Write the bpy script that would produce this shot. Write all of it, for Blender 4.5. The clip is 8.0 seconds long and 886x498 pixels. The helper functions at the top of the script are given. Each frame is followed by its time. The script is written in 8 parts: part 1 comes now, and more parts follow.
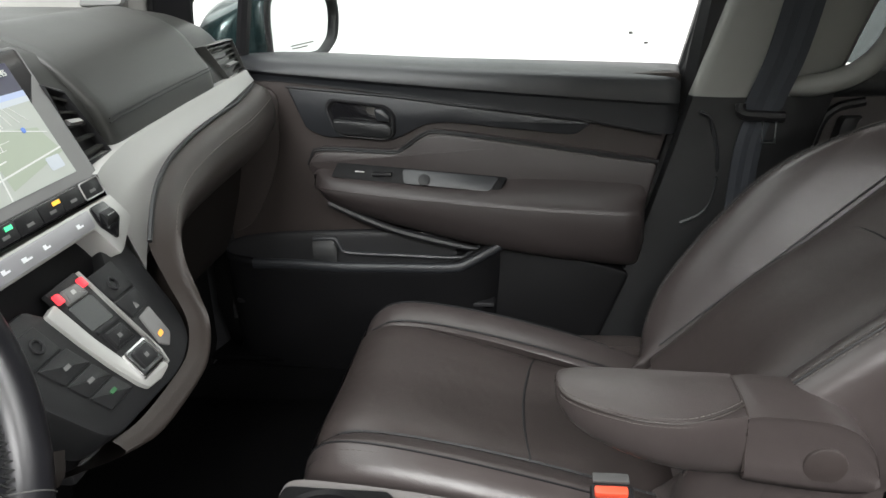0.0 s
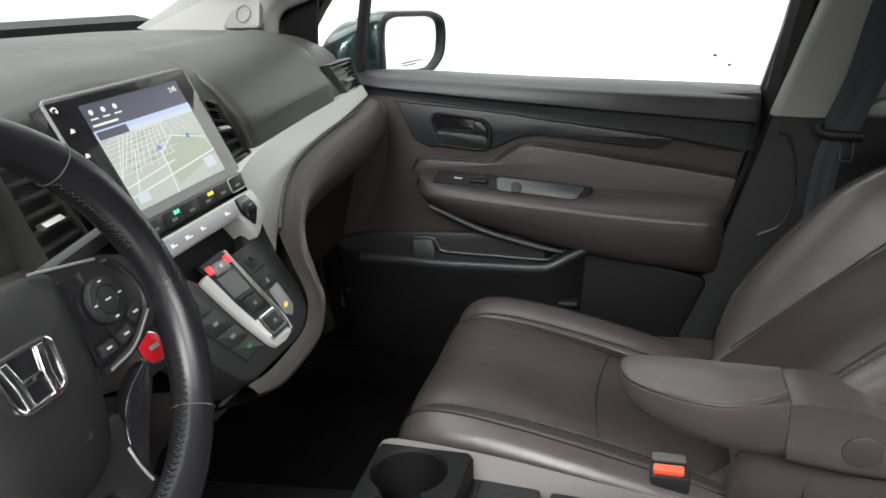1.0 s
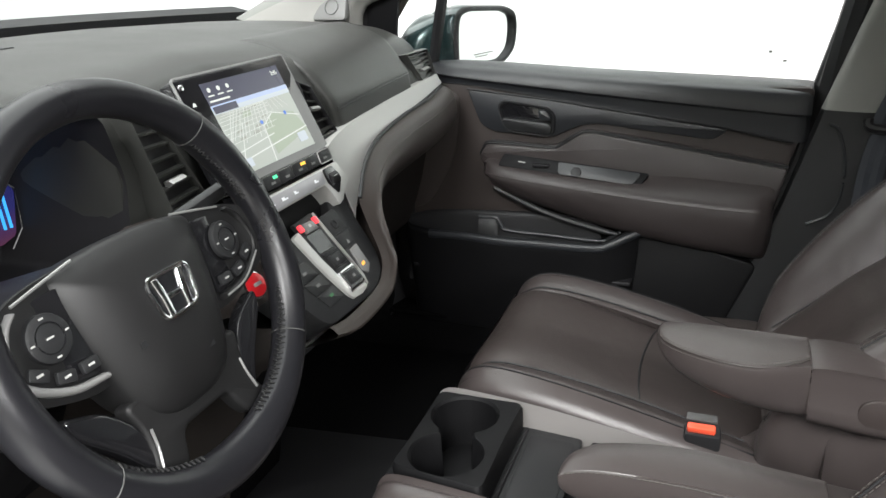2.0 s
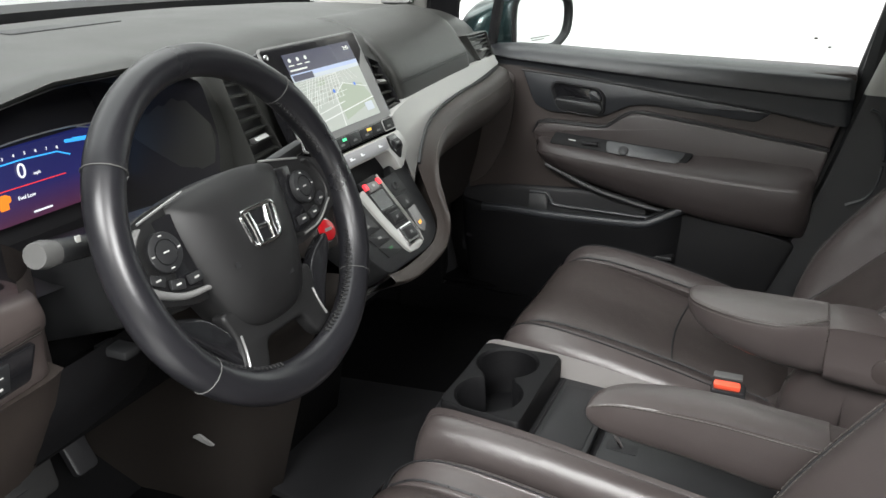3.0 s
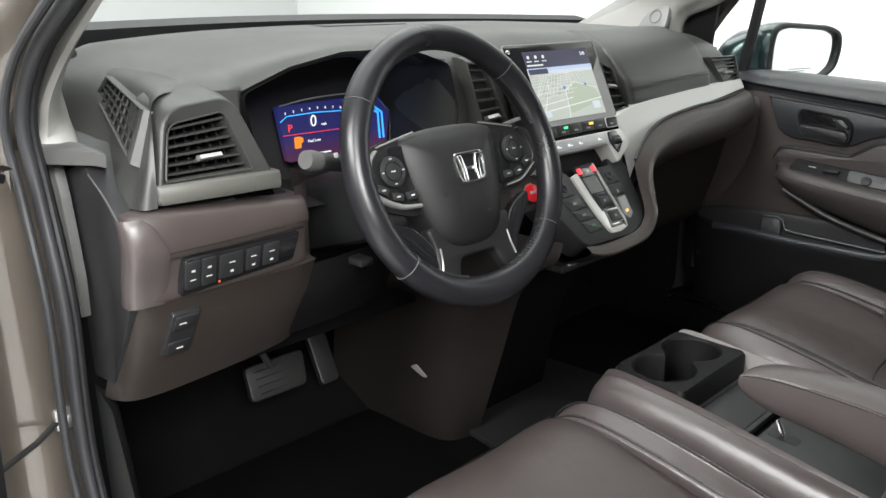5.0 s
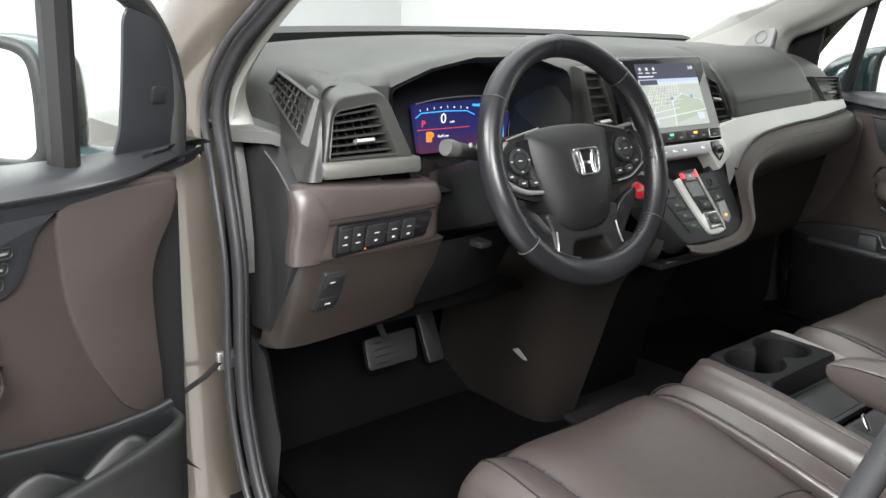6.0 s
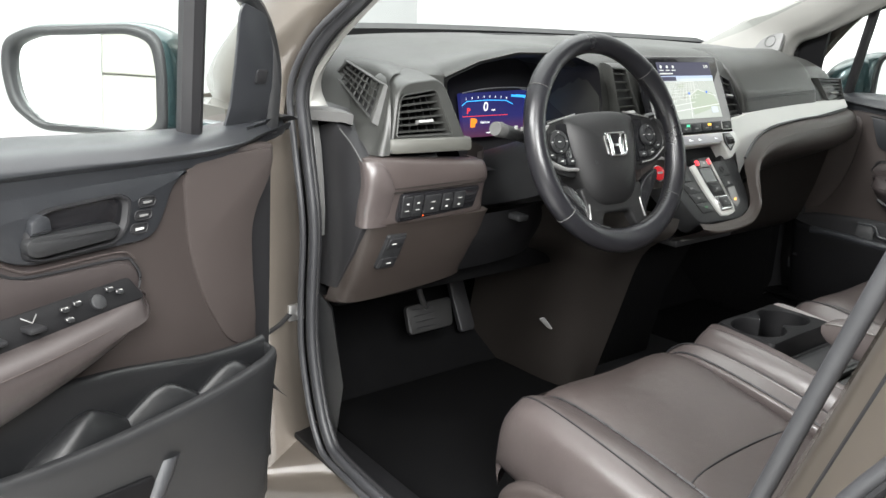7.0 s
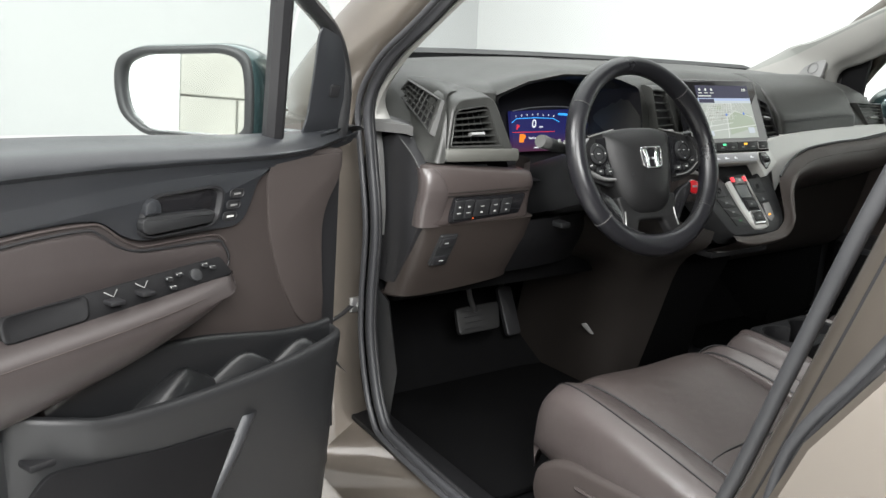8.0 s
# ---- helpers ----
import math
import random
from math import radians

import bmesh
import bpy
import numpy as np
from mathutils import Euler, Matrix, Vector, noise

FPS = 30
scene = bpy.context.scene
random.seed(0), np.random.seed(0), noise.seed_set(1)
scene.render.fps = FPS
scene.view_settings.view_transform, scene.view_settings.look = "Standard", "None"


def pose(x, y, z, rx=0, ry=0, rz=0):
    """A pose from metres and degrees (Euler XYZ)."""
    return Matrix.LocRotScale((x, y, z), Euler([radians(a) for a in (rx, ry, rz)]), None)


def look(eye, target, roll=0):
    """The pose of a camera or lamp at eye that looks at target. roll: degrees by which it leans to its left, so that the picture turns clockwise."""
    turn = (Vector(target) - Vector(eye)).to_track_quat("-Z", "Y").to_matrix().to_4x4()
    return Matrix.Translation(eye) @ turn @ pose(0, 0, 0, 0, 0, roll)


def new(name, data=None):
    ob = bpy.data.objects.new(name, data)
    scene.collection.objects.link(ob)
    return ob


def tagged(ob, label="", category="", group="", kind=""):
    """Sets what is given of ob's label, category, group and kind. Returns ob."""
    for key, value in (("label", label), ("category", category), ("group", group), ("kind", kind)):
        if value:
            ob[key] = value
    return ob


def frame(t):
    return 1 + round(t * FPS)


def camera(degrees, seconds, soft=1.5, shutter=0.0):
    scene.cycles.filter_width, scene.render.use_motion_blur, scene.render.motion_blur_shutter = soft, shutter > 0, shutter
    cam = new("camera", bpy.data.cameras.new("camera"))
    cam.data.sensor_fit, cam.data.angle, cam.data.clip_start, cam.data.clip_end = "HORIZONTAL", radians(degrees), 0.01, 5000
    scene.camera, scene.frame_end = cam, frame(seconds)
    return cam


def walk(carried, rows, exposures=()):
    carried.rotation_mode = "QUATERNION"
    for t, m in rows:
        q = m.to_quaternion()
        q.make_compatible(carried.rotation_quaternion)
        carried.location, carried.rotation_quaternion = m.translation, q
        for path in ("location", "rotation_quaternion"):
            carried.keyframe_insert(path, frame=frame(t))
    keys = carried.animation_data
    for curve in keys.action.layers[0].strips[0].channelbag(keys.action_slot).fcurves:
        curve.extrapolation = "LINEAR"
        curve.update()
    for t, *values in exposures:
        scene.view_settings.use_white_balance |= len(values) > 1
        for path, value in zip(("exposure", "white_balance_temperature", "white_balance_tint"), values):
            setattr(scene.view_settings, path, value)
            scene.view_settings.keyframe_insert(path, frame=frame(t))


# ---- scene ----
cam = camera(58.5, 8.0)
PATH = [
    (0, (-0.601, 0.061, 1.276), (1.248, 0.312, 0.557), -2.3),
    (0.5, (-0.665, 0.046, 1.291), (1.168, 0.435, 0.592), -2.4),
    (1, (-0.735, 0.018, 1.306), (1.077, 0.519, 0.623), -2.7),
    (1.5, (-0.796, -0.003, 1.317), (0.989, 0.587, 0.635), -2.3),
    (2.8, (-0.956, -0.071, 1.318), (0.751, 0.691, 0.607), -2.2),
    (3, (-0.973, -0.08, 1.316), (0.721, 0.709, 0.604), -1.9),
    (3.5, (-0.993, -0.116, 1.305), (0.651, 0.807, 0.638), -2.7),
    (4, (-1.003, -0.162, 1.292), (0.542, 0.949, 0.678), -2.2),
    (4.5, (-1.035, -0.225, 1.275), (0.401, 1.034, 0.68), -1.4),
    (5, (-1.089, -0.288, 1.258), (0.247, 1.08, 0.67), -0.6),
    (5.2, (-1.118, -0.308, 1.254), (0.174, 1.102, 0.668), -0.2),
    (6.3, (-1.281, -0.386, 1.243), (-0.104, 1.138, 0.702), 1.1),
    (6.5, (-1.322, -0.405, 1.239), (-0.143, 1.116, 0.697), 1.3),
    (7, (-1.395, -0.465, 1.241), (-0.216, 1.055, 0.696), 2.0),
    (7.5, (-1.448, -0.526, 1.242), (-0.297, 1.018, 0.701), 2.5),
    (8, (-1.473, -0.592, 1.231), (-0.399, 1.024, 0.747), 2.4),
]
walk(cam, [(t, look(eye, target, roll)) for t, eye, target, roll in PATH], [(0.0, -0.3), (3.0, -0.3), (5.0, -0.28), (6.5, -0.03), (7.2, 0.06), (7.6, 0.02), (8.0, -0.44)])

# ---- light: a white photo booth with a luminous ceiling ----
world = bpy.data.worlds.new("booth_air")
scene.world = world
world.use_nodes = True
world.node_tree.nodes["Background"].inputs[0].default_value = (0.9, 0.95, 1.0, 1)
world.node_tree.nodes["Background"].inputs[1].default_value = 0.03


def area_lamp(name, place, target, w, h, watts, tint=(1, 1, 1)):
    data = bpy.data.lights.new(name, "AREA")
    data.shape, data.size, data.size_y, data.energy, data.color = "RECTANGLE", w, h, watts, tint
    ob = new(name, data)
    ob.matrix_world = look(place, target)
    return ob


LAMPS = [
    ("booth_lamp", (0, 1.3, 4.02), (0, 1.3, 0), 5.4, 6.4, 540),
    ("booth_side_lamp", (-3.4, 0.0, 3.2), (-0.1, 0.0, 0.85), 2.2, 1.2, 500),
    # Unseen fill, added to light the open driver door; no known source.
    ("rear_fill_lamp", (-2.6, -3.6, 3.2), (-0.8, 0.3, 0.9), 2.5, 1.6, 860),
]
for lamp_name, at_place, to_place, lw, lh, watts in LAMPS:
    area_lamp(lamp_name, at_place, to_place, lw, lh, watts, (1.0, 1.0, 0.99))


# ---- materials ----
def material(name, base, rough=0.5, metal=0.0, grain=0.0, grain_size=600.0, vary=0.15, vary_size=9.0, coat=0.0, cells=False, spec=0.5, wear=0.0, soft=0.0):
    m = bpy.data.materials.new(name)
    m.use_nodes = True
    nt = m.node_tree
    n, l = nt.nodes, nt.links
    b = n["Principled BSDF"]
    b.inputs["Roughness"].default_value = rough
    b.inputs["Metallic"].default_value = metal
    b.inputs["Coat Weight"].default_value = coat
    b.inputs["Coat Roughness"].default_value = 0.06
    b.inputs["Specular IOR Level"].default_value = spec
    tc = n.new("ShaderNodeTexCoord")
    big = n.new("ShaderNodeTexNoise")
    big.inputs["Scale"].default_value, big.inputs["Detail"].default_value = vary_size, 5
    l.new(tc.outputs["Object"], big.inputs["Vector"])
    ramp = n.new("ShaderNodeMixRGB")
    lo, hi = [max(0, c * (1 - vary)) for c in base], [min(1, c * (1 + vary)) for c in base]
    ramp.inputs[1].default_value, ramp.inputs[2].default_value = (*lo, 1), (*hi, 1)
    l.new(big.outputs["Fac"], ramp.inputs[0])
    l.new(ramp.outputs[0], b.inputs["Base Color"])
    rr = n.new("ShaderNodeMapRange")
    rr.inputs[3].default_value, rr.inputs[4].default_value = max(0.02, rough - min(0.07, vary * 0.5)), min(1, rough + min(0.07, vary * 0.5) + wear)
    l.new(big.outputs["Fac"], rr.inputs[0])
    l.new(rr.outputs[0], b.inputs["Roughness"])
    if grain:
        fine = n.new("ShaderNodeTexVoronoi" if cells else "ShaderNodeTexNoise")
        fine.inputs["Scale"].default_value = grain_size
        l.new(tc.outputs["Object"], fine.inputs["Vector"])
        bump = n.new("ShaderNodeBump")
        bump.inputs["Strength"].default_value, bump.inputs["Distance"].default_value = grain, 0.0006
        l.new(fine.outputs[0], bump.inputs["Height"])
        l.new(bump.outputs[0], b.inputs["Normal"])
        if soft:
            wave = n.new("ShaderNodeTexNoise")
            wave.inputs["Scale"].default_value, wave.inputs["Detail"].default_value = 16.0, 3
            l.new(tc.outputs["Object"], wave.inputs["Vector"])
            low = n.new("ShaderNodeBump")
            low.inputs["Strength"].default_value, low.inputs["Distance"].default_value = soft, 0.01
            l.new(wave.outputs[0], low.inputs["Height"])
            l.new(low.outputs[0], bump.inputs["Normal"])
    return m


def glow(name, colour, strength):
    m = bpy.data.materials.new(name)
    m.use_nodes = True
    b = m.node_tree.nodes["Principled BSDF"]
    b.inputs["Base Color"].default_value = (*[0.3 * c for c in colour], 1)
    b.inputs["Emission Color"].default_value, b.inputs["Emission Strength"].default_value = (*colour, 1), strength
    b.inputs["Roughness"].default_value = 0.25
    return m


M_DASH = material("soft_black_vinyl", (0.0235, 0.0242, 0.0226), 0.43, spec=0.4, grain=0.14, grain_size=1300, cells=True)
M_DARK = material("dark_grained_plastic", (0.012, 0.0124, 0.0132), 0.45, spec=0.35, grain=0.3, grain_size=1100, cells=True)
M_DOORDARK = material("charcoal_door_plastic", (0.0145, 0.0157, 0.018), 0.36, grain=0.25, grain_size=1000, cells=True, wear=0.06)
M_BROWN = material("mocha_leather", (0.0420, 0.0350, 0.0340), 0.32, spec=0.48, soft=0.22, grain=0.22, grain_size=1000, cells=True, vary=0.12)
M_CARD = material("mocha_door_leather", (0.0302, 0.0252, 0.0247), 0.40, spec=0.40, soft=0.15, grain=0.22, grain_size=1000, cells=True, vary=0.12)
M_BROWN_DARK = material("dark_mocha_leather", (0.0330, 0.0266, 0.0252), 0.40, spec=0.34, soft=0.2, grain=0.25, grain_size=1000, cells=True, vary=0.16)
M_BROWN_PLASTIC = material("mocha_plastic", (0.0320, 0.0262, 0.0246), 0.52, spec=0.3, grain=0.25, grain_size=900, cells=True)
# Mocha plastic darkened for the shade under the dash; also the welt lines.
M_FLANK = material("darkened_mocha_plastic", (0.0105, 0.0088, 0.0078), 0.6, spec=0.2, grain=0.25, grain_size=900, cells=True)
# Mocha leather with shade put into its colour, for roll and knee panel.
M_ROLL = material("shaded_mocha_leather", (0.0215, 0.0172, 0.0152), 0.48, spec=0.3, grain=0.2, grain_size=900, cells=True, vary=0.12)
M_SATIN = material("satin_taupe_plastic", (0.16, 0.152, 0.148), 0.36, vary=0.05)
M_TAB = material("satin_metal", (0.34, 0.34, 0.335), 0.35, metal=0.7, vary=0.04)
M_STITCH = material("grey_thread", (0.060, 0.053, 0.048), 0.8, vary=0.2)
M_SILVER = material("satin_silver_trim", (0.40, 0.40, 0.385), 0.42, metal=0.35, grain=0.12, grain_size=160, vary=0.06)
M_GREY = material("grey_satin_plastic", (0.13, 0.13, 0.128), 0.42, vary=0.06)
M_CHROME = material("chrome", (0.75, 0.75, 0.76), 0.12, metal=1.0, vary=0.03)
M_GLOSS = material("gloss_black", (0.008, 0.008, 0.009), 0.12, vary=0.2, coat=0.3)
M_PILLAR = material("pale_grey_trim", (0.21, 0.208, 0.196), 0.62, grain=0.2, grain_size=900, vary=0.05)
M_LINER = material("pale_roof_cloth", (0.46, 0.455, 0.435), 0.9, spec=0.1, grain=0.4, grain_size=500, vary=0.05)
M_RUBBER = material("black_rubber", (0.011, 0.011, 0.012), 0.5, vary=0.25, spec=0.3)
# Also serves as charcoal plastic in shade on the passenger's lower door.
M_BLACK = material("matte_and_shaded_black_plastic", (0.0045, 0.0045, 0.0050), 0.55, spec=0.14, grain=0.25, grain_size=1000, cells=True)
M_POCKET = material("semi_gloss_black_plastic", (0.0075, 0.0078, 0.0084), 0.30, spec=0.5, grain=0.1, grain_size=900, cells=True, vary=0.1)
# Silver trim with shade put into its colour, for the driver's side strip.
M_SILVER_DIM = material("dimmed_silver_trim", (0.058, 0.058, 0.052), 0.5, spec=0.35, metal=0.1, grain=0.12, grain_size=160, vary=0.06)
M_FOOT = material("mid_grey_trim", (0.055, 0.055, 0.054), 0.5, spec=0.3, grain=0.2, grain_size=900)
M_SEAL = material("grey_weatherstrip", (0.022, 0.0225, 0.0245), 0.48, spec=0.35, vary=0.2, grain=0.15, grain_size=700)
M_PAINT = material("taupe_metallic_paint", (0.122, 0.106, 0.090), 0.45, metal=0.80, vary=0.03, vary_size=3.0, coat=1.0)
M_MIRRORCAP = material("dark_teal_paint", (0.018, 0.034, 0.036), 0.25, metal=0.3, coat=0.6, vary=0.08)
# Far blacker than carpet, to put the footwell's shade into the colour.
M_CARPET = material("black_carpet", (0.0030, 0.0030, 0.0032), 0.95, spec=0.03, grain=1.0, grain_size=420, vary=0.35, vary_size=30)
M_BELT = material("woven_belt", (0.030, 0.034, 0.042), 0.7, grain=0.8, grain_size=500, vary=0.12)
M_RED = material("buckle_red", (0.65, 0.075, 0.035), 0.4, vary=0.05)
M_WHEEL = material("black_wheel_leather", (0.0085, 0.0085, 0.010), 0.27, spec=0.32, grain=0.07, grain_size=1500, cells=True, wear=0.05)
M_HUB = material("black_hub_vinyl", (0.0085, 0.0085, 0.0088), 0.46, spec=0.26, grain=0.12, grain_size=1300, cells=True)
M_BOOTH = material("white_booth_paint", (0.70, 0.705, 0.70), 0.7, vary=0.03, vary_size=1.2)
# Booth paint darkened for the front wall, to dim what the lamp overlights.
M_BOOTH_DIM = material("dimmed_booth_paint", (0.46, 0.465, 0.465), 0.7, vary=0.05, vary_size=0.6)
M_BACKWALL = material("unseen_grey_wall", (0.12, 0.12, 0.118), 0.8, vary=0.1, vary_size=2.0)
M_FLOOR = material("pale_floor_paint", (0.58, 0.58, 0.57), 0.45, vary=0.1, vary_size=3.0)
M_BLOCK = material("grey_block", (0.31, 0.30, 0.27), 0.85, grain=0.6, grain_size=60, vary=0.18, vary_size=4)
M_MORTAR = material("grey_mortar", (0.24, 0.235, 0.21), 0.9, vary=0.1)
M_MIRROR = material("mirror_silver", (0.88, 0.9, 0.9), 0.02, metal=1.0, vary=0.01)
M_METAL = material("bare_steel", (0.5, 0.5, 0.5), 0.35, metal=1.0, vary=0.15)
M_MOSS = material("green_mark", (0.03, 0.12, 0.045), 0.5, vary=0.1)
M_WHITE = material("white_mark", (0.36, 0.36, 0.35), 0.5, vary=0.1)


def glass_material(name, tint=(1, 1, 1)):
    m = bpy.data.materials.new(name)
    m.use_nodes = True
    nt = m.node_tree
    nt.nodes.remove(nt.nodes["Principled BSDF"])
    clear, shine, mix = nt.nodes.new("ShaderNodeBsdfTransparent"), nt.nodes.new("ShaderNodeBsdfGlossy"), nt.nodes.new("ShaderNodeMixShader")
    clear.inputs[0].default_value = (*tint, 1)
    shine.inputs["Roughness"].default_value = 0.02
    lw = nt.nodes.new("ShaderNodeLayerWeight")
    lw.inputs[0].default_value = 0.5
    pw = nt.nodes.new("ShaderNodeMath")
    pw.operation, pw.inputs[1].default_value = "POWER", 6.0
    sc = nt.nodes.new("ShaderNodeMath")
    sc.operation, sc.inputs[1].default_value, sc.inputs[2].default_value = "MULTIPLY_ADD", 0.25, 0.02
    nt.links.new(lw.outputs["Facing"], pw.inputs[0])
    nt.links.new(pw.outputs[0], sc.inputs[0])
    nt.links.new(sc.outputs[0], mix.inputs[0])
    nt.links.new(clear.outputs[0], mix.inputs[1])
    nt.links.new(shine.outputs[0], mix.inputs[2])
    nt.links.new(mix.outputs[0], nt.nodes["Material Output"].inputs[0])
    return m


M_GLASS = glass_material("window_glass", (0.93, 0.96, 0.95))
M_SCREEN = glass_material("windscreen_glass", (0.73, 0.765, 0.76))
M_TINT = glass_material("tinted_glass", (0.30, 0.32, 0.32))

# ---- mesh helpers ----
BASE = {}


def thing(name, place, label, category, group="", kind="", turn=None):
    """An empty at its base; its parts are given in the car's own frame."""
    ob = new(name)
    ob.empty_display_size = 0.05
    ob.matrix_world = Matrix.Translation(place) @ (turn or Matrix.Identity(4))
    BASE[ob.name] = Vector(place)
    return tagged(ob, label, category, group, kind)


def part(name, bm, mat, parent=None, label="", angle=35.0):
    me = bpy.data.meshes.new(name)
    bmesh.ops.recalc_face_normals(bm, faces=bm.faces)
    bm.to_mesh(me)
    bm.free()
    me.materials.append(mat)
    me.polygons.foreach_set("use_smooth", [True] * len(me.polygons))
    me.set_sharp_from_angle(angle=radians(angle))
    ob = new(name, me)
    if parent is not None:
        ob.parent = parent
        if parent.name in BASE:
            ob.matrix_parent_inverse = Matrix.Translation(-BASE[parent.name])
    if label:
        ob["label"] = label
    return ob


def spline(pts, n, closed=False):
    """Points along a Catmull-Rom curve through pts, n steps a span."""
    pts = [Vector(p) for p in pts]
    m, out = len(pts), []
    for i in range(m if closed else m - 1):
        p1, p2 = pts[i], pts[(i + 1) % m]
        p0 = pts[i - 1] if closed or i else p1 * 2 - p2
        p3 = pts[(i + 2) % m] if closed or i + 2 < m else p2 * 2 - p1
        for k in range(n):
            t = k / n
            out.append(0.5 * (2 * p1 + (p2 - p0) * t + (2 * p0 - 5 * p1 + 4 * p2 - p3) * t * t + (3 * p1 - p0 - 3 * p2 + p3) * t**3))
    return out if closed else out + [pts[-1].copy()]


def skin(rings, closed=True, caps=True, bm=None):
    """Faces from ring to ring."""
    bm = bm or bmesh.new()
    rows = [[bm.verts.new(p) for p in ring] for ring in rings]
    m = len(rows[0])
    for a, b in zip(rows, rows[1:]):
        for j in range(m if closed else m - 1):
            k = (j + 1) % m
            bm.faces.new((a[j], a[k], b[k], b[j]))
    if caps and closed:
        bm.faces.new(rows[0][::-1])
        bm.faces.new(rows[-1])
    return bm


def body(grid, nu=4, nv=4, closed=True, caps=True):
    """A smooth skin through rings of control points."""
    rings = [spline(r, nv, closed) for r in grid]
    cols = [spline([r[j] for r in rings], nu) for j in range(len(rings[0]))]
    return skin([[c[i] for c in cols] for i in range(len(cols[0]))], closed, caps)


def rounded(pts, r, n=4):
    """A polygon with rounded corners; r one radius or one for each corner."""
    out, m = [], len(pts)
    for i in range(m):
        p, a, b = Vector(pts[i]), Vector(pts[i - 1]), Vector(pts[(i + 1) % m])
        rad = r[i] if isinstance(r, (list, tuple)) else r
        da, db = (a - p), (b - p)
        rad = min(rad, da.length * 0.48, db.length * 0.48)
        if rad < 1e-5:
            out.append(p)
            continue
        s, e = p + da.normalized() * rad, p + db.normalized() * rad
        for k in range(n + 1):
            t = k / n
            out.append(s * (1 - t) ** 2 + p * 2 * t * (1 - t) + e * t * t)
    return out


def plate(outline, depth, frame_m, bevel=0.0, steps=2):
    """A flat plate: its outline in the frame's x, y, its front at z = 0 and its back at -depth, the front edge rounded by bevel."""
    rings = [[Vector((p[0], p[1], -depth)) for p in outline]]
    if bevel:
        for k in range(steps + 1):
            a = math.pi / 2 * k / steps
            out, inn = [], bevel * (1 - math.cos(a))
            m = len(outline)
            for i, p in enumerate(outline):
                p = Vector(p).to_2d()
                t = Vector(outline[(i + 1) % m]).to_2d() - Vector(outline[i - 1]).to_2d()
                nrm = Vector((t.y, -t.x))
                nrm = nrm.normalized() if nrm.length > 1e-9 else Vector((0, 0))
                out.append((p, nrm, inn, -bevel + bevel * math.sin(a)))
            area = sum(Vector(outline[i - 1]).to_2d().cross(Vector(outline[i]).to_2d()) for i in range(m))
            sgn = 1 if area > 0 else -1
            rings.append([Vector((*(p - sgn * nrm * inn), z)) for p, nrm, inn, z in out])
    else:
        rings.append([Vector((p[0], p[1], 0)) for p in outline])
    return skin([[frame_m @ v for v in r] for r in rings])


def axes(origin, right, up):
    """A frame with x along right, y near up and z towards the viewer."""
    x = Vector(right).normalized()
    z = x.cross(Vector(up)).normalized()
    y = z.cross(x)
    m = Matrix((x, y, z)).transposed().to_4x4()
    m.translation = Vector(origin)
    return m


def box(centre, size, bevel=0.004, turn=None, segments=2):
    bm = bmesh.new()
    bmesh.ops.create_cube(bm, size=1)
    bmesh.ops.scale(bm, vec=size, verts=bm.verts)
    if bevel:
        bmesh.ops.bevel(bm, geom=bm.edges[:], offset=bevel, segments=segments, affect="EDGES", profile=0.5)
    m = Matrix.Translation(centre) @ (turn or Matrix.Identity(4))
    bmesh.ops.transform(bm, matrix=m, verts=bm.verts)
    return bm


def tube(path, radius, seg=10, closed=False, flat=1.0, up=(0, 0, 1), bm=None):
    """A round or flattened tube along path; radius a number or one for each point."""
    path = [Vector(p) for p in path]
    m, rings = len(path), []
    for i, p in enumerate(path):
        a, b = (path[i - 1], path[(i + 1) % m]) if closed else (path[max(0, i - 1)], path[min(m - 1, i + 1)])
        d = (b - a).normalized()
        u = d.cross(Vector(up))
        u = u.normalized() if u.length > 1e-4 else d.orthogonal().normalized()
        v = u.cross(d)
        r = radius[i] if isinstance(radius, (list, tuple)) else radius
        rings.append([p + r * (math.cos(2 * math.pi * k / seg) * u + flat * math.sin(2 * math.pi * k / seg) * v) for k in range(seg)])
    if closed:
        return skin(rings + [rings[0]], True, False, bm)
    return skin(rings, True, True, bm)


def disc(frame_m, r, depth, seg=24, bevel=0.0015):
    return plate([(r * math.cos(2 * math.pi * k / seg), r * math.sin(2 * math.pi * k / seg)) for k in range(seg)], depth, frame_m, bevel)


def stitches(path, name, parent, length=0.006, gap=0.0035, r=0.0008, mat=None, lift=(0, 0, 0)):
    """A row of short threads along a path, as one mesh."""
    pts, bm, run = [Vector(p) + Vector(lift) for p in path], bmesh.new(), 0.0
    for a, b in zip(pts, pts[1:]):
        d = (b - a).length
        s = -run
        while s < d:
            s0, s1 = max(s, 0), min(s + length, d)
            if s1 > s0 + 0.001:
                tube([a.lerp(b, s0 / d), a.lerp(b, s1 / d)], r, 4, bm=bm)
            s += length + gap
        run = d - (s - length - gap)
    return part(name, bm, mat or M_STITCH, parent)


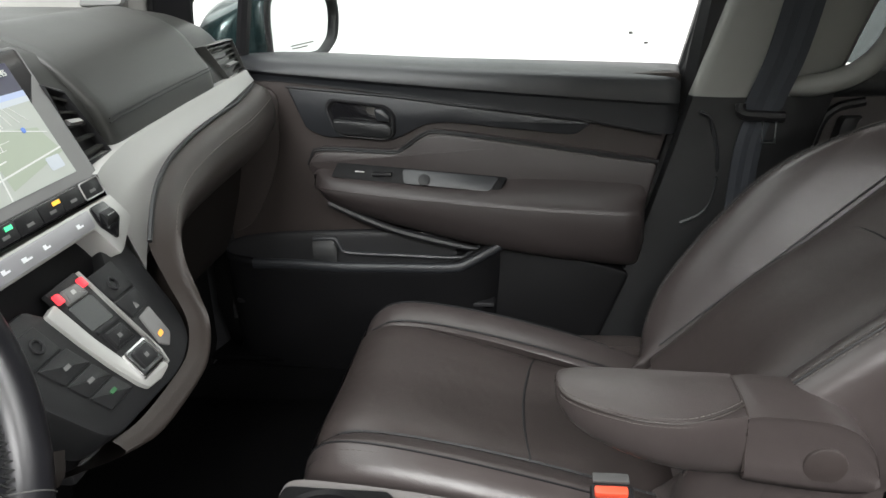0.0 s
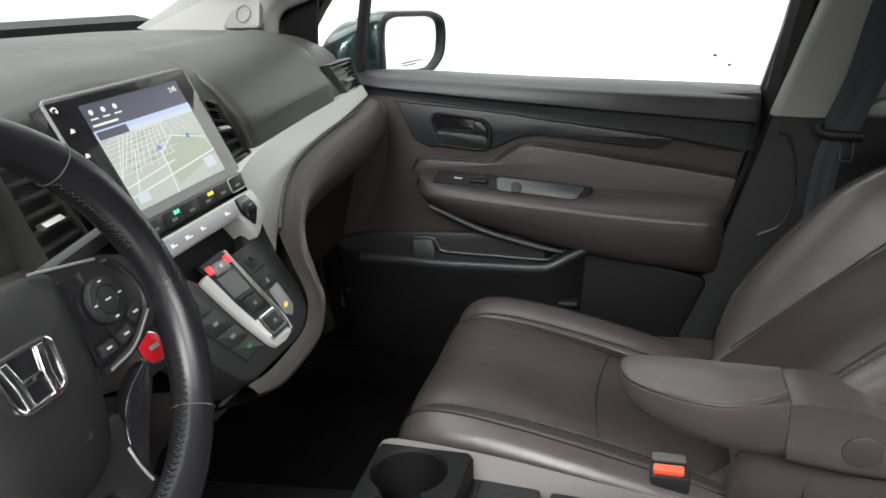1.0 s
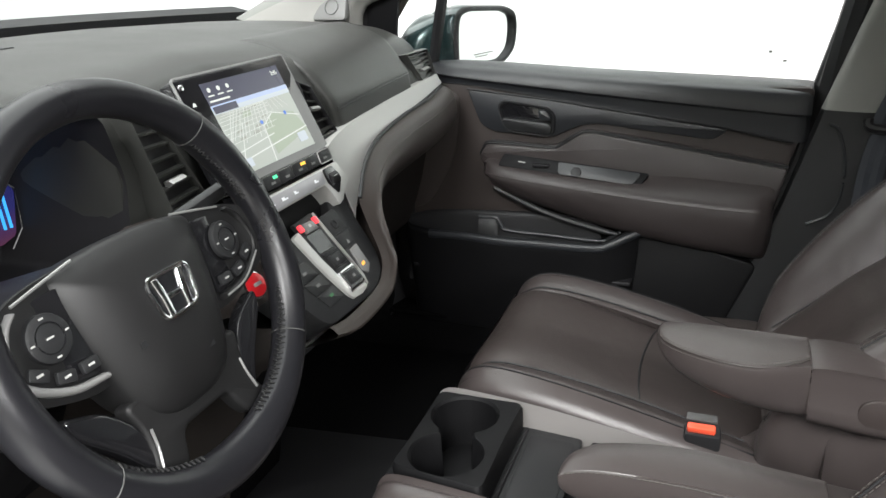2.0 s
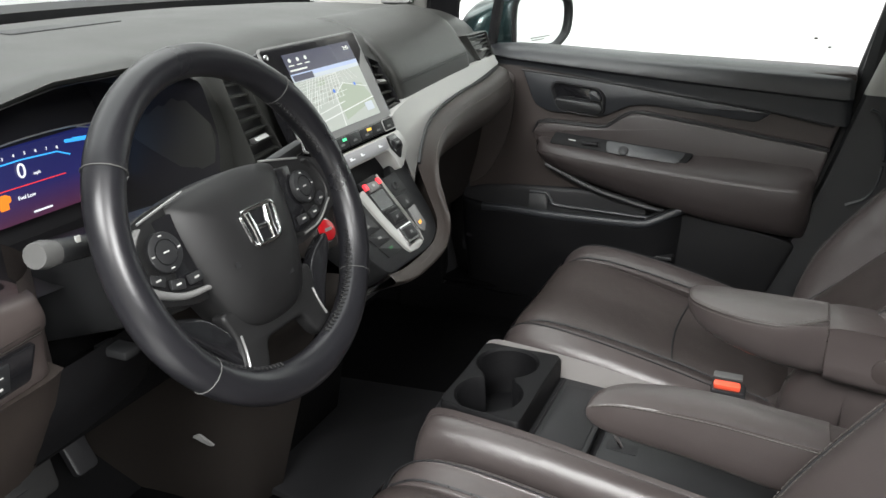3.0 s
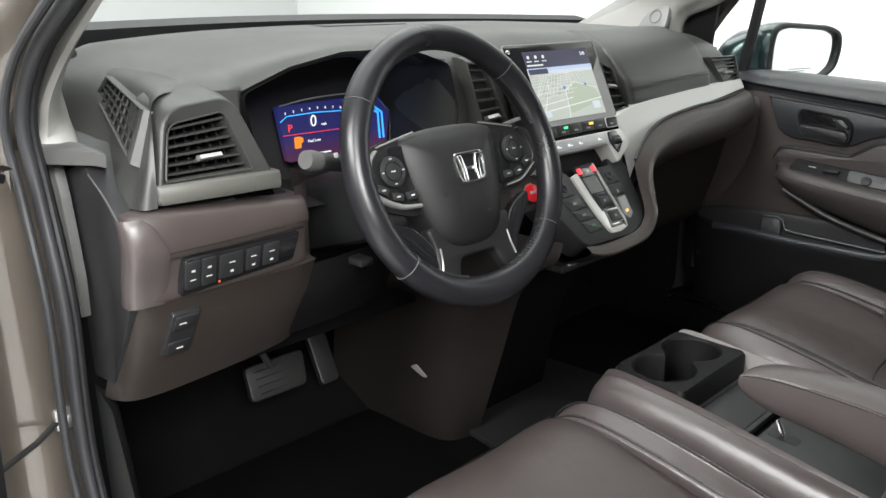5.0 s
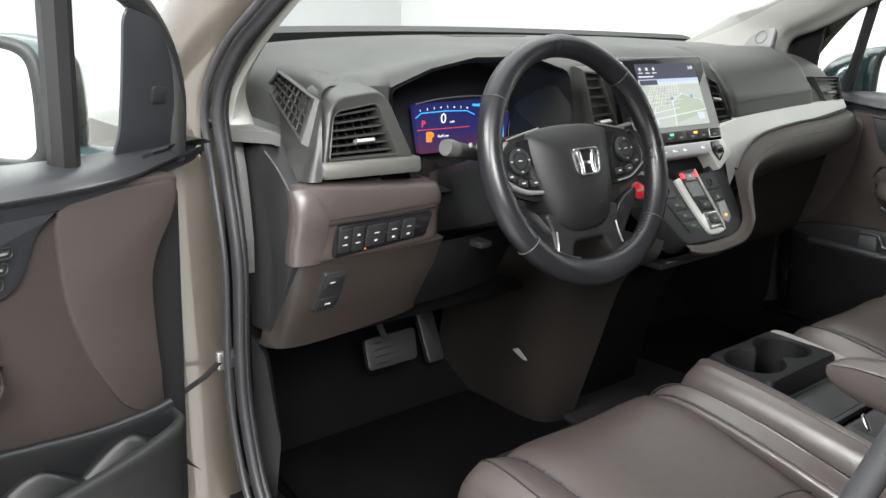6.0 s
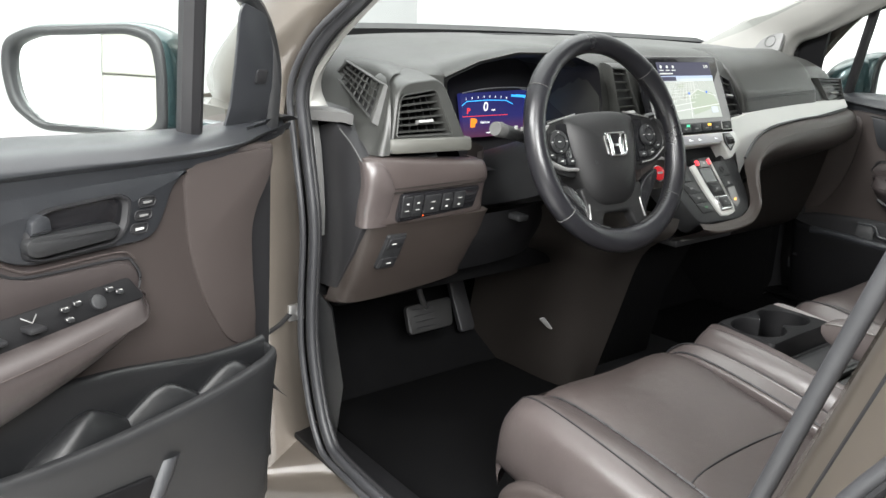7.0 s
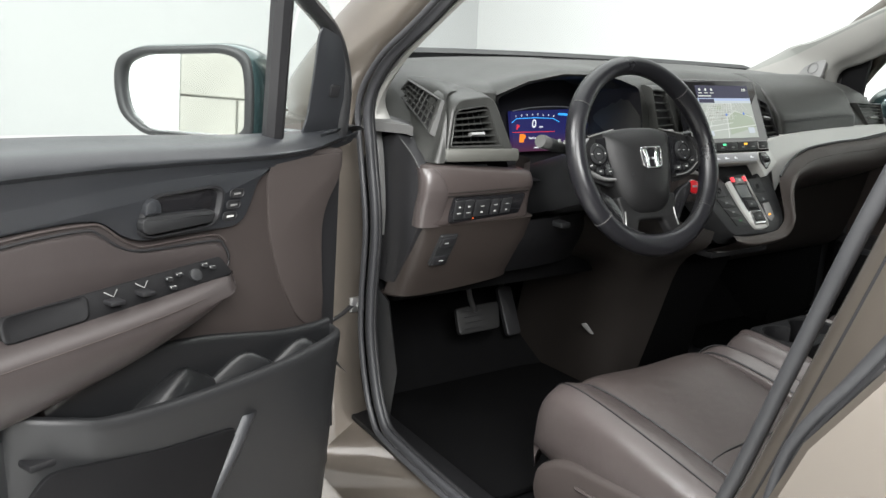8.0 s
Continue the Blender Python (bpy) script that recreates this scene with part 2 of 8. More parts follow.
def words(name, text, size, frame_m, mat, parent, depth=0.0004, align="CENTER"):
    cu = bpy.data.curves.new(name, "FONT")
    cu.body, cu.size, cu.extrude, cu.align_x, cu.align_y = text, size, depth, align, "CENTER"
    tmp = bpy.data.objects.new(name, cu)
    scene.collection.objects.link(tmp)
    me = bpy.data.meshes.new_from_object(tmp.evaluated_get(bpy.context.evaluated_depsgraph_get()))
    bpy.data.objects.remove(tmp)
    me.transform(frame_m)
    me.materials.clear()
    me.materials.append(mat)
    ob = new(name, me)
    ob.parent = parent
    if parent.name in BASE:
        ob.matrix_parent_inverse = Matrix.Translation(-BASE[parent.name])
    return ob


def V(*a):
    return Vector(a)


# ---- the booth ----
def booth():
    x0, x1, y0, y1, h = -4.2, 4.2, -5.0, 7.4, 4.1
    for name, c, s in (
        ("wall_left", (x0 - 0.1, (0.68 + y1) / 2, h / 2), (0.2, y1 - 0.68, h)),
        ("wall_right", (x1 + 0.1, 1.2, h / 2), (0.2, y1 - y0, h)),
        ("wall_front", (0, y1 + 0.1, h / 2), (x1 - x0, 0.2, h)),
        ("wall_back", (0, y0 - 0.1, h / 2), (x1 - x0, 0.2, h)),
    ):
        if name == "wall_back":
            # Unseen wall, kept dark so that less light bounces into the cabin.
            tagged(part(name, box(c, s, 0), M_BACKWALL), "plain grey back wall, unseen, dark to cut bounced light", "wall", kind="structure")
            continue
        tagged(part(name, box(c, s, 0), M_BOOTH_DIM if name == "wall_front" else M_BOOTH), "plain booth wall before the car, coloured darker to dim it" if name == "wall_front" else "plain white painted photo booth wall", "wall", kind="structure")
    bw = tagged(part("wall_block", box((x0 - 0.16, (y0 + 0.68) / 2, h / 2), (0.2, 0.68 - y0, h), 0), M_MORTAR), "grey concrete block wall beside the booth", "wall", kind="structure")
    shared = {}
    for r in range(9):
        y = 0.68
        for k in range(6):
            length = 0.305 if r % 2 and k == 0 else 0.61
            if length in shared:
                ob = new("block", shared[length])
                ob.parent = bw
            else:
                ob = part("block", box((0, 0, 0), (0.05, length - 0.010, 0.290), 0.004, segments=1), M_BLOCK, bw)
                shared[length] = ob.data
            ob.location = (x0 - 0.05, y - length / 2, 0.15 + 0.30 * r)
            y -= length
    tagged(part("ground", box((0, 1.2, -0.1), (x1 - x0, y1 - y0, 0.2), 0), M_FLOOR), "pale painted booth floor under the car", "floor", kind="structure")
    tagged(part("ceiling", box((0, 1.2, h + 0.1), (x1 - x0, y1 - y0, 0.2), 0), glow("light_panel", (1.0, 0.99, 0.975), 1.1)), "white booth ceiling with light panels", "ceiling", kind="structure")


booth()

# ---- the car's shell: floor, sills, pillars, roof, rear ----
car = thing("minivan_body", (0, 0.5, 0.0), "taupe metallic minivan body with the driver door open", "car")


def side_x(z):
    """Half width of the cabin's inner side at a height: it leans in above the belt."""
    return 0.80 if z < 1.1 else 0.80 - 0.30 * (z - 1.1)


def car_shell():
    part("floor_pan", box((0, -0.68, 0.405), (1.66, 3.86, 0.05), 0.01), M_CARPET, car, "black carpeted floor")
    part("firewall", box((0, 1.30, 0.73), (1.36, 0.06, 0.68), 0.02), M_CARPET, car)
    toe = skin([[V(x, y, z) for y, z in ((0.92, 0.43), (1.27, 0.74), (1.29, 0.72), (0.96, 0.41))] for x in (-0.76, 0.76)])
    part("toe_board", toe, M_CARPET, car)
    for s in (-1, 1):
        # sill
        ring = [(0.72, 0.43), (0.735, 0.50), (0.80, 0.51), (0.90, 0.44), (0.93, 0.34), (0.90, 0.24), (0.72, 0.24)]
        part("sill", skin([[V(s * a, y, b) for a, b in ring] for y in (0.84, -0.2, -2.6)]), M_PAINT if s < 0 else M_CARPET, car)
        part("sill_cover", box((s * 0.775, 0.25, 0.515), (0.07, 0.95, 0.012), 0.004), M_BLACK if s < 0 else M_CARPET, car)
        # roof rail
        rail = [V(s * side_x(z), y, z) for y, z in ((0.98, 1.16), (0.62, 1.375), (0.30, 1.53), (0.0, 1.60), (-0.6, 1.64), (-2.6, 1.60))]
        part("roof_rail", tube(spline(rail[2:], 4), 0.055, 10), M_PILLAR, car)
    roof = body([[V(x, y, z - 0.05 * (x / 0.7) ** 2) for x in (-0.66, -0.3, 0, 0.3, 0.66)] for y, z in ((0.28, 1.60), (0.0, 1.665), (-0.8, 1.72), (-2.6, 1.68))], 3, 3, False)
    bmesh.ops.solidify(roof, geom=roof.faces[:], thickness=0.05)
    part("roof", roof, M_LINER, car, "pale grey roof lining")
    skin_rings = [[V(x, y, z - 0.05 * (x / 0.7) ** 2) for x in (-0.68, -0.3, 0, 0.3, 0.68)] for y, z in ((0.27, 1.672), (0.0, 1.735), (-0.8, 1.79), (-2.6, 1.75))]
    outer_roof = body(skin_rings, 3, 3, False)
    bmesh.ops.solidify(outer_roof, geom=outer_roof.faces[:], thickness=0.012)
    part("roof_skin", outer_roof, M_PAINT, car, "taupe metallic outer roof")
    part("tailgate", box((0, -2.62, 0.85), (1.6, 0.08, 1.0), 0.02), M_PAINT, car)
    nose = [[V(x, y, z) for x, z in ((-w, 0.30), (-w - 0.03, 0.60), (-w, zt - 0.10), (-w + 0.16, zt - 0.02), (0, zt), (w - 0.16, zt - 0.02), (w, zt - 0.10), (w + 0.03, 0.60), (w, 0.30))] for y, w, zt in ((1.34, 0.78, 1.10), (1.60, 0.78, 1.07), (1.90, 0.77, 1.00), (2.10, 0.74, 0.90), (2.20, 0.70, 0.76), (2.22, 0.68, 0.70))]
    part("nose", body(nose, 4, 3), M_PAINT, car, "taupe painted bonnet and nose")
    for x in (-0.80, 0.80):
        for y in (1.62, -1.55):
            ring = [V(x, y + 0.27 * math.cos(a), 0.34 + 0.27 * math.sin(a)) for a in np.linspace(0, 2 * math.pi, 41)[:-1]]
            wheel = part("wheel", tube(ring, 0.07, 12, True, flat=0.8, up=(1, 0, 0)), M_RUBBER, car, "black tyre")
            part("rim", tube([V(x - 0.03, y, 0.34), V(x + 0.03, y, 0.34)], 0.215, 32), M_METAL, wheel)
    for s in (-1, 1):
        part("rear_side_panel", box((s * 0.83, -1.95, 0.76), (0.10, 1.25, 0.66), 0.03), M_DARK, car)
        part("cowl_side", box((s * 0.757, 1.02, 0.78 if s > 0 else 0.725), (0.05, 0.60, 0.74 if s > 0 else 0.63), 0.01), M_CARPET, car)
        ring = ((-0.42, 1.06), (-0.46, 1.60), (-2.55, 1.58), (-2.6, 1.06))
        if s > 0:
            q = part("rear_glass", skin([[V(s * (x0 - 0.28 * (z - 1.06)), y, z) for y, z in ring] for x0 in (0.855, 0.86)]), M_TINT, car, "tinted rear side glass")
            q.visible_shadow = False
    q = part("rear_glass", skin([[V(x, y, z) for x, z in ((-0.75, 1.3), (0.75, 1.3), (0.62, 1.66), (-0.62, 1.66))] for y in (-2.60, -2.61)]), M_TINT, car, "tinted rear glass")
    q.visible_shadow = False


car_shell()


def pillars(s):
    """A pillar, its trim and seal, and the B pillar on one side (s = -1: driver's)."""
    def P(x, y, z):
        return V(s * x, y, z)
    # painted outer pillar and cowl side
    outer = [[P(0.825, 1.02, 1.13), P(0.845, 0.90, 1.08), P(0.845, 0.78, 1.05), P(0.80, 0.735, 1.06), P(0.80, 0.95, 1.14)],
             [P(0.83, 0.93, 1.19), P(0.86, 0.83, 1.15), P(0.84, 0.735, 1.145), P(0.795, 0.705, 1.15), P(0.79, 0.86, 1.19)],
             [P(0.80, 0.72, 1.33), P(0.82, 0.62, 1.29), P(0.80, 0.56, 1.275), P(0.765, 0.57, 1.27), P(0.76, 0.68, 1.32)],
             [P(0.74, 0.42, 1.50), P(0.755, 0.34, 1.455), P(0.735, 0.30, 1.435), P(0.705, 0.33, 1.43), P(0.70, 0.40, 1.49)],
             [P(0.69, 0.20, 1.615), P(0.70, 0.14, 1.575), P(0.68, 0.10, 1.56), P(0.65, 0.14, 1.56), P(0.65, 0.20, 1.605)]]
    if s > 0:
        outer = [[q + V(0.035, 0.03, 0.045 if k > 1 else 0.0) for q in row] for k, row in enumerate(outer)]
    part("a_pillar", body(outer, 4, 3), M_PAINT, car)
    # hinge post below the belt
    post = [(0.80, 0.725), (0.86, 0.735), (0.895, 0.76), (0.90, 0.95), (0.74, 0.95), (0.74, 0.74)]
    part("hinge_post", skin([[P(a, b + (0.0 if z > 0.6 else -0.06 * (0.6 - z) / 0.3), z) for a, b in post] for z in (0.30, 0.45, 0.60, 0.80, 0.95, 1.10)]), M_PAINT if s < 0 else M_RUBBER, car)
    if s > 0:
        part("door_jamb", box((0.845, 0.71, 0.76), (0.05, 0.09, 0.66), 0.01), M_RUBBER, car)
        part("rear_jamb", tube(spline([P(0.83, 0.0, 0.50), P(0.83, -0.06, 0.60), P(0.83, -0.13, 0.80), P(0.83, -0.20, 1.04), P(0.80, -0.25, 1.30)], 4), 0.034, 10), M_RUBBER, car)
    # pale inner trim
    low = 0.040 if s > 0 else 0.0
    trim = ([[P(0.735, 1.03, 1.14), P(0.775, 0.79, 1.10), P(0.788, 0.705, 1.096), P(0.745, 0.700, 1.10), P(0.718, 0.77, 1.105), P(0.70, 1.00, 1.13)]] if s < 0 else []) + [[P(0.735, 1.03, 1.20), P(0.765, 0.80, 1.14), P(0.775, 0.757 if s > 0 else 0.715, 1.12), P(0.745, 0.762 if s > 0 else 0.72, 1.13), P(0.715, 0.80, 1.15), P(0.70, 1.00, 1.20)],
            [P(0.745, 0.92, 1.255), P(0.765, 0.78, 1.20), P(0.775, 0.757 if s > 0 else 0.675, 1.17), P(0.75, 0.762 if s > 0 else 0.68, 1.185), P(0.725, 0.78, 1.215), P(0.715, 0.91, 1.26)]] + ([[P(0.742, 0.87, 1.282), P(0.765, 0.758, 1.245), P(0.768, 0.738, 1.224), P(0.746, 0.743, 1.235), P(0.722, 0.758, 1.252), P(0.712, 0.86, 1.287)]] if s > 0 else []) + [
            [P(0.735, 0.76, 1.36 - low), P(0.755, 0.66, 1.305 - low * 0.5), P(0.755, 0.640 if s > 0 else 0.575, 1.255 + low * 0.2), P(0.735, 0.645 if s > 0 else 0.585, 1.27 + low * 0.2), P(0.71, 0.66, 1.315 - low * 0.5), P(0.70, 0.75, 1.36 - low)],
            [P(0.70, 0.45, 1.52 - low * 1.3), P(0.71, 0.38, 1.47 - low * 0.6), P(0.705, 0.315, 1.425), P(0.685, 0.325, 1.44), P(0.665, 0.38, 1.48 - low * 0.6), P(0.66, 0.44, 1.52 - low * 1.3)],
            [P(0.66, 0.22, 1.62), P(0.665, 0.17, 1.585), P(0.655, 0.11, 1.55), P(0.635, 0.12, 1.56), P(0.62, 0.17, 1.585), P(0.62, 0.22, 1.62)]]
    tr = part("pillar_trim", body(trim, 4, 3), M_PILLAR, car, "pale grey pillar trim")
    # tweeter grille in the trim
    f = axes(P(0.712, 0.800, 1.226), (-0.10, -s, 0.0), P(0.40, 0.0, 1))
    gr = part("speaker_grille", plate(rounded([(-0.044, -0.026), (0.040, -0.026), (0.036, 0.028), (0.004, 0.028), (-0.030, 0.004)] if s > 0 else [(0.044, -0.026), (-0.040, -0.026), (-0.036, 0.028), (-0.004, 0.028), (0.030, 0.004)], 0.010, 4), 0.010, f @ Matrix.Translation((0, 0, -0.0005)), 0.002), M_GREY, tr, "grey perforated tweeter grille")
    part("grille_ring", tube([f @ V(0.004 + 0.016 * math.cos(a), 0.001 + 0.016 * math.sin(a), 0.0015) for a in np.linspace(0, 6.283, 21)[:-1]], 0.0008, 5, True), M_FOOT, gr)
    # door opening seal
    seal = [P(0.70, 0.12, 1.555), P(0.745, 0.33, 1.42), P(0.785, 0.50, 1.285), P(0.80, 0.61, 1.215), P(0.805, 0.672, 1.14), P(0.80, 0.672, 1.05), P(0.80, 0.648, 0.92), P(0.80, 0.66, 0.78), P(0.80, 0.655, 0.68), P(0.80, 0.61, 0.56), P(0.80, 0.53, 0.53), P(0.80, 0.20, 0.525), P(0.80, 0.02, 0.545), P(0.80, -0.065, 0.62), P(0.80, -0.135, 0.78), P(0.80, -0.192, 0.965), P(0.80, -0.240, 1.12), P(0.755, -0.30, 1.35), P(0.70, -0.33, 1.54)]
    if s > 0:
        seal[1:6] = [P(0.755, 0.33, 1.435), P(0.785, 0.50, 1.35), P(0.797, 0.62, 1.30), P(0.805, 0.735, 1.245), P(0.81, 0.75, 1.08)]
    n_seal = 5 * (len(seal) - 1) + 1
    part("door_seal", tube(spline(seal, 5), [0.0095 - 0.0012 * min(1, max(0, (k - 50) / 10)) for k in range(n_seal)], 16, flat=0.8, up=(1, 0, 0)), M_SEAL, car, "black rubber door seal")
    part("seal_lip", tube(spline([p + P(0.017, 0.004, 0.0) for p in seal[1:12]], 5), 0.0052, 10, up=(1, 0, 0)), M_SEAL, car)
    part("seal_base", tube(spline([p + P(-0.012, 0.006, 0.0) for p in seal[1:12]], 5), 0.0065, 10, up=(1, 0, 0)), M_RUBBER, car)
    if s > 0:
        part("outer_seal", tube(spline([p + P(0.030, 0, 0) for p in seal[1:13]], 5), 0.008, 10, up=(1, 0, 0)), M_RUBBER, car)
    # B pillar: dark lower, pale upper
    low = [[P(a, b + dy, z) for a, b in ((0.775, 0.0), (0.79, 0.03), (0.86, 0.02), (0.88, -0.05), (0.86, -0.18), (0.78, -0.20), (0.765, -0.10))] for z, dy in ((0.50, -0.055), (0.62, -0.085), (0.80, -0.150), (0.95, -0.195), (1.02, -0.215))]
    if s > 0:
        part("pillar_dish", tube(spline([P(0.7685, y, z) for y, z in ((-0.200, 0.995), (-0.218, 0.982), (-0.234, 0.923), (-0.233, 0.857), (-0.216, 0.817), (-0.180, 0.797))], 5), 0.0035, 6), M_DOORDARK, car)
    if s < 0:
        low = [[P(a, b + dy, z) for a, b in ((0.785, 0.0), (0.800, 0.004), (0.832, -0.012), (0.852, -0.062), (0.862, -0.10), (0.875, -0.17), (0.80, -0.20), (0.77, -0.10))] for z, dy in ((0.50, -0.035), (0.62, -0.085), (0.80, -0.158), (0.95, -0.208), (1.12, -0.262))]
    if s < 0:
        part("pillar_seam", tube(spline([r[2].lerp(r[3], 0.30) + P(0.0015, 0.0012, 0) for r in low], 4), 0.0016, 6), M_RUBBER, car)
    part("b_pillar_lower", body(low, 3, 3), M_DARK if s > 0 else M_PAINT, car, "dark plastic lower pillar cover" if s > 0 else "taupe painted pillar")
    up = [[P(a - 0.30 * max(0, z - 1.1), b + dy, z) for a, b in ((0.772, -0.01), (0.79, 0.02), (0.83, 0.01), (0.845, -0.05), (0.83, -0.19), (0.78, -0.20), (0.762, -0.08))] for z, dy in (((1.02, -0.205), (1.15, -0.245), (1.35, -0.30), (1.60, -0.35)) if s > 0 else ((1.12, -0.285), (1.25, -0.315), (1.45, -0.36), (1.60, -0.39)))]
    part("b_pillar_upper", body(up, 3, 3), M_PILLAR if s > 0 else M_PAINT, car)


for side in (-1, 1):
    pillars(side)


def windscreen():
    rows = []
    for k in range(7):
        u = k / 6
        rows.append([V(x * (0.74 - 0.12 * u), 1.22 - 0.17 * x * x - 0.95 * u, 1.20 + 0.42 * u - 0.02 * x * x) for x in (-1, -0.66, -0.33, 0, 0.33, 0.66, 1)])
    g = part("windscreen", skin(rows, False), M_SCREEN, car, "faintly green windscreen glass")
    g.visible_shadow = False
    band = [[V(x, 1.235 - 0.17 * (x / 0.75) ** 2 + dy, 1.230 + dz - 0.012 * (x / 0.75) ** 2) for dy, dz in ((0, 0), (0.05, 0.012), (0.10, -0.03), (0.02, -0.05))] for x in (-0.67, -0.63, -0.5, -0.25, 0, 0.25, 0.5, 0.74, 0.79)]
    part("cowl", body(band, 3, 1), M_RUBBER, car)


windscreen()


# ---- dashboard ----
dash = thing("dashboard", (0, 0.9, 0.43), "dark soft dashboard with brown leather lower roll and silver strip", "dashboard")


def dash_top():
    def front(x):
        return 1.19 - 0.17 * (x / 0.75) ** 2

    def top(x):
        return 1.224 - 0.03 * (abs(x) / 0.75) ** 3

    def head(x):
        f, t = front(x), top(x) - 0.75 * max(0, -x - 0.64)
        return [(f, t - 0.02), (f - 0.10, t), (0.86, t)]
    rings = []

    def station(x, tail):
        rings.append([V(x, y, z) for y, z in head(x) + tail])
    station(-0.735, [(0.82, 1.095), (0.76, 1.085), (0.72, 1.08), (0.70, 1.07), (0.68, 1.05), (0.80, 1.05)])
    station(-0.710, [(0.80, 1.115), (0.74, 1.100), (0.70, 1.095), (0.69, 1.08), (0.68, 1.05), (0.80, 1.05)])
    station(-0.685, [(0.79, 1.138), (0.73, 1.125), (0.69, 1.110), (0.68, 1.08), (0.66, 1.05), (0.80, 1.05)])
    station(-0.657, [(0.77, 1.165), (0.70, 1.154), (0.665, 1.140), (0.66, 1.08), (0.66, 1.05), (0.80, 1.05)])
    station(-0.60, [(0.74, 1.186), (0.67, 1.176), (0.628, 1.160), (0.64, 1.08), (0.66, 1.05), (0.80, 1.05)])
    station(-0.560, [(0.74, 1.188), (0.66, 1.176), (0.628, 1.158), (0.62, 1.08), (0.62, 1.04), (0.80, 1.04)])
    station(-0.545, [(0.75, 1.195), (0.665, 1.180), (0.640, 1.155), (0.66, 1.146), (0.77, 1.14), (0.86, 1.14)])
    station(-0.47, [(0.75, 1.205), (0.665, 1.195), (0.640, 1.181), (0.66, 1.172), (0.77, 1.165), (0.86, 1.16)])
    station(-0.38, [(0.75, 1.216), (0.665, 1.208), (0.640, 1.197), (0.66, 1.188), (0.77, 1.18), (0.86, 1.18)])
    station(-0.26, [(0.75, 1.216), (0.665, 1.208), (0.640, 1.197), (0.66, 1.188), (0.77, 1.18), (0.86, 1.18)])
    station(-0.205, [(0.75, 1.212), (0.665, 1.200), (0.635, 1.180), (0.66, 1.165), (0.77, 1.16), (0.86, 1.16)])
    station(-0.19, [(0.75, 1.212), (0.665, 1.200), (0.624, 1.177), (0.602, 1.10), (0.62, 1.00), (0.80, 0.99)])
    station(-0.10, [(0.75, 1.214), (0.67, 1.205), (0.628, 1.180), (0.603, 1.10), (0.605, 1.00), (0.80, 0.99)])
    station(0.05, [(0.75, 1.216), (0.69, 1.208), (0.650, 1.19), (0.620, 1.12), (0.61, 1.00), (0.80, 0.99)])
    station(0.19, [(0.75, 1.214), (0.67, 1.203), (0.620, 1.182), (0.585, 1.12), (0.575, 1.05), (0.80, 1.03)])
    station(0.225, [(0.75, 1.213), (0.67, 1.202), (0.618, 1.180), (0.582, 1.12), (0.571, 1.055), (0.80, 1.03)])
    station(0.30, [(0.75, 1.212), (0.67, 1.20), (0.61, 1.175), (0.572, 1.125), (0.562, 1.065), (0.80, 1.04)])
    station(0.50, [(0.75, 1.208), (0.67, 1.195), (0.61, 1.17), (0.575, 1.125), (0.565, 1.075), (0.80, 1.05)])
    station(0.585, [(0.75, 1.204), (0.67, 1.192), (0.613, 1.168), (0.579, 1.125), (0.567, 1.080), (0.80, 1.05)])
    station(0.66, [(0.75, 1.198), (0.67, 1.188), (0.614, 1.167), (0.579, 1.125), (0.567, 1.082), (0.80, 1.05)])
    station(0.71, [(0.75, 1.188), (0.675, 1.174), (0.618, 1.148), (0.588, 1.11), (0.578, 1.085), (0.80, 1.05)])
    station(0.735, [(0.78, 1.165), (0.72, 1.14), (0.66, 1.12), (0.64, 1.10), (0.63, 1.085), (0.80, 1.05)])
    fine = []
    for r in rings:
        fine.append(spline(r[:6], 4)[:-1] + spline(r[5:8], 3)[:-1] + r[7:])
    bm = skin(fine)
    part("upper_pad", bm, M_DASH, dash, "soft black grained upper pad", angle=40)


dash_top()


def passenger_pad():
    """The padded, seamed panel before the passenger, a little proud of the dash."""
    prof = ((0.735, 1.2095, 0.2, 1.0), (0.70, 1.2035, 0.3, 1.0), (0.665, 1.197, 0.45, 0.9), (0.612, 1.173, 0.75, 0.65), (0.577, 1.128, 1, 0.25), (0.568, 1.112, 1, 0.15), (0.5645, 1.09, 1, 0.1), (0.5625, 1.072, 1, 0.0), (0.562, 1.056, 1, 0.0))
    rows = []
    for x, d in ((0.246, -0.010), (0.248, 0.001), (0.256, 0.005), (0.275, 0.0065), (0.36, 0.007), (0.46, 0.007), (0.535, 0.0065), (0.556, 0.005), (0.564, 0.001), (0.566, -0.010)):
        row = []
        for k, (y, z, ny, nz) in enumerate(prof):
            e = d if 0 < k < len(prof) - 1 else min(d, -0.004)
            bow = (0.030 * (z - 1.09) / 0.12 if x < 0.3 else 0.0)
            row.append(V(x - bow, y - ny * e, z + nz * e))
        rows.append(row)
    part("passenger_pad", body(rows, 3, 3, False), M_DASH, dash, "soft padded panel with a double seam", angle=70)
    for dz in (0.0, 0.0048):
        part("pad_seam", tube(spline([V(x, y, z + dz) for x, y, z in ((0.250, 0.5580, 1.098), (0.30, 0.5582, 1.101), (0.40, 0.5588, 1.106), (0.50, 0.5594, 1.110), (0.558, 0.5600, 1.112))], 4), 0.0009, 5), M_RUBBER, dash)


passenger_pad()


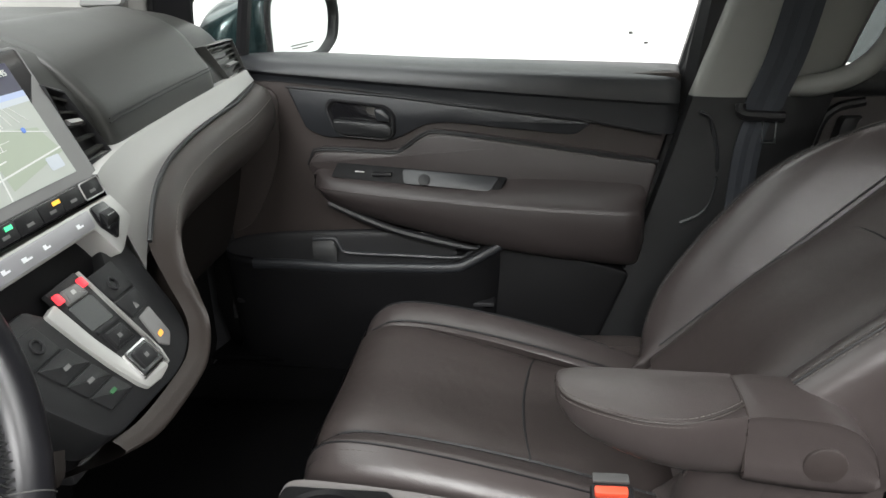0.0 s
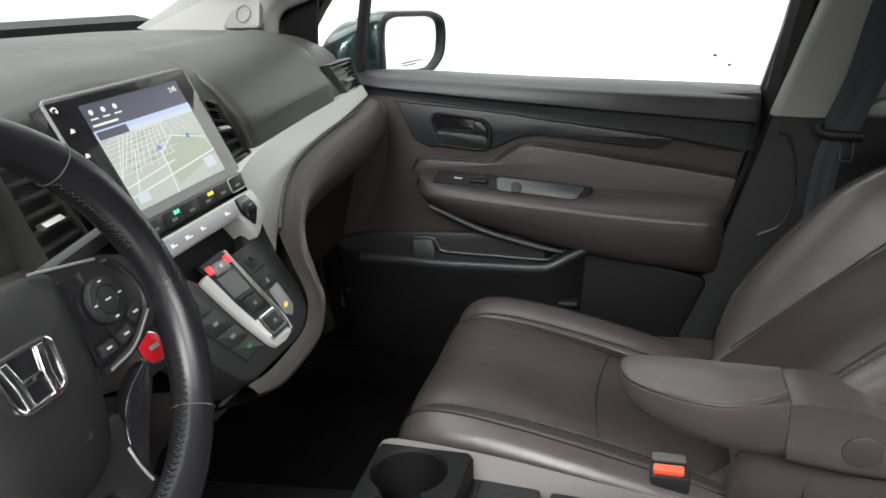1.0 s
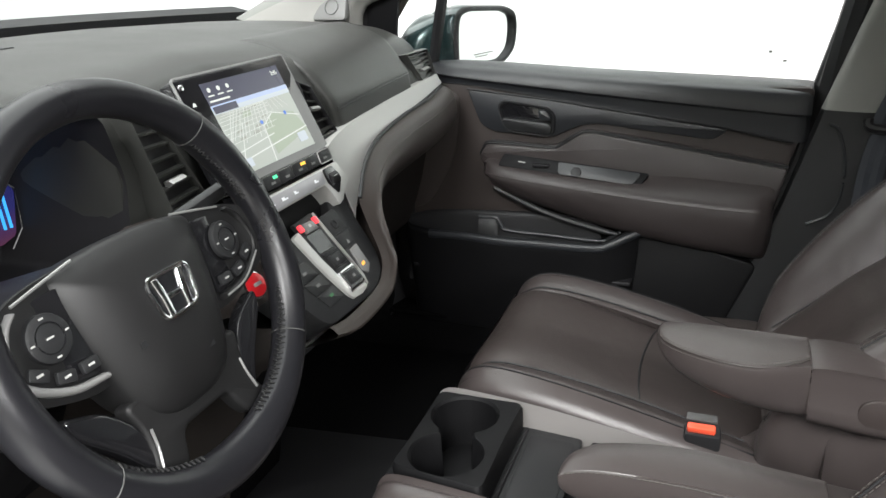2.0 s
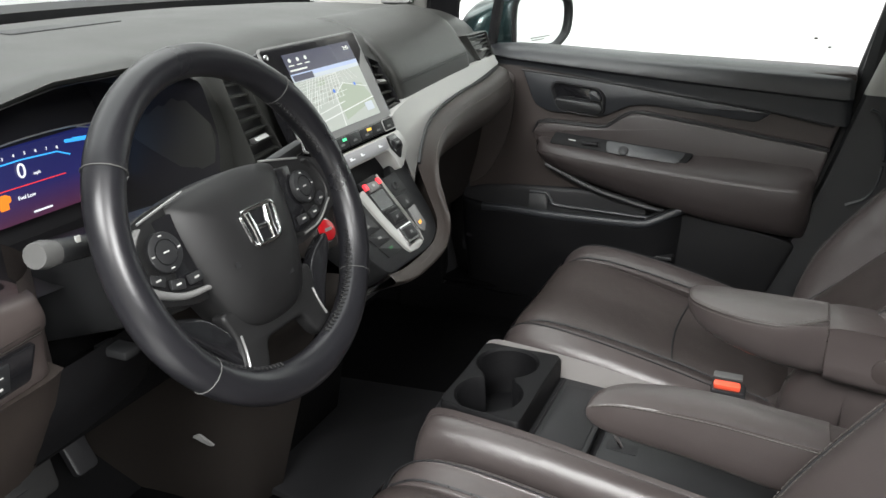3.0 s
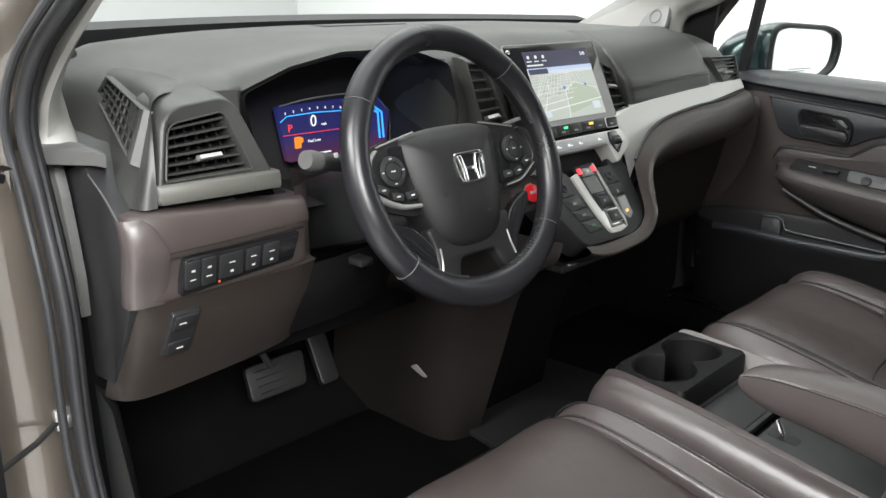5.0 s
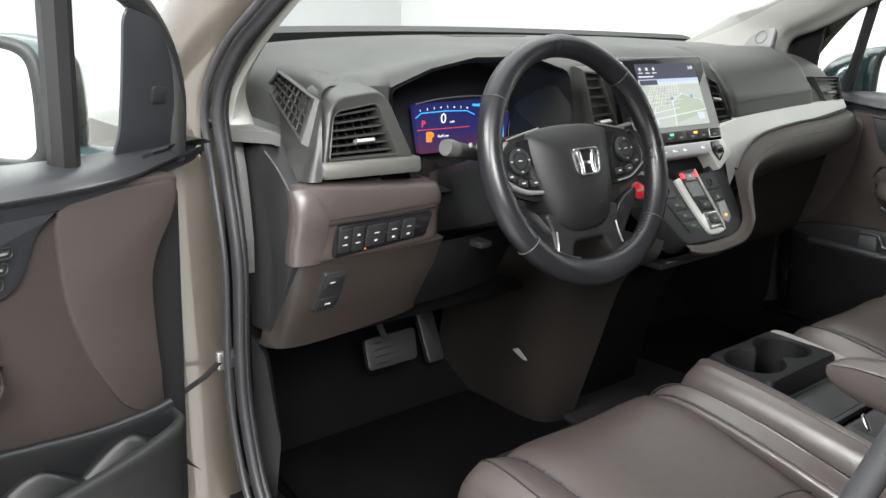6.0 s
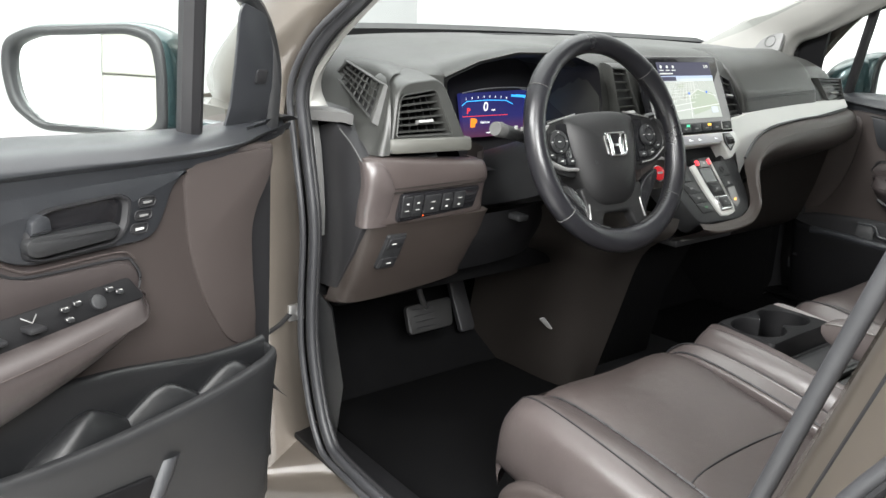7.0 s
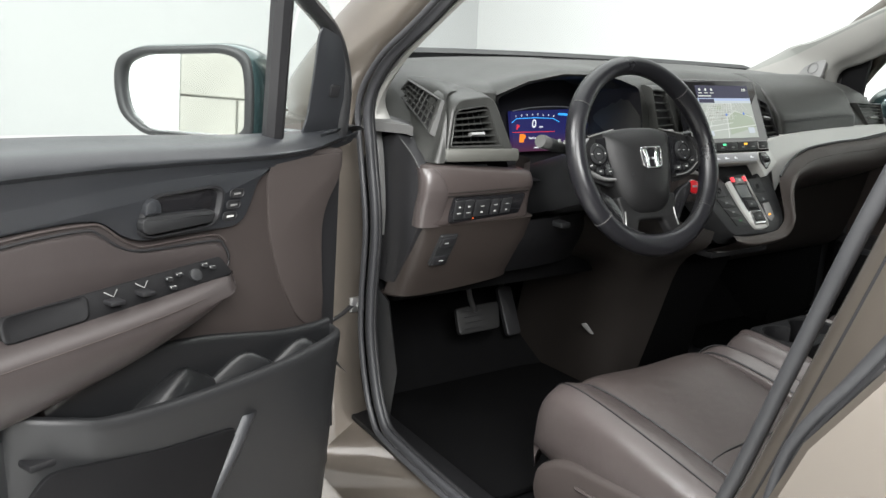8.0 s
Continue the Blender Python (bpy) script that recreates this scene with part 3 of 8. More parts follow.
def binnacle():
    rim = [(-0.548, 1.150), (-0.47, 1.178), (-0.38, 1.192), (-0.25, 1.192), (-0.205, 1.172), (-0.185, 1.10), (-0.20, 0.985), (-0.50, 0.985), (-0.53, 1.06)]
    fr = rounded(rim, 0.012, 3)
    def lip(x):
        return 0.634 - 0.036 * min(1, max(0, (x + 0.27) / 0.06))
    rings = [[V(p.x, lip(p.x), p.y) for p in (Vector(q) for q in fr)]]
    c = V(-0.365, 0, 1.09)
    for y, k in ((0.640, 0.985), (0.70, 0.95), (0.775, 0.90)):
        rings.append([V(c.x + (p[0] - c.x) * k, y, c.z + (p[1] - c.z) * k) for p in fr])
    bm = skin(rings, True, False)
    bm.faces.new([v for v in bm.verts][-len(fr):])
    b = part("instrument_binnacle", bm, M_RUBBER, dash, "dark recessed instrument hood")
    # cluster screen: blue panel, lit ring sectors and readings
    n_bg = bpy.data.materials.new("cluster_screen")
    n_bg.use_nodes = True
    nt = n_bg.node_tree
    p = nt.nodes["Principled BSDF"]
    tc, sep, ramp = nt.nodes.new("ShaderNodeTexCoord"), nt.nodes.new("ShaderNodeSeparateXYZ"), nt.nodes.new("ShaderNodeValToRGB")
    mp = nt.nodes.new("ShaderNodeMapRange")
    mp.inputs[1].default_value, mp.inputs[2].default_value = 1.02, 1.125
    nt.links.new(tc.outputs["Object"], sep.inputs[0])
    nt.links.new(sep.outputs["Z"], mp.inputs[0])
    nt.links.new(mp.outputs[0], ramp.inputs[0])
    e = ramp.color_ramp.elements
    e[0].position, e[0].color = 0.0, (0.16, 0.035, 0.05, 1)
    e[1].position, e[1].color = 1.0, (0.012, 0.02, 0.16, 1)
    mid = ramp.color_ramp.elements.new(0.45)
    mid.color = (0.03, 0.03, 0.20, 1)
    nt.links.new(ramp.outputs[0], p.inputs["Emission Color"])
    p.inputs["Emission Strength"].default_value = 0.7
    p.inputs["Base Color"].default_value = (0.01, 0.01, 0.02, 1)
    p.inputs["Roughness"].default_value = 0.2
    outline = rounded([(-0.428, 1.114), (-0.230, 1.118), (-0.205, 1.085), (-0.215, 1.034), (-0.235, 1.028), (-0.413, 1.028)], 0.004, 2)
    f = Matrix(((1, 0, 0, 0), (0, 0, -1, 0.745), (0, 1, 0, 0), (0, 0, 0, 1)))
    scr = part("display", plate(outline, 0.01, f), n_bg, b, "lit blue instrument display")
    white, red, orange, cyan = glow("white_light", (0.9, 0.92, 1), 1.0), glow("red_light", (1.0, 0.06, 0.05), 1.0), glow("orange_light", (1.0, 0.28, 0.03), 1.0), glow("cyan_light", (0.05, 0.42, 1.0), 1.3)

    def at(x, z, d=0.002):
        return Matrix(((1, 0, 0, x), (0, 0, -1, 0.745 - d), (0, 1, 0, z), (0, 0, 0, 1)))
    words("speed_reading", "0", 0.025, at(-0.363, 1.087), white, b)
    words("unit", "mph", 0.0055, at(-0.343, 1.081), white, b)
    words("gear_reading", "P", 0.016, at(-0.407, 1.080), red, b)
    words("message", "Fuel Low", 0.0065, at(-0.363, 1.057), white, b)
    for k in range(8):
        words("scale_number", str(k + 1), 0.0055, at(-0.414 + 0.0150 * k, 1.1035 + 0.0012 * math.sin(k / 7 * math.pi) * 3), white, b)
    part("fuel_symbol", plate(rounded([(-0.006, -0.009), (0.006, -0.009), (0.006, 0.009), (-0.006, 0.009)], 0.002, 2), 0.001, at(-0.394, 1.057)), orange, b)
    part("fuel_symbol", plate(rounded([(0.006, -0.002), (0.010, 0.0), (0.010, 0.006), (0.006, 0.008)], 0.001, 2), 0.001, at(-0.394, 1.057)), orange, b)
    part("scale_line", tube([at(-0.424, 1.091) @ V(0, 0, 0), at(-0.412, 1.099) @ V(0, 0, 0), at(-0.36, 1.1005) @ V(0, 0, 0), at(-0.31, 1.0985) @ V(0, 0, 0), at(-0.292, 1.091) @ V(0, 0, 0)], 0.0009, 4), cyan, b)
    for off in (0.0, 0.012):
        part("ring_sector", tube([at(-0.296 + off, 1.108) @ V(0, 0, 0), at(-0.262 + off, 1.105) @ V(0, 0, 0), at(-0.232 + off * 0.7, 1.088) @ V(0, 0, 0), at(-0.229 + off * 0.7, 1.045) @ V(0, 0, 0)], 0.0022, 4), cyan, b)
    part("ring_rim", tube([at(-0.275, 1.122) @ V(0, 0, 0), at(-0.232, 1.112) @ V(0, 0, 0), at(-0.206, 1.088) @ V(0, 0, 0), at(-0.207, 1.04) @ V(0, 0, 0), at(-0.225, 1.02) @ V(0, 0, 0)], 0.0011, 4), M_GREY, b)
    # Bright tube drawn for the line of glare above the display.
    part("display_glare", tube(spline([at(-0.424, 1.1155) @ V(0, 0, 0), at(-0.37, 1.1225) @ V(0, 0, 0), at(-0.30, 1.1245) @ V(0, 0, 0), at(-0.24, 1.121) @ V(0, 0, 0)], 4), 0.0011, 5), M_TAB, b)
    part("rule", box((-0.362, 0.743, 1.070), (0.116, 0.001, 0.0009), 0), red, b)
    part("odometer", box((-0.345, 0.743, 1.036), (0.026, 0.001, 0.0022), 0), white, b)


binnacle()


def vent(name, corners, parent, slats, tab_u, depth=0.012, frame_w=0.005, mat_frame=None, columns=0):
    """An air vent: a dark box, a frame, slats across and a silver tab. corners: top left, top right, bottom right, bottom left, seen from behind the wheel."""
    tl, tr, br, bl = (Vector(c) for c in corners)
    nrm = (tr - tl).cross(bl - tl).normalized()
    if nrm.y > 0:
        nrm = -nrm
    root = part(name, skin([[p + nrm * d for p in (tl, tr, br, bl)] for d in (-depth, -depth + 0.002)]), M_RUBBER, parent, "black air vent with thin slats")

    def at(u, v, d=0.0):
        return tl.lerp(tr, u).lerp(bl.lerp(br, u), v) + nrm * d
    ring = [at(0, 0), at(1, 0), at(1, 1), at(0, 1)]
    cen = sum(ring, V(0, 0, 0)) / 4
    fr_r = []
    for k, d in ((0.0, -depth), (0.0, 0.0), (frame_w * 0.3, 0.0022), (frame_w * 0.9, 0.002), (frame_w * 2.2, -0.003), (frame_w * 3.4, -0.012), (frame_w * 3.8, -0.03)):
        fr_r.append([p + (p - cen).normalized() * k + nrm * d for p in ring])
    part("vent_frame", skin(fr_r, True, False), mat_frame or M_DASH, root)
    for i in range(slats):
        v = (i + 0.5) / slats
        a, b = at(0.01, v, -0.002), at(0.99, v, -0.002)
        d = V(0, 0.55, 0.35).normalized()
        th = V(0, 0, 0.0014)
        part("slat", skin([[p - th, p + th, p + th * 0.6 - nrm * (depth - 0.004) + V(0, 0, 0.003), p - th * 0.6 - nrm * (depth - 0.004) + V(0, 0, 0.003)] for p in (a, b)]), M_DASH, root)
    for i in range(columns):
        u = (i + 0.5) / columns
        part("vane", skin([[at(u, v, -depth * 0.55) + V(-0.0014, 0, 0), at(u, v, -depth * 0.55) + V(0.0014, 0, 0), at(u, v, -depth) + V(0.0014, 0, 0), at(u, v, -depth) + V(-0.0014, 0, 0)] for v in (0.02, 0.98)]), M_RUBBER, root)
    if tab_u:
        u, v, w = tab_u
        a, b = at(u, v, 0.001), at(u + w, v, 0.001)
        up = (tl - bl).normalized() * 0.0035
        part("vent_tab", skin([[p - up - nrm * 0.008, p - up, p - up * 0.3 + nrm * 0.004, p + up, p + up - nrm * 0.008] for p in (a, b)]), M_TAB, root, "silver vent tab")
    return root


vent("side_vent", ((-0.676, 0.584, 1.130), (-0.604, 0.590, 1.137), (-0.580, 0.580, 1.068), (-0.694, 0.571, 1.070)), dash, 6, (0.42, 0.70, 0.30), depth=0.040, columns=6)
vent("middle_vent", ((-0.164, 0.600, 1.168), (-0.126, 0.600, 1.165), (-0.086, 0.574, 1.058), (-0.146, 0.574, 1.052)), dash, 7, (0.25, 0.74, 0.5))
vent("middle_vent", ((0.178, 0.582, 1.150), (0.200, 0.576, 1.140), (0.234, 0.556, 1.070), (0.184, 0.556, 1.066)), dash, 5, (0.15, 0.45, 0.6), frame_w=0.003, mat_frame=M_RUBBER)
vent("side_vent", ((0.578, 0.574, 1.143), (0.706, 0.582, 1.139), (0.722, 0.572, 1.090), (0.634, 0.564, 1.086)), dash, 6, (0.30, 0.66, 0.40), frame_w=0.003)


def vent_surround():
    """The proud housing round the driver's side vent."""
    o = rounded([(-0.712, 1.042), (-0.686, 1.150), (-0.590, 1.158), (-0.540, 1.042)], [0.004, 0.030, 0.024, 0.004], 6)
    i = rounded([(-0.696, 1.068), (-0.680, 1.131), (-0.604, 1.139), (-0.578, 1.066)], [0.005, 0.014, 0.010, 0.005], 6)

    def y_at(p):
        return 0.562 + 0.22 * max(0, p[1] - 1.07) + 0.08 * max(0, p[0] + 0.69)
    up = [max(0, (p[1] - 1.09) / 0.06) for p in o]
    mid = (-0.632, 1.098)

    def shell(k, dy, dz, src=o):
        return [V(mid[0] + (p[0] - mid[0]) * k, y_at(p) + dy, mid[1] + (p[1] - mid[1]) * k + dz * u) for p, u in zip(src, up)]
    rings = [shell(1.06, 0.075, 0.008), shell(1.05, 0.050, 0.006), shell(1.04, 0.034, 0.004), shell(1.025, 0.020, 0.002), shell(1.008, 0.009, 0.0), shell(0.985, 0.003, 0.0), shell(0.955, 0.0, 0.0), shell(0.92, 0.0, 0.0)]
    rings.append([V(q[0], y_at(q) + 0.004, q[1]) for q in i])
    rings.append([V(q[0], y_at(q) + 0.05, q[1]) for q in i])
    part("vent_surround", skin(rings, True, False), M_DASH, dash, "smooth dark vent housing", angle=75)
    rim = [V(q[0], y_at(q) + 0.003, q[1]) for q in i]
    part("vent_rim", tube(rim, 0.0013, 6, True), M_DASH, dash)
    # silver strip below it, in a trim copy darkened to take down its light
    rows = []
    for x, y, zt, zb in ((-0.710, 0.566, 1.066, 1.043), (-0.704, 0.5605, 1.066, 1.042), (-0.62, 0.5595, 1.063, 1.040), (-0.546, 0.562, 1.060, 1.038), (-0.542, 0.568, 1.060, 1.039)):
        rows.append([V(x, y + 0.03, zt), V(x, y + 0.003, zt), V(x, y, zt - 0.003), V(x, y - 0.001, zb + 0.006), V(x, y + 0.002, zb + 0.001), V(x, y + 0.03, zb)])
    part("silver_strip", skin(rows), M_SILVER_DIM, dash, "satin silver strip in a darkened copy", angle=50)
    # smooth end of the pad beside the housing, from its column back to the pillar
    end = [[V(-0.600, 0.640, 1.145), V(-0.600, 0.65, 1.155), V(-0.600, 0.67, 1.168), V(-0.598, 0.71, 1.174), V(-0.596, 0.77, 1.178), V(-0.596, 0.88, 1.182)],
           [V(-0.650, 0.626, 1.162), V(-0.652, 0.64, 1.166), V(-0.652, 0.66, 1.170), V(-0.650, 0.70, 1.175), V(-0.646, 0.77, 1.179), V(-0.646, 0.88, 1.185)],
           [V(-0.684, 0.603, 1.154), V(-0.681, 0.612, 1.153), V(-0.679, 0.624, 1.152), V(-0.676, 0.66, 1.151), V(-0.670, 0.75, 1.152), V(-0.666, 0.88, 1.157)],
           [V(-0.698, 0.580, 1.126), V(-0.700, 0.586, 1.123), V(-0.697, 0.602, 1.120), V(-0.693, 0.64, 1.120), V(-0.684, 0.74, 1.124), V(-0.686, 0.88, 1.132)],
           [V(-0.706, 0.567, 1.085), V(-0.715, 0.571, 1.080), V(-0.714, 0.590, 1.078), V(-0.716, 0.63, 1.080), V(-0.712, 0.73, 1.086), V(-0.712, 0.88, 1.10)],
           [V(-0.711, 0.561, 1.041), V(-0.727, 0.565, 1.041), V(-0.731, 0.588, 1.040), V(-0.744, 0.62, 1.041), V(-0.746, 0.70, 1.05), V(-0.75, 0.86, 1.06)]]
    part("pad_end", body(end, 5, 5, False), M_DASH, dash, angle=80)
    # demister grille at the corner
    out = V(-0.93, 0.12, 0.35) * 0.006
    tl, tr, br, bl = V(-0.655, 0.762, 1.166) + out, V(-0.681, 0.618, 1.142) + out, V(-0.704, 0.612, 1.092) + out, V(-0.661, 0.790, 1.143) + out
    tl, tr, br, bl = [p + out * 0.7 for p in (tl, tr, br, bl)]
    root = part("demister", skin([[p - out * 0.3 for p in (tl, tr, br, bl)], [p - out * 0.5 for p in (tl, tr, br, bl)]]), M_RUBBER, dash, "black corner demister grille")
    edge = [tl, tr, br, bl]
    cen = sum(edge, V(0, 0, 0)) / 4
    part("demister_frame", skin([[p + (p - cen) * k + V(-0.93, 0.12, 0.35) * d for p in edge] for k, d in ((0.0, -0.003), (0.0, 0.002), (0.04, 0.004), (0.12, 0.004), (0.17, 0.002), (0.21, -0.010))], True, False), M_DASH, root)
    for k in range(1, 8):
        u = k / 8
        part("bar", tube([tl.lerp(tr, u), bl.lerp(br, u)], 0.0019, 5), M_DASH, root)
    for k in range(1, 4):
        u = k / 4
        part("bar", tube([tl.lerp(bl, u), tr.lerp(br, u)], 0.0019, 5), M_DASH, root)


vent_surround()


def dash_end():
    """The driver's side end: side cover, pillar foot and the brown lower panel with switches."""
    out = [(0.745, 1.065), (0.661, 1.086), (0.602, 1.052), (0.562, 1.016), (0.558, 0.985), (0.568, 0.94), (0.610, 0.87), (0.660, 0.800), (0.74, 0.79)]
    f = Matrix(((0, 0, -1, -0.752), (1, 0, 0, 0), (0, 1, 0, 0), (0, 0, 0, 1)))
    part("side_cover", plate(rounded(out, 0.008, 2), 0.02, f, 0.004), M_RUBBER, dash, "flat black end cover")
    part("cover_edge", tube(spline([V(-0.752, y, z) for y, z in ((0.645, 1.075), (0.602, 1.051), (0.564, 1.016), (0.560, 0.985), (0.569, 0.945))], 4), 0.0013, 6), M_FOOT, dash)
    part("end_block", skin([[V(x, y, z) for y, z in ((0.90, 1.12), (0.70, 1.10), (0.62, 1.06), (0.585, 1.03), (0.575, 0.98), (0.63, 0.86), (0.69, 0.79), (0.90, 0.77))] for x in (-0.738, -0.60)]), M_DARK, dash)
    part("pillar_foot", skin([[V(x, y0, z1 - 0.019), V(x, y0 - 0.002, z1 - 0.003), V(x, y0 + 0.003, z1), V(x, 0.76, z1 + 0.004), V(x, 0.76, z1 - 0.019)] for x, y0, z1 in ((-0.790, 0.690, 1.104), (-0.786, 0.684, 1.106), (-0.745, 0.640, 1.104), (-0.733, 0.636, 1.100), (-0.728, 0.650, 1.096))]), M_FOOT, dash, "grey pillar foot cover", angle=35)
    part("pillar_strip", plate(rounded([(0.733, 1.088), (0.712, 1.088), (0.699, 1.041), (0.692, 0.99), (0.687, 0.94), (0.6905, 0.888), (0.694, 0.888), (0.6976, 0.94), (0.7065, 0.99), (0.724, 1.037)], 0.002, 3), 0.012, Matrix(((0, 0, -1, -0.768), (1, 0, 0, 0), (0, 1, 0, 0), (0, 0, 0, 1))), 0.002), M_FOOT, dash, "grey tapering trim strip beside the door seal")
    # brown leather band
    rows = []
    for x, dy, dz in ((-0.750, 0.035, 0.0), (-0.744, 0.010, 0.0), (-0.722, 0.0, 0.002), (-0.66, 0.0, -0.004), (-0.58, 0.004, -0.011), (-0.518, 0.010, -0.018), (-0.500, 0.022, -0.020), (-0.488, 0.060, -0.022)):
        rows.append([V(x, y + dy, z) for y, z in ((0.60, 1.036 + dz), (0.564, 1.036 + dz), (0.553, 1.024 + dz), (0.550, 1.00 + dz * 0.3), (0.552, 0.985), (0.5565, 0.977), (0.562, 0.95), (0.566, 0.926), (0.60, 0.922))])
    part("knee_band", body(rows, 3, 3, False), M_BROWN_DARK, dash, "brown leather wrapped knee band", angle=60)
    part("band_edge", tube(spline([V(-0.741, 0.574, 1.034), V(-0.730, 0.560, 1.028), V(-0.719, 0.5545, 1.012), V(-0.709, 0.5505, 0.990)], 4), 0.0028, 6), M_BROWN, dash)
    for dz in (0.0, 0.0062):
        part("band_welt", tube(spline([V(-0.710, 0.5508, 0.983 + dz), V(-0.64, 0.5512, 0.983 + dz), V(-0.58, 0.5548, 0.983 + dz), V(-0.516, 0.5612, 0.983 + dz)], 4), 0.0012, 5), M_FLANK, dash)
    # end cap between the side cover and the leather band
    cap = ((1.033, 0.0065, -0.734), (1.022, 0.0, -0.724), (1.00, -0.0035, -0.715), (0.985, -0.0015, -0.711), (0.955, 0.0085, -0.712), (0.926, 0.0145, -0.716))
    part("band_end", body([[V(-0.7505, 0.590 + dy, z), V(-0.7550, 0.566 + dy, z), V(-0.7470, 0.5535 + dy, z), V(x, 0.5500 + dy, z), V(x + 0.003, 0.556 + dy, z)] for z, dy, x in cap], 3, 3, False), M_BROWN, dash, "brown leather end cap", angle=50)
    # brown return beside the column
    part("column_panel", body([[V(x, y, z) for x, y in ((-0.512, 0.585), (-0.488, 0.600), (-0.455, 0.640), (-0.440, 0.70))] for z in (1.03, 0.99, 0.94, 0.905)], 2, 2, False), M_BROWN_PLASTIC, dash, "brown plastic panel beside the column")
    # lower panel, leaning away, in the brown darkened for its shade
    rows = []
    for x, dy in ((-0.752, 0.05), (-0.742, 0.012), (-0.70, 0.0), (-0.60, 0.0), (-0.52, 0.003), (-0.49, 0.012)):
        up = 0.020 * max(0, (x + 0.66) / 0.26)
        rows.append([V(x, y + dy, z + up * (0.93 - z) / 0.15) for y, z in ((0.60, 0.932), (0.565, 0.928), (0.569, 0.92), (0.600, 0.85), (0.636, 0.790), (0.664, 0.768), (0.80, 0.775))])
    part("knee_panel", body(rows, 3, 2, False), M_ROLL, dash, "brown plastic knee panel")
    part("column_cover", body([[V(x, y + dy, z + 0.012) for y, z in ((0.60, 0.900), (0.600, 0.88), (0.606, 0.85), (0.636, 0.800), (0.664, 0.778), (0.80, 0.785))] for x, dy in ((-0.500, 0.0), (-0.42, 0.004), (-0.33, 0.020), (-0.27, 0.05))], 3, 2, False), M_BLACK, dash, "black lower column cover")
    # switch bank
    f = axes((-0.611, 0.5575, 0.957), (0.156, 0.012, 0.0), (0, -0.22, 1))
    bank = part("switch_bank", plate(rounded([(-0.088, -0.026), (0.080, -0.020), (0.088, 0.020), (-0.082, 0.022)], 0.006, 3), 0.02, f, 0.002), M_GLOSS, dash, "black switch bank")
    for k, (u, w, h2) in enumerate(((-0.072, 0.020, 0.036), (-0.050, 0.020, 0.036), (-0.018, 0.034, 0.032), (0.014, 0.020, 0.030), (0.042, 0.024, 0.030))):
        part("switch", plate(rounded([(u - w / 2, -h2 / 2), (u + w / 2, -h2 / 2), (u + w / 2, h2 / 2), (u - w / 2, h2 / 2)], 0.002, 2), 0.006, f @ Matrix.Translation((0, 0, 0.002)), 0.001), M_DARK, bank)
        for q, (a, b) in enumerate(((0.008, 0.0012), (0.005, 0.0026))):
            z = (-0.006, 0.006)[q] if k < 2 else (0.004, -0.008)[q]
            part("switch_mark", plate([(u - a / 2, z - b / 2), (u + a / 2, z - b / 2), (u + a / 2, z + b / 2), (u - a / 2, z + b / 2)], 0.0005, f @ Matrix.Translation((0, 0, 0.0025))), M_WHITE, bank)
    part("warning_lamp", plate([(-0.0355, -0.0205), (-0.0330, -0.0205), (-0.0330, -0.0180), (-0.0355, -0.0180)], 0.0005, f @ Matrix.Translation((0, 0, 0.0008))), glow("amber_lamp", (1, 0.15, 0.03), 1.0), bank)
    # pair of rockers below
    f = axes((-0.693, 0.586, 0.877), (1, 0.02, 0.0), (-0.12, -0.45, 1))
    rk = part("rocker_panel", plate(rounded([(-0.020, -0.034), (0.018, -0.034), (0.026, 0.034), (-0.012, 0.034)], 0.004, 3), 0.02, f @ Matrix.Translation((0, 0, 0.004)), 0.002), M_DARK, dash)
    for v in (-0.02, 0.02):
        part("rocker", plate(rounded([(-0.014 + v * 0.15, v - 0.010), (0.016 + v * 0.15, v - 0.010), (0.019 + v * 0.15, v + 0.010), (-0.011 + v * 0.15, v + 0.010)], 0.002, 2), 0.006, f @ Matrix.Translation((0, 0, 0.007)), 0.001), M_RUBBER, rk)
        part("rocker_mark", plate([(-0.004, v - 0.001), (0.005, v - 0.001), (0.005, v + 0.001), (-0.004, v + 0.001)], 0.0005, f @ Matrix.Translation((0, 0, 0.0075))), M_WHITE, rk)


dash_end()


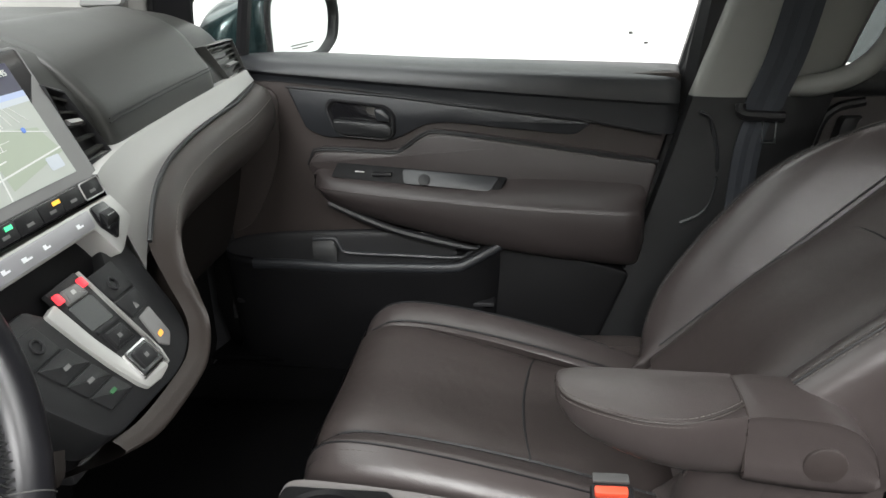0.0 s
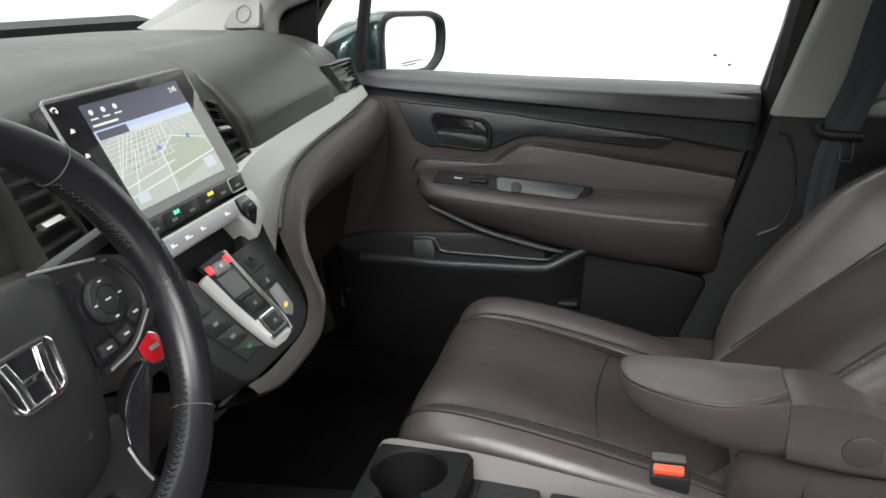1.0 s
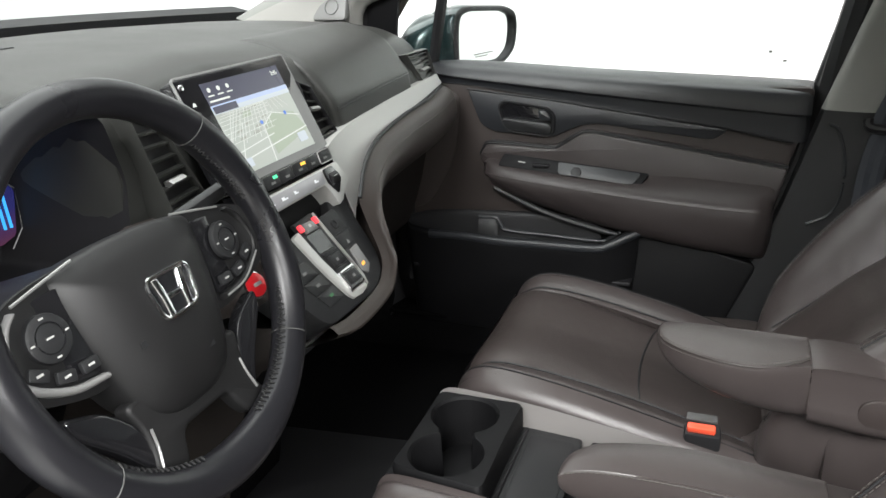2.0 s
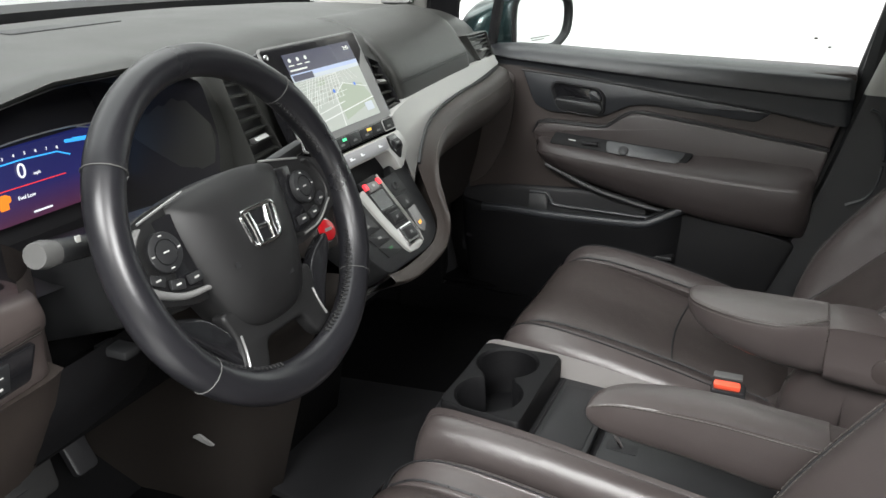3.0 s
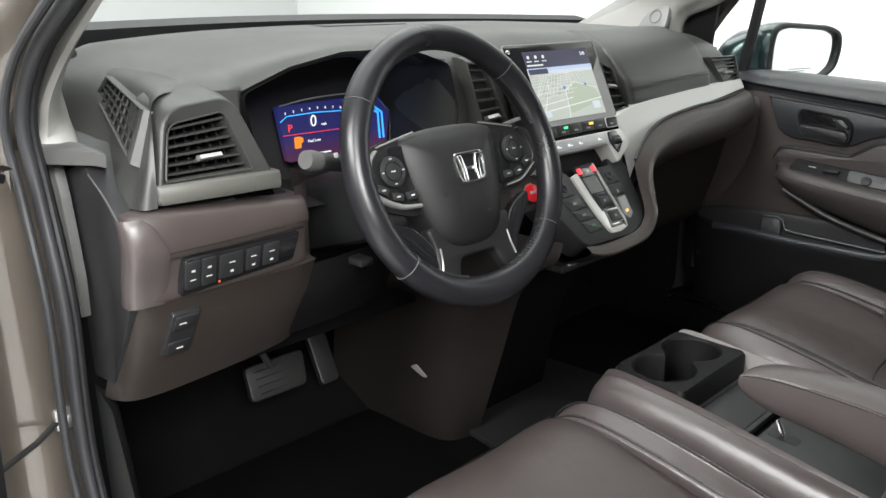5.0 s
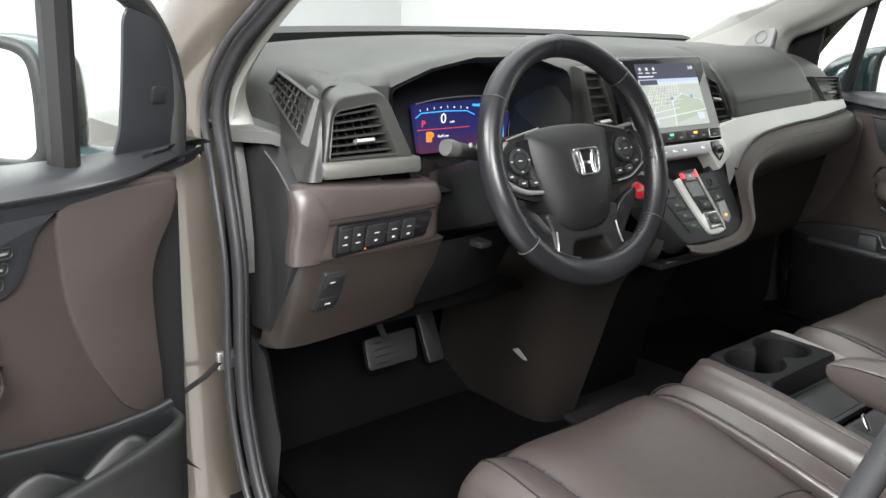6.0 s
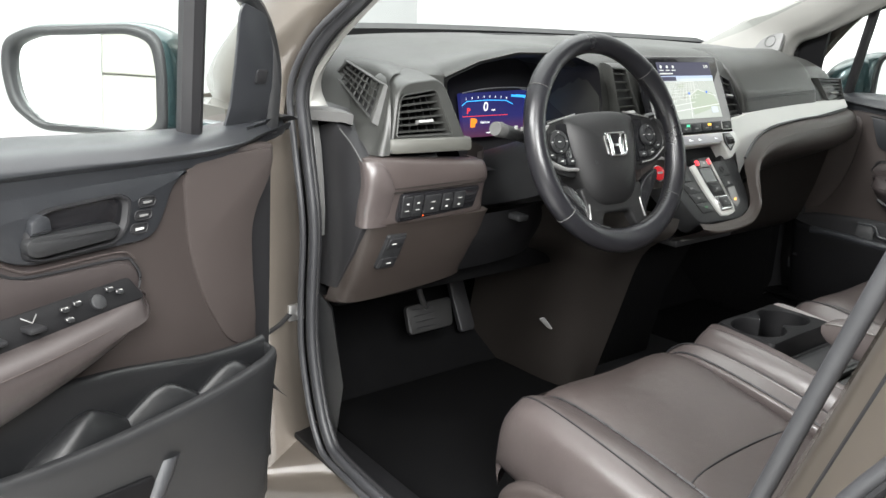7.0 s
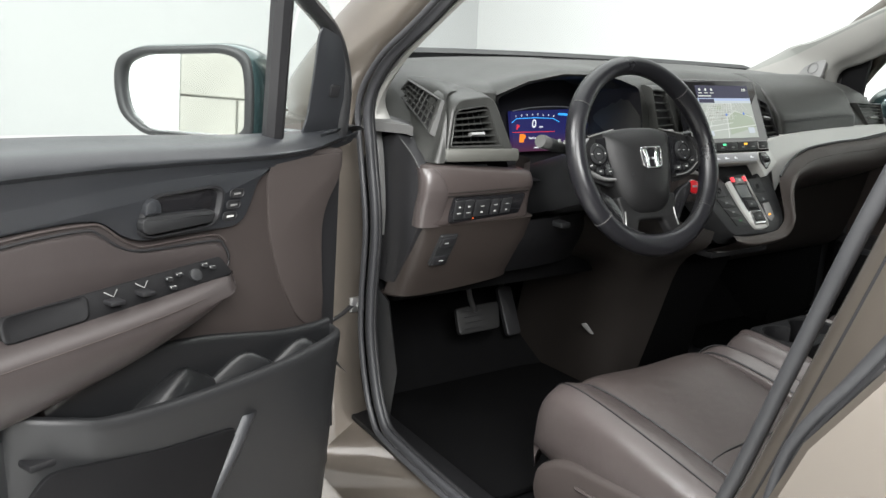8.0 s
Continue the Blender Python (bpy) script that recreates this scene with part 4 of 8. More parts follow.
def lower_dash():
    # silver strip along the passenger side, widening to the centre stack
    rows = []
    for x, y, zt, zb, q in ((0.738, 0.580, 1.086, 1.072, 0.004), (0.72, 0.566, 1.088, 1.070, 0.010), (0.60, 0.5585, 1.088, 1.059, 0.0105), (0.45, 0.5535, 1.083, 1.048, 0.0125), (0.33, 0.5525, 1.077, 1.036, 0.0165), (0.26, 0.550, 1.072, 1.008, 0.024), (0.215, 0.545, 1.067, 0.982, 0.031), (0.185, 0.540, 1.063, 0.962, 0.034), (0.166, 0.535, 1.060, 0.950, 0.036)):
        rows.append([V(x, y + 0.03, zt), V(x, y, zt), V(x, y - q * 0.35, zb * 0.42 + zt * 0.58), V(x, y - q, zb), V(x, y + 0.01, zb - 0.004)])
    part("silver_strip", skin(rows, False), M_SILVER, dash, "satin silver strip", angle=12)
    gap = [[V(r[3].x, r[3].y + 0.006, r[3].z), V(r[3].x, r[3].y + 0.001, r[3].z - 0.004), V(r[3].x, r[3].y + 0.02, r[3].z - 0.014)] for r in rows]
    part("strip_gap", skin(gap, False), M_RUBBER, dash)
    # brown leather roll: inner edge, crest, outer edge, underside
    sta = [
        ((0.742, 0.578, 1.066), (0.742, 0.550, 1.050), (0.738, 0.542, 1.005), (0.735, 0.60, 0.97)),
        ((0.71, 0.556, 1.064), (0.71, 0.530, 1.050), (0.70, 0.520, 0.998), (0.70, 0.58, 0.960)),
        ((0.60, 0.546, 1.054), (0.595, 0.522, 1.040), (0.575, 0.508, 0.984), (0.58, 0.58, 0.945)),
        ((0.46, 0.539, 1.050), (0.445, 0.514, 1.036), (0.420, 0.502, 0.981), (0.42, 0.58, 0.93)),
        ((0.335, 0.528, 1.042), (0.322, 0.506, 1.025), (0.315, 0.495, 0.981), (0.32, 0.58, 0.91)),
        ((0.262, 0.517, 1.030), (0.255, 0.494, 1.011), (0.252, 0.487, 0.978), (0.27, 0.57, 0.89)),
        ((0.205, 0.502, 1.012), (0.208, 0.480, 0.994), (0.200, 0.473, 0.966), (0.24, 0.56, 0.87)),
        ((0.160, 0.488, 0.985), (0.174, 0.466, 0.968), (0.173, 0.458, 0.944), (0.22, 0.55, 0.85)),
        ((0.146, 0.466, 0.942), (0.162, 0.451, 0.930), (0.165, 0.445, 0.910), (0.20, 0.545, 0.84)),
        ((0.142, 0.450, 0.906), (0.156, 0.438, 0.902), (0.160, 0.438, 0.886), (0.19, 0.54, 0.83)),
        ((0.126, 0.442, 0.886), (0.136, 0.430, 0.880), (0.138, 0.432, 0.864), (0.16, 0.53, 0.82)),
        ((0.090, 0.436, 0.874), (0.098, 0.424, 0.866), (0.096, 0.428, 0.852), (0.10, 0.53, 0.81)),
        ((0.0, 0.434, 0.871), (0.0, 0.422, 0.863), (0.0, 0.426, 0.850), (0.0, 0.53, 0.81)),
        ((-0.05, 0.438, 0.876), (-0.052, 0.428, 0.871), (-0.052, 0.431, 0.862), (-0.05, 0.50, 0.83)),
    ]
    # The roll is coloured darker than the seats to hold its shade.
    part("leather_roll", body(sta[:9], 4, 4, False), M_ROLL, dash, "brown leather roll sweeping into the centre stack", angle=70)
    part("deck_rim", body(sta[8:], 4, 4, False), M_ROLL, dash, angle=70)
    for off in (0.0, 0.006):
        path = spline([V(*c).lerp(V(*o), 0.18 + off * 18) + V(0, -0.0035, 0.001) for _, c, o, _ in sta[1:8]], 6)
        stitches(path, "stitching", dash, 0.005, 0.003)
    edge = spline([V(*a) + V(0, -0.002, 0.001) for a, _, _, _ in sta[1:8]], 6)
    part("roll_edge", tube(edge, 0.003, 6), M_RUBBER, dash)
    # glove box face and underside, their shade put into the colour
    rows = [[V(x, y, z) for y, z in ((0.60, 0.99), (0.60, 0.96), (0.64, 0.80), (0.70, 0.72), (0.95, 0.66))] for x in (0.20, 0.30, 0.50, 0.70, 0.75)]
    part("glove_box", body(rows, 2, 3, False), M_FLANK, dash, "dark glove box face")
    # Carpet black on this under-dash cover stands in for shade.
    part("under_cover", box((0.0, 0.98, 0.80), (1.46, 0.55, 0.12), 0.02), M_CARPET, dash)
    # left flank of the centre: brown panel beside the column, down to the floor
    rows = [[V(x, y, z) for x, y, z in ring] for ring in (
        ((-0.30, 0.63, 0.905), (-0.24, 0.61, 0.90), (-0.16, 0.57, 0.905), (-0.07, 0.47, 0.88)),
        ((-0.28, 0.70, 0.80), (-0.22, 0.66, 0.80), (-0.16, 0.60, 0.80), (-0.075, 0.48, 0.845)),
        ((-0.22, 0.88, 0.74), (-0.185, 0.79, 0.72), (-0.145, 0.64, 0.72), (-0.06, 0.56, 0.78)),
        ((-0.175, 0.98, 0.60), (-0.155, 0.86, 0.58), (-0.135, 0.70, 0.58), (-0.05, 0.62, 0.62)),
        ((-0.155, 1.02, 0.43), (-0.135, 0.90, 0.43), (-0.12, 0.72, 0.43), (-0.05, 0.68, 0.43)))]
    # Footwell shade is put into this darker copy of the mocha plastic.
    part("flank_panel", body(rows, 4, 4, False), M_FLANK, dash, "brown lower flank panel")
    # The column under the stack takes carpet black for its shade too.
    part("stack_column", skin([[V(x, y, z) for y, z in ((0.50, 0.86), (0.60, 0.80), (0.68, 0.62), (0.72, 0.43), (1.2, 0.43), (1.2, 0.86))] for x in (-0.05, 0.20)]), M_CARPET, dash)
    part("flank_mark", plate(rounded([(-0.02, -0.006), (0.012, -0.010), (0.020, -0.004), (-0.012, 0.006)], 0.004, 3), 0.003, axes((-0.160, 0.730, 0.592), (0.35, -0.6, -0.45), (0, -0.3, 1)), 0.001), M_GREY, dash, "small pale clip")
    # start button
    f = axes((-0.177, 0.4545, 0.9855), (1, -0.1, 0), (0, 0.5, 1))
    holder = part("start_surround", body([[V(-0.24, 0.60, 1.04), V(-0.10, 0.60, 1.03), V(-0.07, 0.60, 0.93), V(-0.24, 0.62, 0.92)], [V(-0.215, 0.50, 1.015), V(-0.125, 0.49, 1.01), V(-0.12, 0.48, 0.955), V(-0.215, 0.50, 0.95)], [V(-0.205, 0.466, 1.005), V(-0.14, 0.462, 1.005), V(-0.138, 0.455, 0.962), V(-0.205, 0.458, 0.962)]], 3, 3), M_BROWN_PLASTIC, dash)
    part("button_rim", disc(f @ Matrix.Translation((0, 0, 0.002)), 0.0160, 0.01), M_CHROME, holder)
    part("start_button", disc(f @ Matrix.Translation((0, 0, 0.005)), 0.0138, 0.01), glow("start_red", (0.85, 0.02, 0.03), 0.35), holder, "red start button")
    part("button_mark", plate(rounded([(-0.006, -0.002), (0.006, -0.002), (0.006, 0.002), (-0.006, 0.002)], 0.001, 2), 0.001, f @ Matrix.Translation((0, 0, 0.0062))), M_WHITE, holder)


lower_dash()


# ---- centre stack ----
def centre_stack():
    up = V(0, 0.064, 0.137)
    f = axes((0.049, 0.540, 1.056), (1, 0.0, 0), up)
    w, h = 0.127, 0.151
    tab = part("touch_screen", plate(rounded([(-w, 0), (w, 0), (w, h), (-w, h)], 0.006, 3), 0.022, f, 0.002), M_GLOSS, dash, "black glass touch screen with a grey edge and painted reflection")
    part("screen_edge", tube([f @ V(*p, -0.002) for p in rounded([(-w, 0), (w, 0), (w, h), (-w, h)], 0.006, 3)], 0.0022, 6, True), M_GREY, tab)
    # Two grey plates paint the pale reflection on the black glass.
    part("screen_reflection", plate(rounded([(w - 0.030, 0.0015), (w - 0.001, 0.0015), (w - 0.001, h - 0.03), (w - 0.030, h - 0.06)], 0.003, 2), 0.001, f @ Matrix.Translation((0, 0, 0.0004))), M_GREY, tab)
    part("screen_reflection", plate(rounded([(-w + 0.03, 0.0015), (w - 0.030, 0.0015), (w - 0.030, 0.014), (-w + 0.03, 0.014)], 0.002, 2), 0.001, f @ Matrix.Translation((0, 0, 0.0004))), M_GREY, tab)
    land, head, road, blue = glow("map_land", (0.56, 0.60, 0.55), 0.55), glow("map_head", (0.08, 0.08, 0.13), 0.35), glow("map_road", (0.86, 0.89, 0.85), 0.55), glow("map_blue", (0.12, 0.25, 0.75), 0.6)
    park = glow("map_park", (0.49, 0.56, 0.44), 0.5)
    x0, x1, y0, y1 = -0.084, 0.097, 0.014, 0.138

    def flat(pts, mat, name, z=0.001):
        return part(name, plate(pts, 0.0006, f @ Matrix.Translation((0, 0, z))), mat, tab)
    flat([(x0, y0), (x1, y0), (x1, y1 - 0.030), (x0, y1 - 0.030)], land, "map")
    flat([(x0, y1 - 0.030), (x1, y1 - 0.030), (x1, y1), (x0, y1)], head, "screen_head")
    rnd = random.Random(3)
    sky, haze, block = glow("map_sky", (0.52, 0.62, 0.86), 0.62), glow("map_haze", (0.66, 0.72, 0.78), 0.6), glow("map_block", (0.48, 0.50, 0.44), 0.5)
    yt = y1 - 0.030
    flat([(x0, yt - 0.006), (x1, yt - 0.006), (x1, yt), (x0, yt)], sky, "map_sky", 0.0013)
    flat([(x0, yt - 0.012), (x1, yt - 0.012), (x1, yt - 0.006), (x0, yt - 0.006)], haze, "map_haze", 0.0013)

    def ground(u, v):
        """A point of the tilted map: u across, v from near (0) to far (1)."""
        k = 1.0 - 0.45 * v
        return Vector((x0 + 0.085 + (u - 0.5) * 0.26 * k, y0 + (yt - 0.012 - y0) * (1 - (1 - v) ** 1.6)))

    def clipped(p):
        return Vector((min(max(p.x, x0 + 0.0005), x1 - 0.0005), min(max(p.y, y0 + 0.0005), yt - 0.0125)))

    def street(a, b, wd, mat=road):
        a, b = clipped(ground(*a)), clipped(ground(*b))
        if (b - a).length > 0.004:
            n = Vector((-(b - a).y, (b - a).x)).normalized() * wd * 0.6
            flat([a - n, b - n, b + n, a + n], mat, "map_street", 0.0018)

    def area(pts, mat, name, z=0.0014):
        flat([clipped(ground(*p)) for p in pts], mat, name, z)
    area([(0.50, 0.06), (0.92, 0.20), (0.90, 0.50), (0.66, 0.60), (0.50, 0.44)], park, "map_park")
    area([(0.30, 0.66), (0.42, 0.66), (0.44, 0.80), (0.33, 0.80)], park, "map_park")
    for k in range(16):
        u, v = 0.08 + 0.46 * rnd.random(), 0.34 + 0.52 * rnd.random()
        du, dv = 0.03 + 0.04 * rnd.random(), 0.02 + 0.03 * rnd.random()
        area([(u, v), (u + du, v + 0.01), (u + du + 0.01, v + dv + 0.01), (u + 0.01, v + dv)], block, "map_block", 0.0015)
    for k in range(11):
        u = 0.06 + 0.052 * k
        street((u, 0.30 + 0.10 * rnd.random()), (u + 0.07, 0.97), 0.0006)
    for k in range(9):
        v = 0.34 + 0.075 * k
        street((0.02, v), (0.60 + 0.10 * rnd.random(), v + 0.05), 0.0005)
    for k in range(5):
        street((0.62 + 0.07 * k, 0.62), (0.66 + 0.06 * k, 0.96), 0.0005)
    street((0.06, 0.12), (0.92, 0.24), 0.0015)
    street((0.08, 0.22), (0.56, 0.30), 0.0012)
    street((0.46, 0.0), (0.50, 0.44), 0.0014)
    street((0.50, 0.44), (0.66, 0.60), 0.0011)
    street((0.66, 0.60), (0.93, 0.42), 0.0011)
    street((0.20, 0.10), (0.28, 0.60), 0.0010)
    for u, v in ((0.49, 0.50), (0.80, 0.52)):
        c = clipped(ground(u, v))
        flat([(c.x + 0.003 * math.cos(a), c.y + 0.003 * math.sin(a)) for a in np.linspace(0, 6.283, 13)[:-1]], blue, "map_pin", 0.0022)
    for a, b2, c, d2 in ((0.148, 0.010, 0.022, 0.014), (0.006, 0.006, 0.020, 0.012)):
        flat(rounded([(x0 + a, y0 + b2), (x0 + a + c, y0 + b2), (x0 + a + c, y0 + b2 + d2), (x0 + a, y0 + b2 + d2)], 0.002, 2), haze, "map_key", 0.0022)
    flat([(x0 + 0.002, yt - 0.011), (x0 + 0.052, yt - 0.011), (x0 + 0.052, yt - 0.002), (x0 + 0.002, yt - 0.002)], head, "map_label", 0.0022)
    for k in range(3):
        c = (x0 + 0.012 + 0.020 * k, y1 - 0.010)
        flat([(c[0] + 0.0032 * math.cos(a), c[1] + 0.0032 * math.sin(a)) for a in np.linspace(0, 6.283, 11)[:-1]], road, "screen_icon", 0.0016)
        flat([(c[0] - 0.006, c[1] - 0.0085), (c[0] + 0.006, c[1] - 0.0085), (c[0] + 0.006, c[1] - 0.0068), (c[0] - 0.006, c[1] - 0.0068)], road, "screen_icon", 0.0016)
    flat([(x0 + 0.004, y1 - 0.026), (x0 + 0.046, y1 - 0.026), (x0 + 0.046, y1 - 0.0235), (x0 + 0.004, y1 - 0.0235)], road, "screen_icon", 0.0016)
    words("clock", "2:45", 0.009, f @ Matrix.Translation((x1 - 0.016, y1 - 0.010, 0.0016)), road, tab)
    for k in range(3):
        flat([(-w + 0.013, 0.113 - 0.028 * k), (-w + 0.020, 0.113 - 0.028 * k), (-w + 0.020, 0.1165 - 0.028 * k), (-w + 0.0165, 0.118 - 0.028 * k)], road, "touch_icon", 0.0008)
    part("tuner_knob", disc(f @ Matrix.Translation((-w + 0.008, 0.139, 0.003)), 0.0042, 0.008), M_CHROME, tab)
    # control rows
    g = axes((0.049, 0.528, 1.0530), (1, 0, 0), (0, 0.35, 1))
    row = part("climate_panel", plate(rounded([(-0.110, -0.0105), (0.108, -0.0105), (0.106, 0.0100), (-0.110, 0.0100)], 0.004, 3), 0.04, g, 0.0015), M_GLOSS, dash, "black row of climate buttons")
    for k in range(6):
        u = -0.0905 + 0.0355 * k
        part("button", plate(rounded([(u - 0.0170, -0.0085), (u + 0.0170, -0.0085), (u + 0.0170, 0.0085), (u - 0.0170, 0.0085)], 0.002, 2), 0.004, g @ Matrix.Translation((0, 0, 0.0022)), 0.0008), M_DARK, row)
        part("button_mark", plate([(u - 0.005, -0.004), (u + 0.005, -0.004), (u + 0.005, -0.001), (u - 0.005, -0.001)], 0.0005, g @ Matrix.Translation((0, 0, 0.0027))), M_GREY, row)
    part("green_lamp", plate([(-0.052, 0.002), (-0.042, 0.002), (-0.042, 0.006), (-0.052, 0.006)], 0.0005, g @ Matrix.Translation((0, 0, 0.0028))), glow("green_lamp_light", (0.1, 1.0, 0.45), 1.2), row)
    part("orange_lamp", plate([(0.020, 0.002), (0.032, 0.002), (0.032, 0.006), (0.020, 0.006)], 0.0005, g @ Matrix.Translation((0, 0, 0.0028))), glow("orange_lamp_light", (1.0, 0.55, 0.05), 1.4), row)
    part("button_rim", tube([g @ V(0.087 + p[0], p[1], 0.0026) for p in rounded([(-0.0175, -0.0088), (0.0175, -0.0088), (0.0175, 0.0088), (-0.0175, 0.0088)], 0.003, 3)], 0.0009, 5, True), M_TAB, row)
    g2 = axes((0.049, 0.517, 1.0285), (1, 0, 0), (0, 0.42, 1))
    sur = part("stack_surround", plate(rounded([(-0.115, -0.0115), (0.058, -0.0115), (0.066, -0.026), (0.074, -0.046), (0.084, -0.044), (0.126, -0.019), (0.112, 0.0125), (-0.112, 0.0125)], 0.003, 2), 0.05, g2, 0.002), M_SILVER, dash, "satin silver stack surround")
    lcd = part("climate_display", plate(rounded([(-0.107, -0.0090), (0.058, -0.0090), (0.060, 0.0100), (-0.107, 0.0100)], 0.003, 2), 0.004, g2 @ Matrix.Translation((0, 0, 0.003)), 0.001), material("lcd_grey", (0.24, 0.24, 0.25), 0.3, vary=0.04), sur)
    lit = glow("lcd_white", (0.95, 0.97, 1.0), 0.6)
    for k, (u, ww) in enumerate(((-0.080, 0.026), (-0.050, 0.034), (-0.020, 0.024), (0.036, 0.026))):
        part("lcd_mark", plate([(u - ww / 5, -0.002), (u + ww / 5, -0.002), (u + ww / 5, 0.0), (u, 0.0), (u, 0.0025), (u - ww / 5, 0.0025)], 0.0005, g2 @ Matrix.Translation((0, 0, 0.0036))), lit, lcd)
    kb = part("dial_well", plate(rounded([(0.066, -0.010), (0.082, -0.031), (0.104, -0.012), (0.092, 0.010), (0.066, 0.010)], 0.003, 2), 0.004, g2 @ Matrix.Translation((0, 0, 0.0025)), 0.001), M_GLOSS, sur)
    part("volume_dial", tube([g2 @ V(0.075, -0.007, -0.003), g2 @ V(0.095, -0.007, -0.003)], 0.0100, 14), M_RUBBER, kb)
    part("dial_mark", box(g2 @ V(0.085, -0.005, 0.0072), (0.012, 0.002, 0.0016), 0.0004), M_CHROME, kb)
    # open bin under the climate row
    part("bin", plate(rounded([(-0.095, -0.080), (0.075, -0.080), (0.080, -0.046), (0.062, -0.010), (-0.110, -0.010)], 0.008, 3), 0.06, g2 @ Matrix.Translation((0, 0, -0.030)), 0.002), M_BLACK, dash, "dark open storage bin")
    # gear selector panel
    q = axes((0.03, 0.478, 0.934), (1, 0, 0), (0, 0.575, 0.818))
    deck = part("selector_deck", plate(rounded([(-0.135, 0.040), (-0.125, 0.064), (-0.048, 0.066), (-0.034, 0.051), (0.076, 0.053), (0.090, 0.074), (0.132, 0.074), (0.126, 0.012), (0.122, -0.030), (0.105, -0.060), (0.06, -0.076), (-0.078, -0.072)], [0.01, 0.01, 0.006, 0.006, 0.008, 0.008, 0.01, 0.02, 0.02, 0.02, 0.02, 0.02], 4), 0.05, q, 0.005), M_DARK, dash, "dark gear selector panel")

    def tile(name, pts, mat, z=0.003, d=0.006, b=0.001, r=0.002, owner=None):
        return part(name, plate(rounded(pts, r, 3), d, q @ Matrix.Translation((0, 0, z)), b), mat, owner or deck)
    sel = tile("selector_rail", [(-0.021, 0.0545), (-0.039, 0.050), (-0.031, 0.012), (-0.0225, -0.020), (-0.010, -0.054), (-0.003, -0.063), (0.020, -0.0655), (0.040, -0.062), (0.037, -0.054), (-0.001, -0.054), (-0.0045, -0.020), (-0.0125, 0.006)], M_SILVER, 0.005, 0.009, 0.002, 0.003)
    tile("selector_rail", [(0.0315, 0.066), (0.0435, -0.030), (0.0425, -0.054), (0.039, -0.060), (0.0445, -0.060), (0.0485, -0.046), (0.047, -0.030), (0.035, 0.066)], M_SILVER, 0.005, 0.009, 0.001, 0.001)
    tile("selector_bed", [(-0.020, 0.066), (0.031, 0.068), (0.043, -0.052), (-0.003, -0.054), (-0.012, 0.006)], M_DARK, 0.003, 0.006, owner=sel)
    tile("selector_well", [(-0.0115, 0.043), (0.0265, 0.042), (0.0290, 0.0115), (-0.0075, 0.0135)], M_GLOSS, 0.0034, 0.003, 0, owner=sel)
    tile("reverse_key", [(-0.009, 0.0445), (0.023, 0.0435), (0.0195, 0.0585), (-0.0055, 0.060)], M_GREY, 0.0075, 0.008, 0.003, 0.003, owner=sel)
    tile("park_key", [(-0.006, 0.006), (0.029, 0.004), (0.0295, 0.010), (-0.0065, 0.012)], M_DARK, 0.006, 0.006, 0.0015, owner=sel)
    tile("neutral_rim", [(-0.0025, -0.0165), (0.032, -0.0185), (0.029, 0.005), (-0.0035, 0.007)], M_RUBBER, 0.0050, owner=sel)
    tile("neutral_key", [(0.0, -0.0140), (0.0295, -0.0160), (0.027, 0.0025), (-0.001, 0.0045)], M_DARK, 0.0078, 0.006, 0.002, owner=sel)
    tile("drive_frame", [(-0.0035, -0.0525), (0.0375, -0.0530), (0.0345, -0.0225), (-0.0045, -0.0215)], M_CHROME, 0.009, 0.008, 0.0015, 0.004, owner=sel)
    tile("drive_well", [(-0.0010, -0.0495), (0.0345, -0.0500), (0.0320, -0.0250), (-0.0020, -0.0240)], M_GLOSS, 0.0094, 0.002, 0, 0.003, owner=sel)
    tile("drive_key", [(0.0030, -0.0465), (0.0310, -0.0470), (0.0288, -0.0275), (0.0022, -0.0265)], M_DARK, 0.0118, 0.004, 0.0018, 0.003, owner=sel)
    for u, v in ((0.012, -0.006), (0.016, -0.037), (0.005, 0.053)):
        part("key_letter", plate([(u - 0.0028, v - 0.0022), (u + 0.0028, v - 0.0022), (u + 0.0028, v + 0.0022), (u - 0.0028, v + 0.0022)], 0.0004, q @ Matrix.Translation((0, 0, 0.0124 if v == -0.037 else 0.0082))), M_GREY if v < 0 else M_WHITE, sel)
    red = glow("gear_red", (1.0, 0.06, 0.08), 1.6)
    for u in (-0.0150, 0.0250):
        tile("gear_lamp", [(u - 0.0038, 0.0505), (u + 0.0042, 0.0500), (u + 0.0032, 0.0605), (u - 0.0042, 0.0610)], red, 0.0085, 0.004, 0.001, owner=sel)
    # flush keys on both sides of the selector
    tile("round_key_panel", [(0.046, 0.022), (0.088, 0.022), (0.086, 0.056), (0.042, 0.056)], M_DARK, 0.0022, r=0.003)
    part("round_key", tube([q @ V(0.063 + 0.0062 * math.cos(a), 0.036 + 0.0062 * math.sin(a), 0.0030) for a in np.linspace(0, 6.283, 21)[:-1]], 0.0016, 6, True), M_RUBBER, deck)
    tile("side_key", [(0.051, -0.003), (0.085, -0.001), (0.087, 0.0200), (0.047, 0.0200)], M_DARK, 0.0022)
    part("key_mark", plate([(0.064, 0.002), (0.071, 0.002), (0.070, 0.0065), (0.067, 0.009)], 0.0005, q @ Matrix.Translation((0, 0, 0.0027))), M_GREY, deck)
    lt = tile("lit_tile", [(0.0595, -0.0065), (0.0825, -0.0045), (0.0800, -0.0400), (0.0650, -0.0490), (0.0560, -0.0410)], M_GREY, 0.0026, 0.006, 0.001, 0.002)
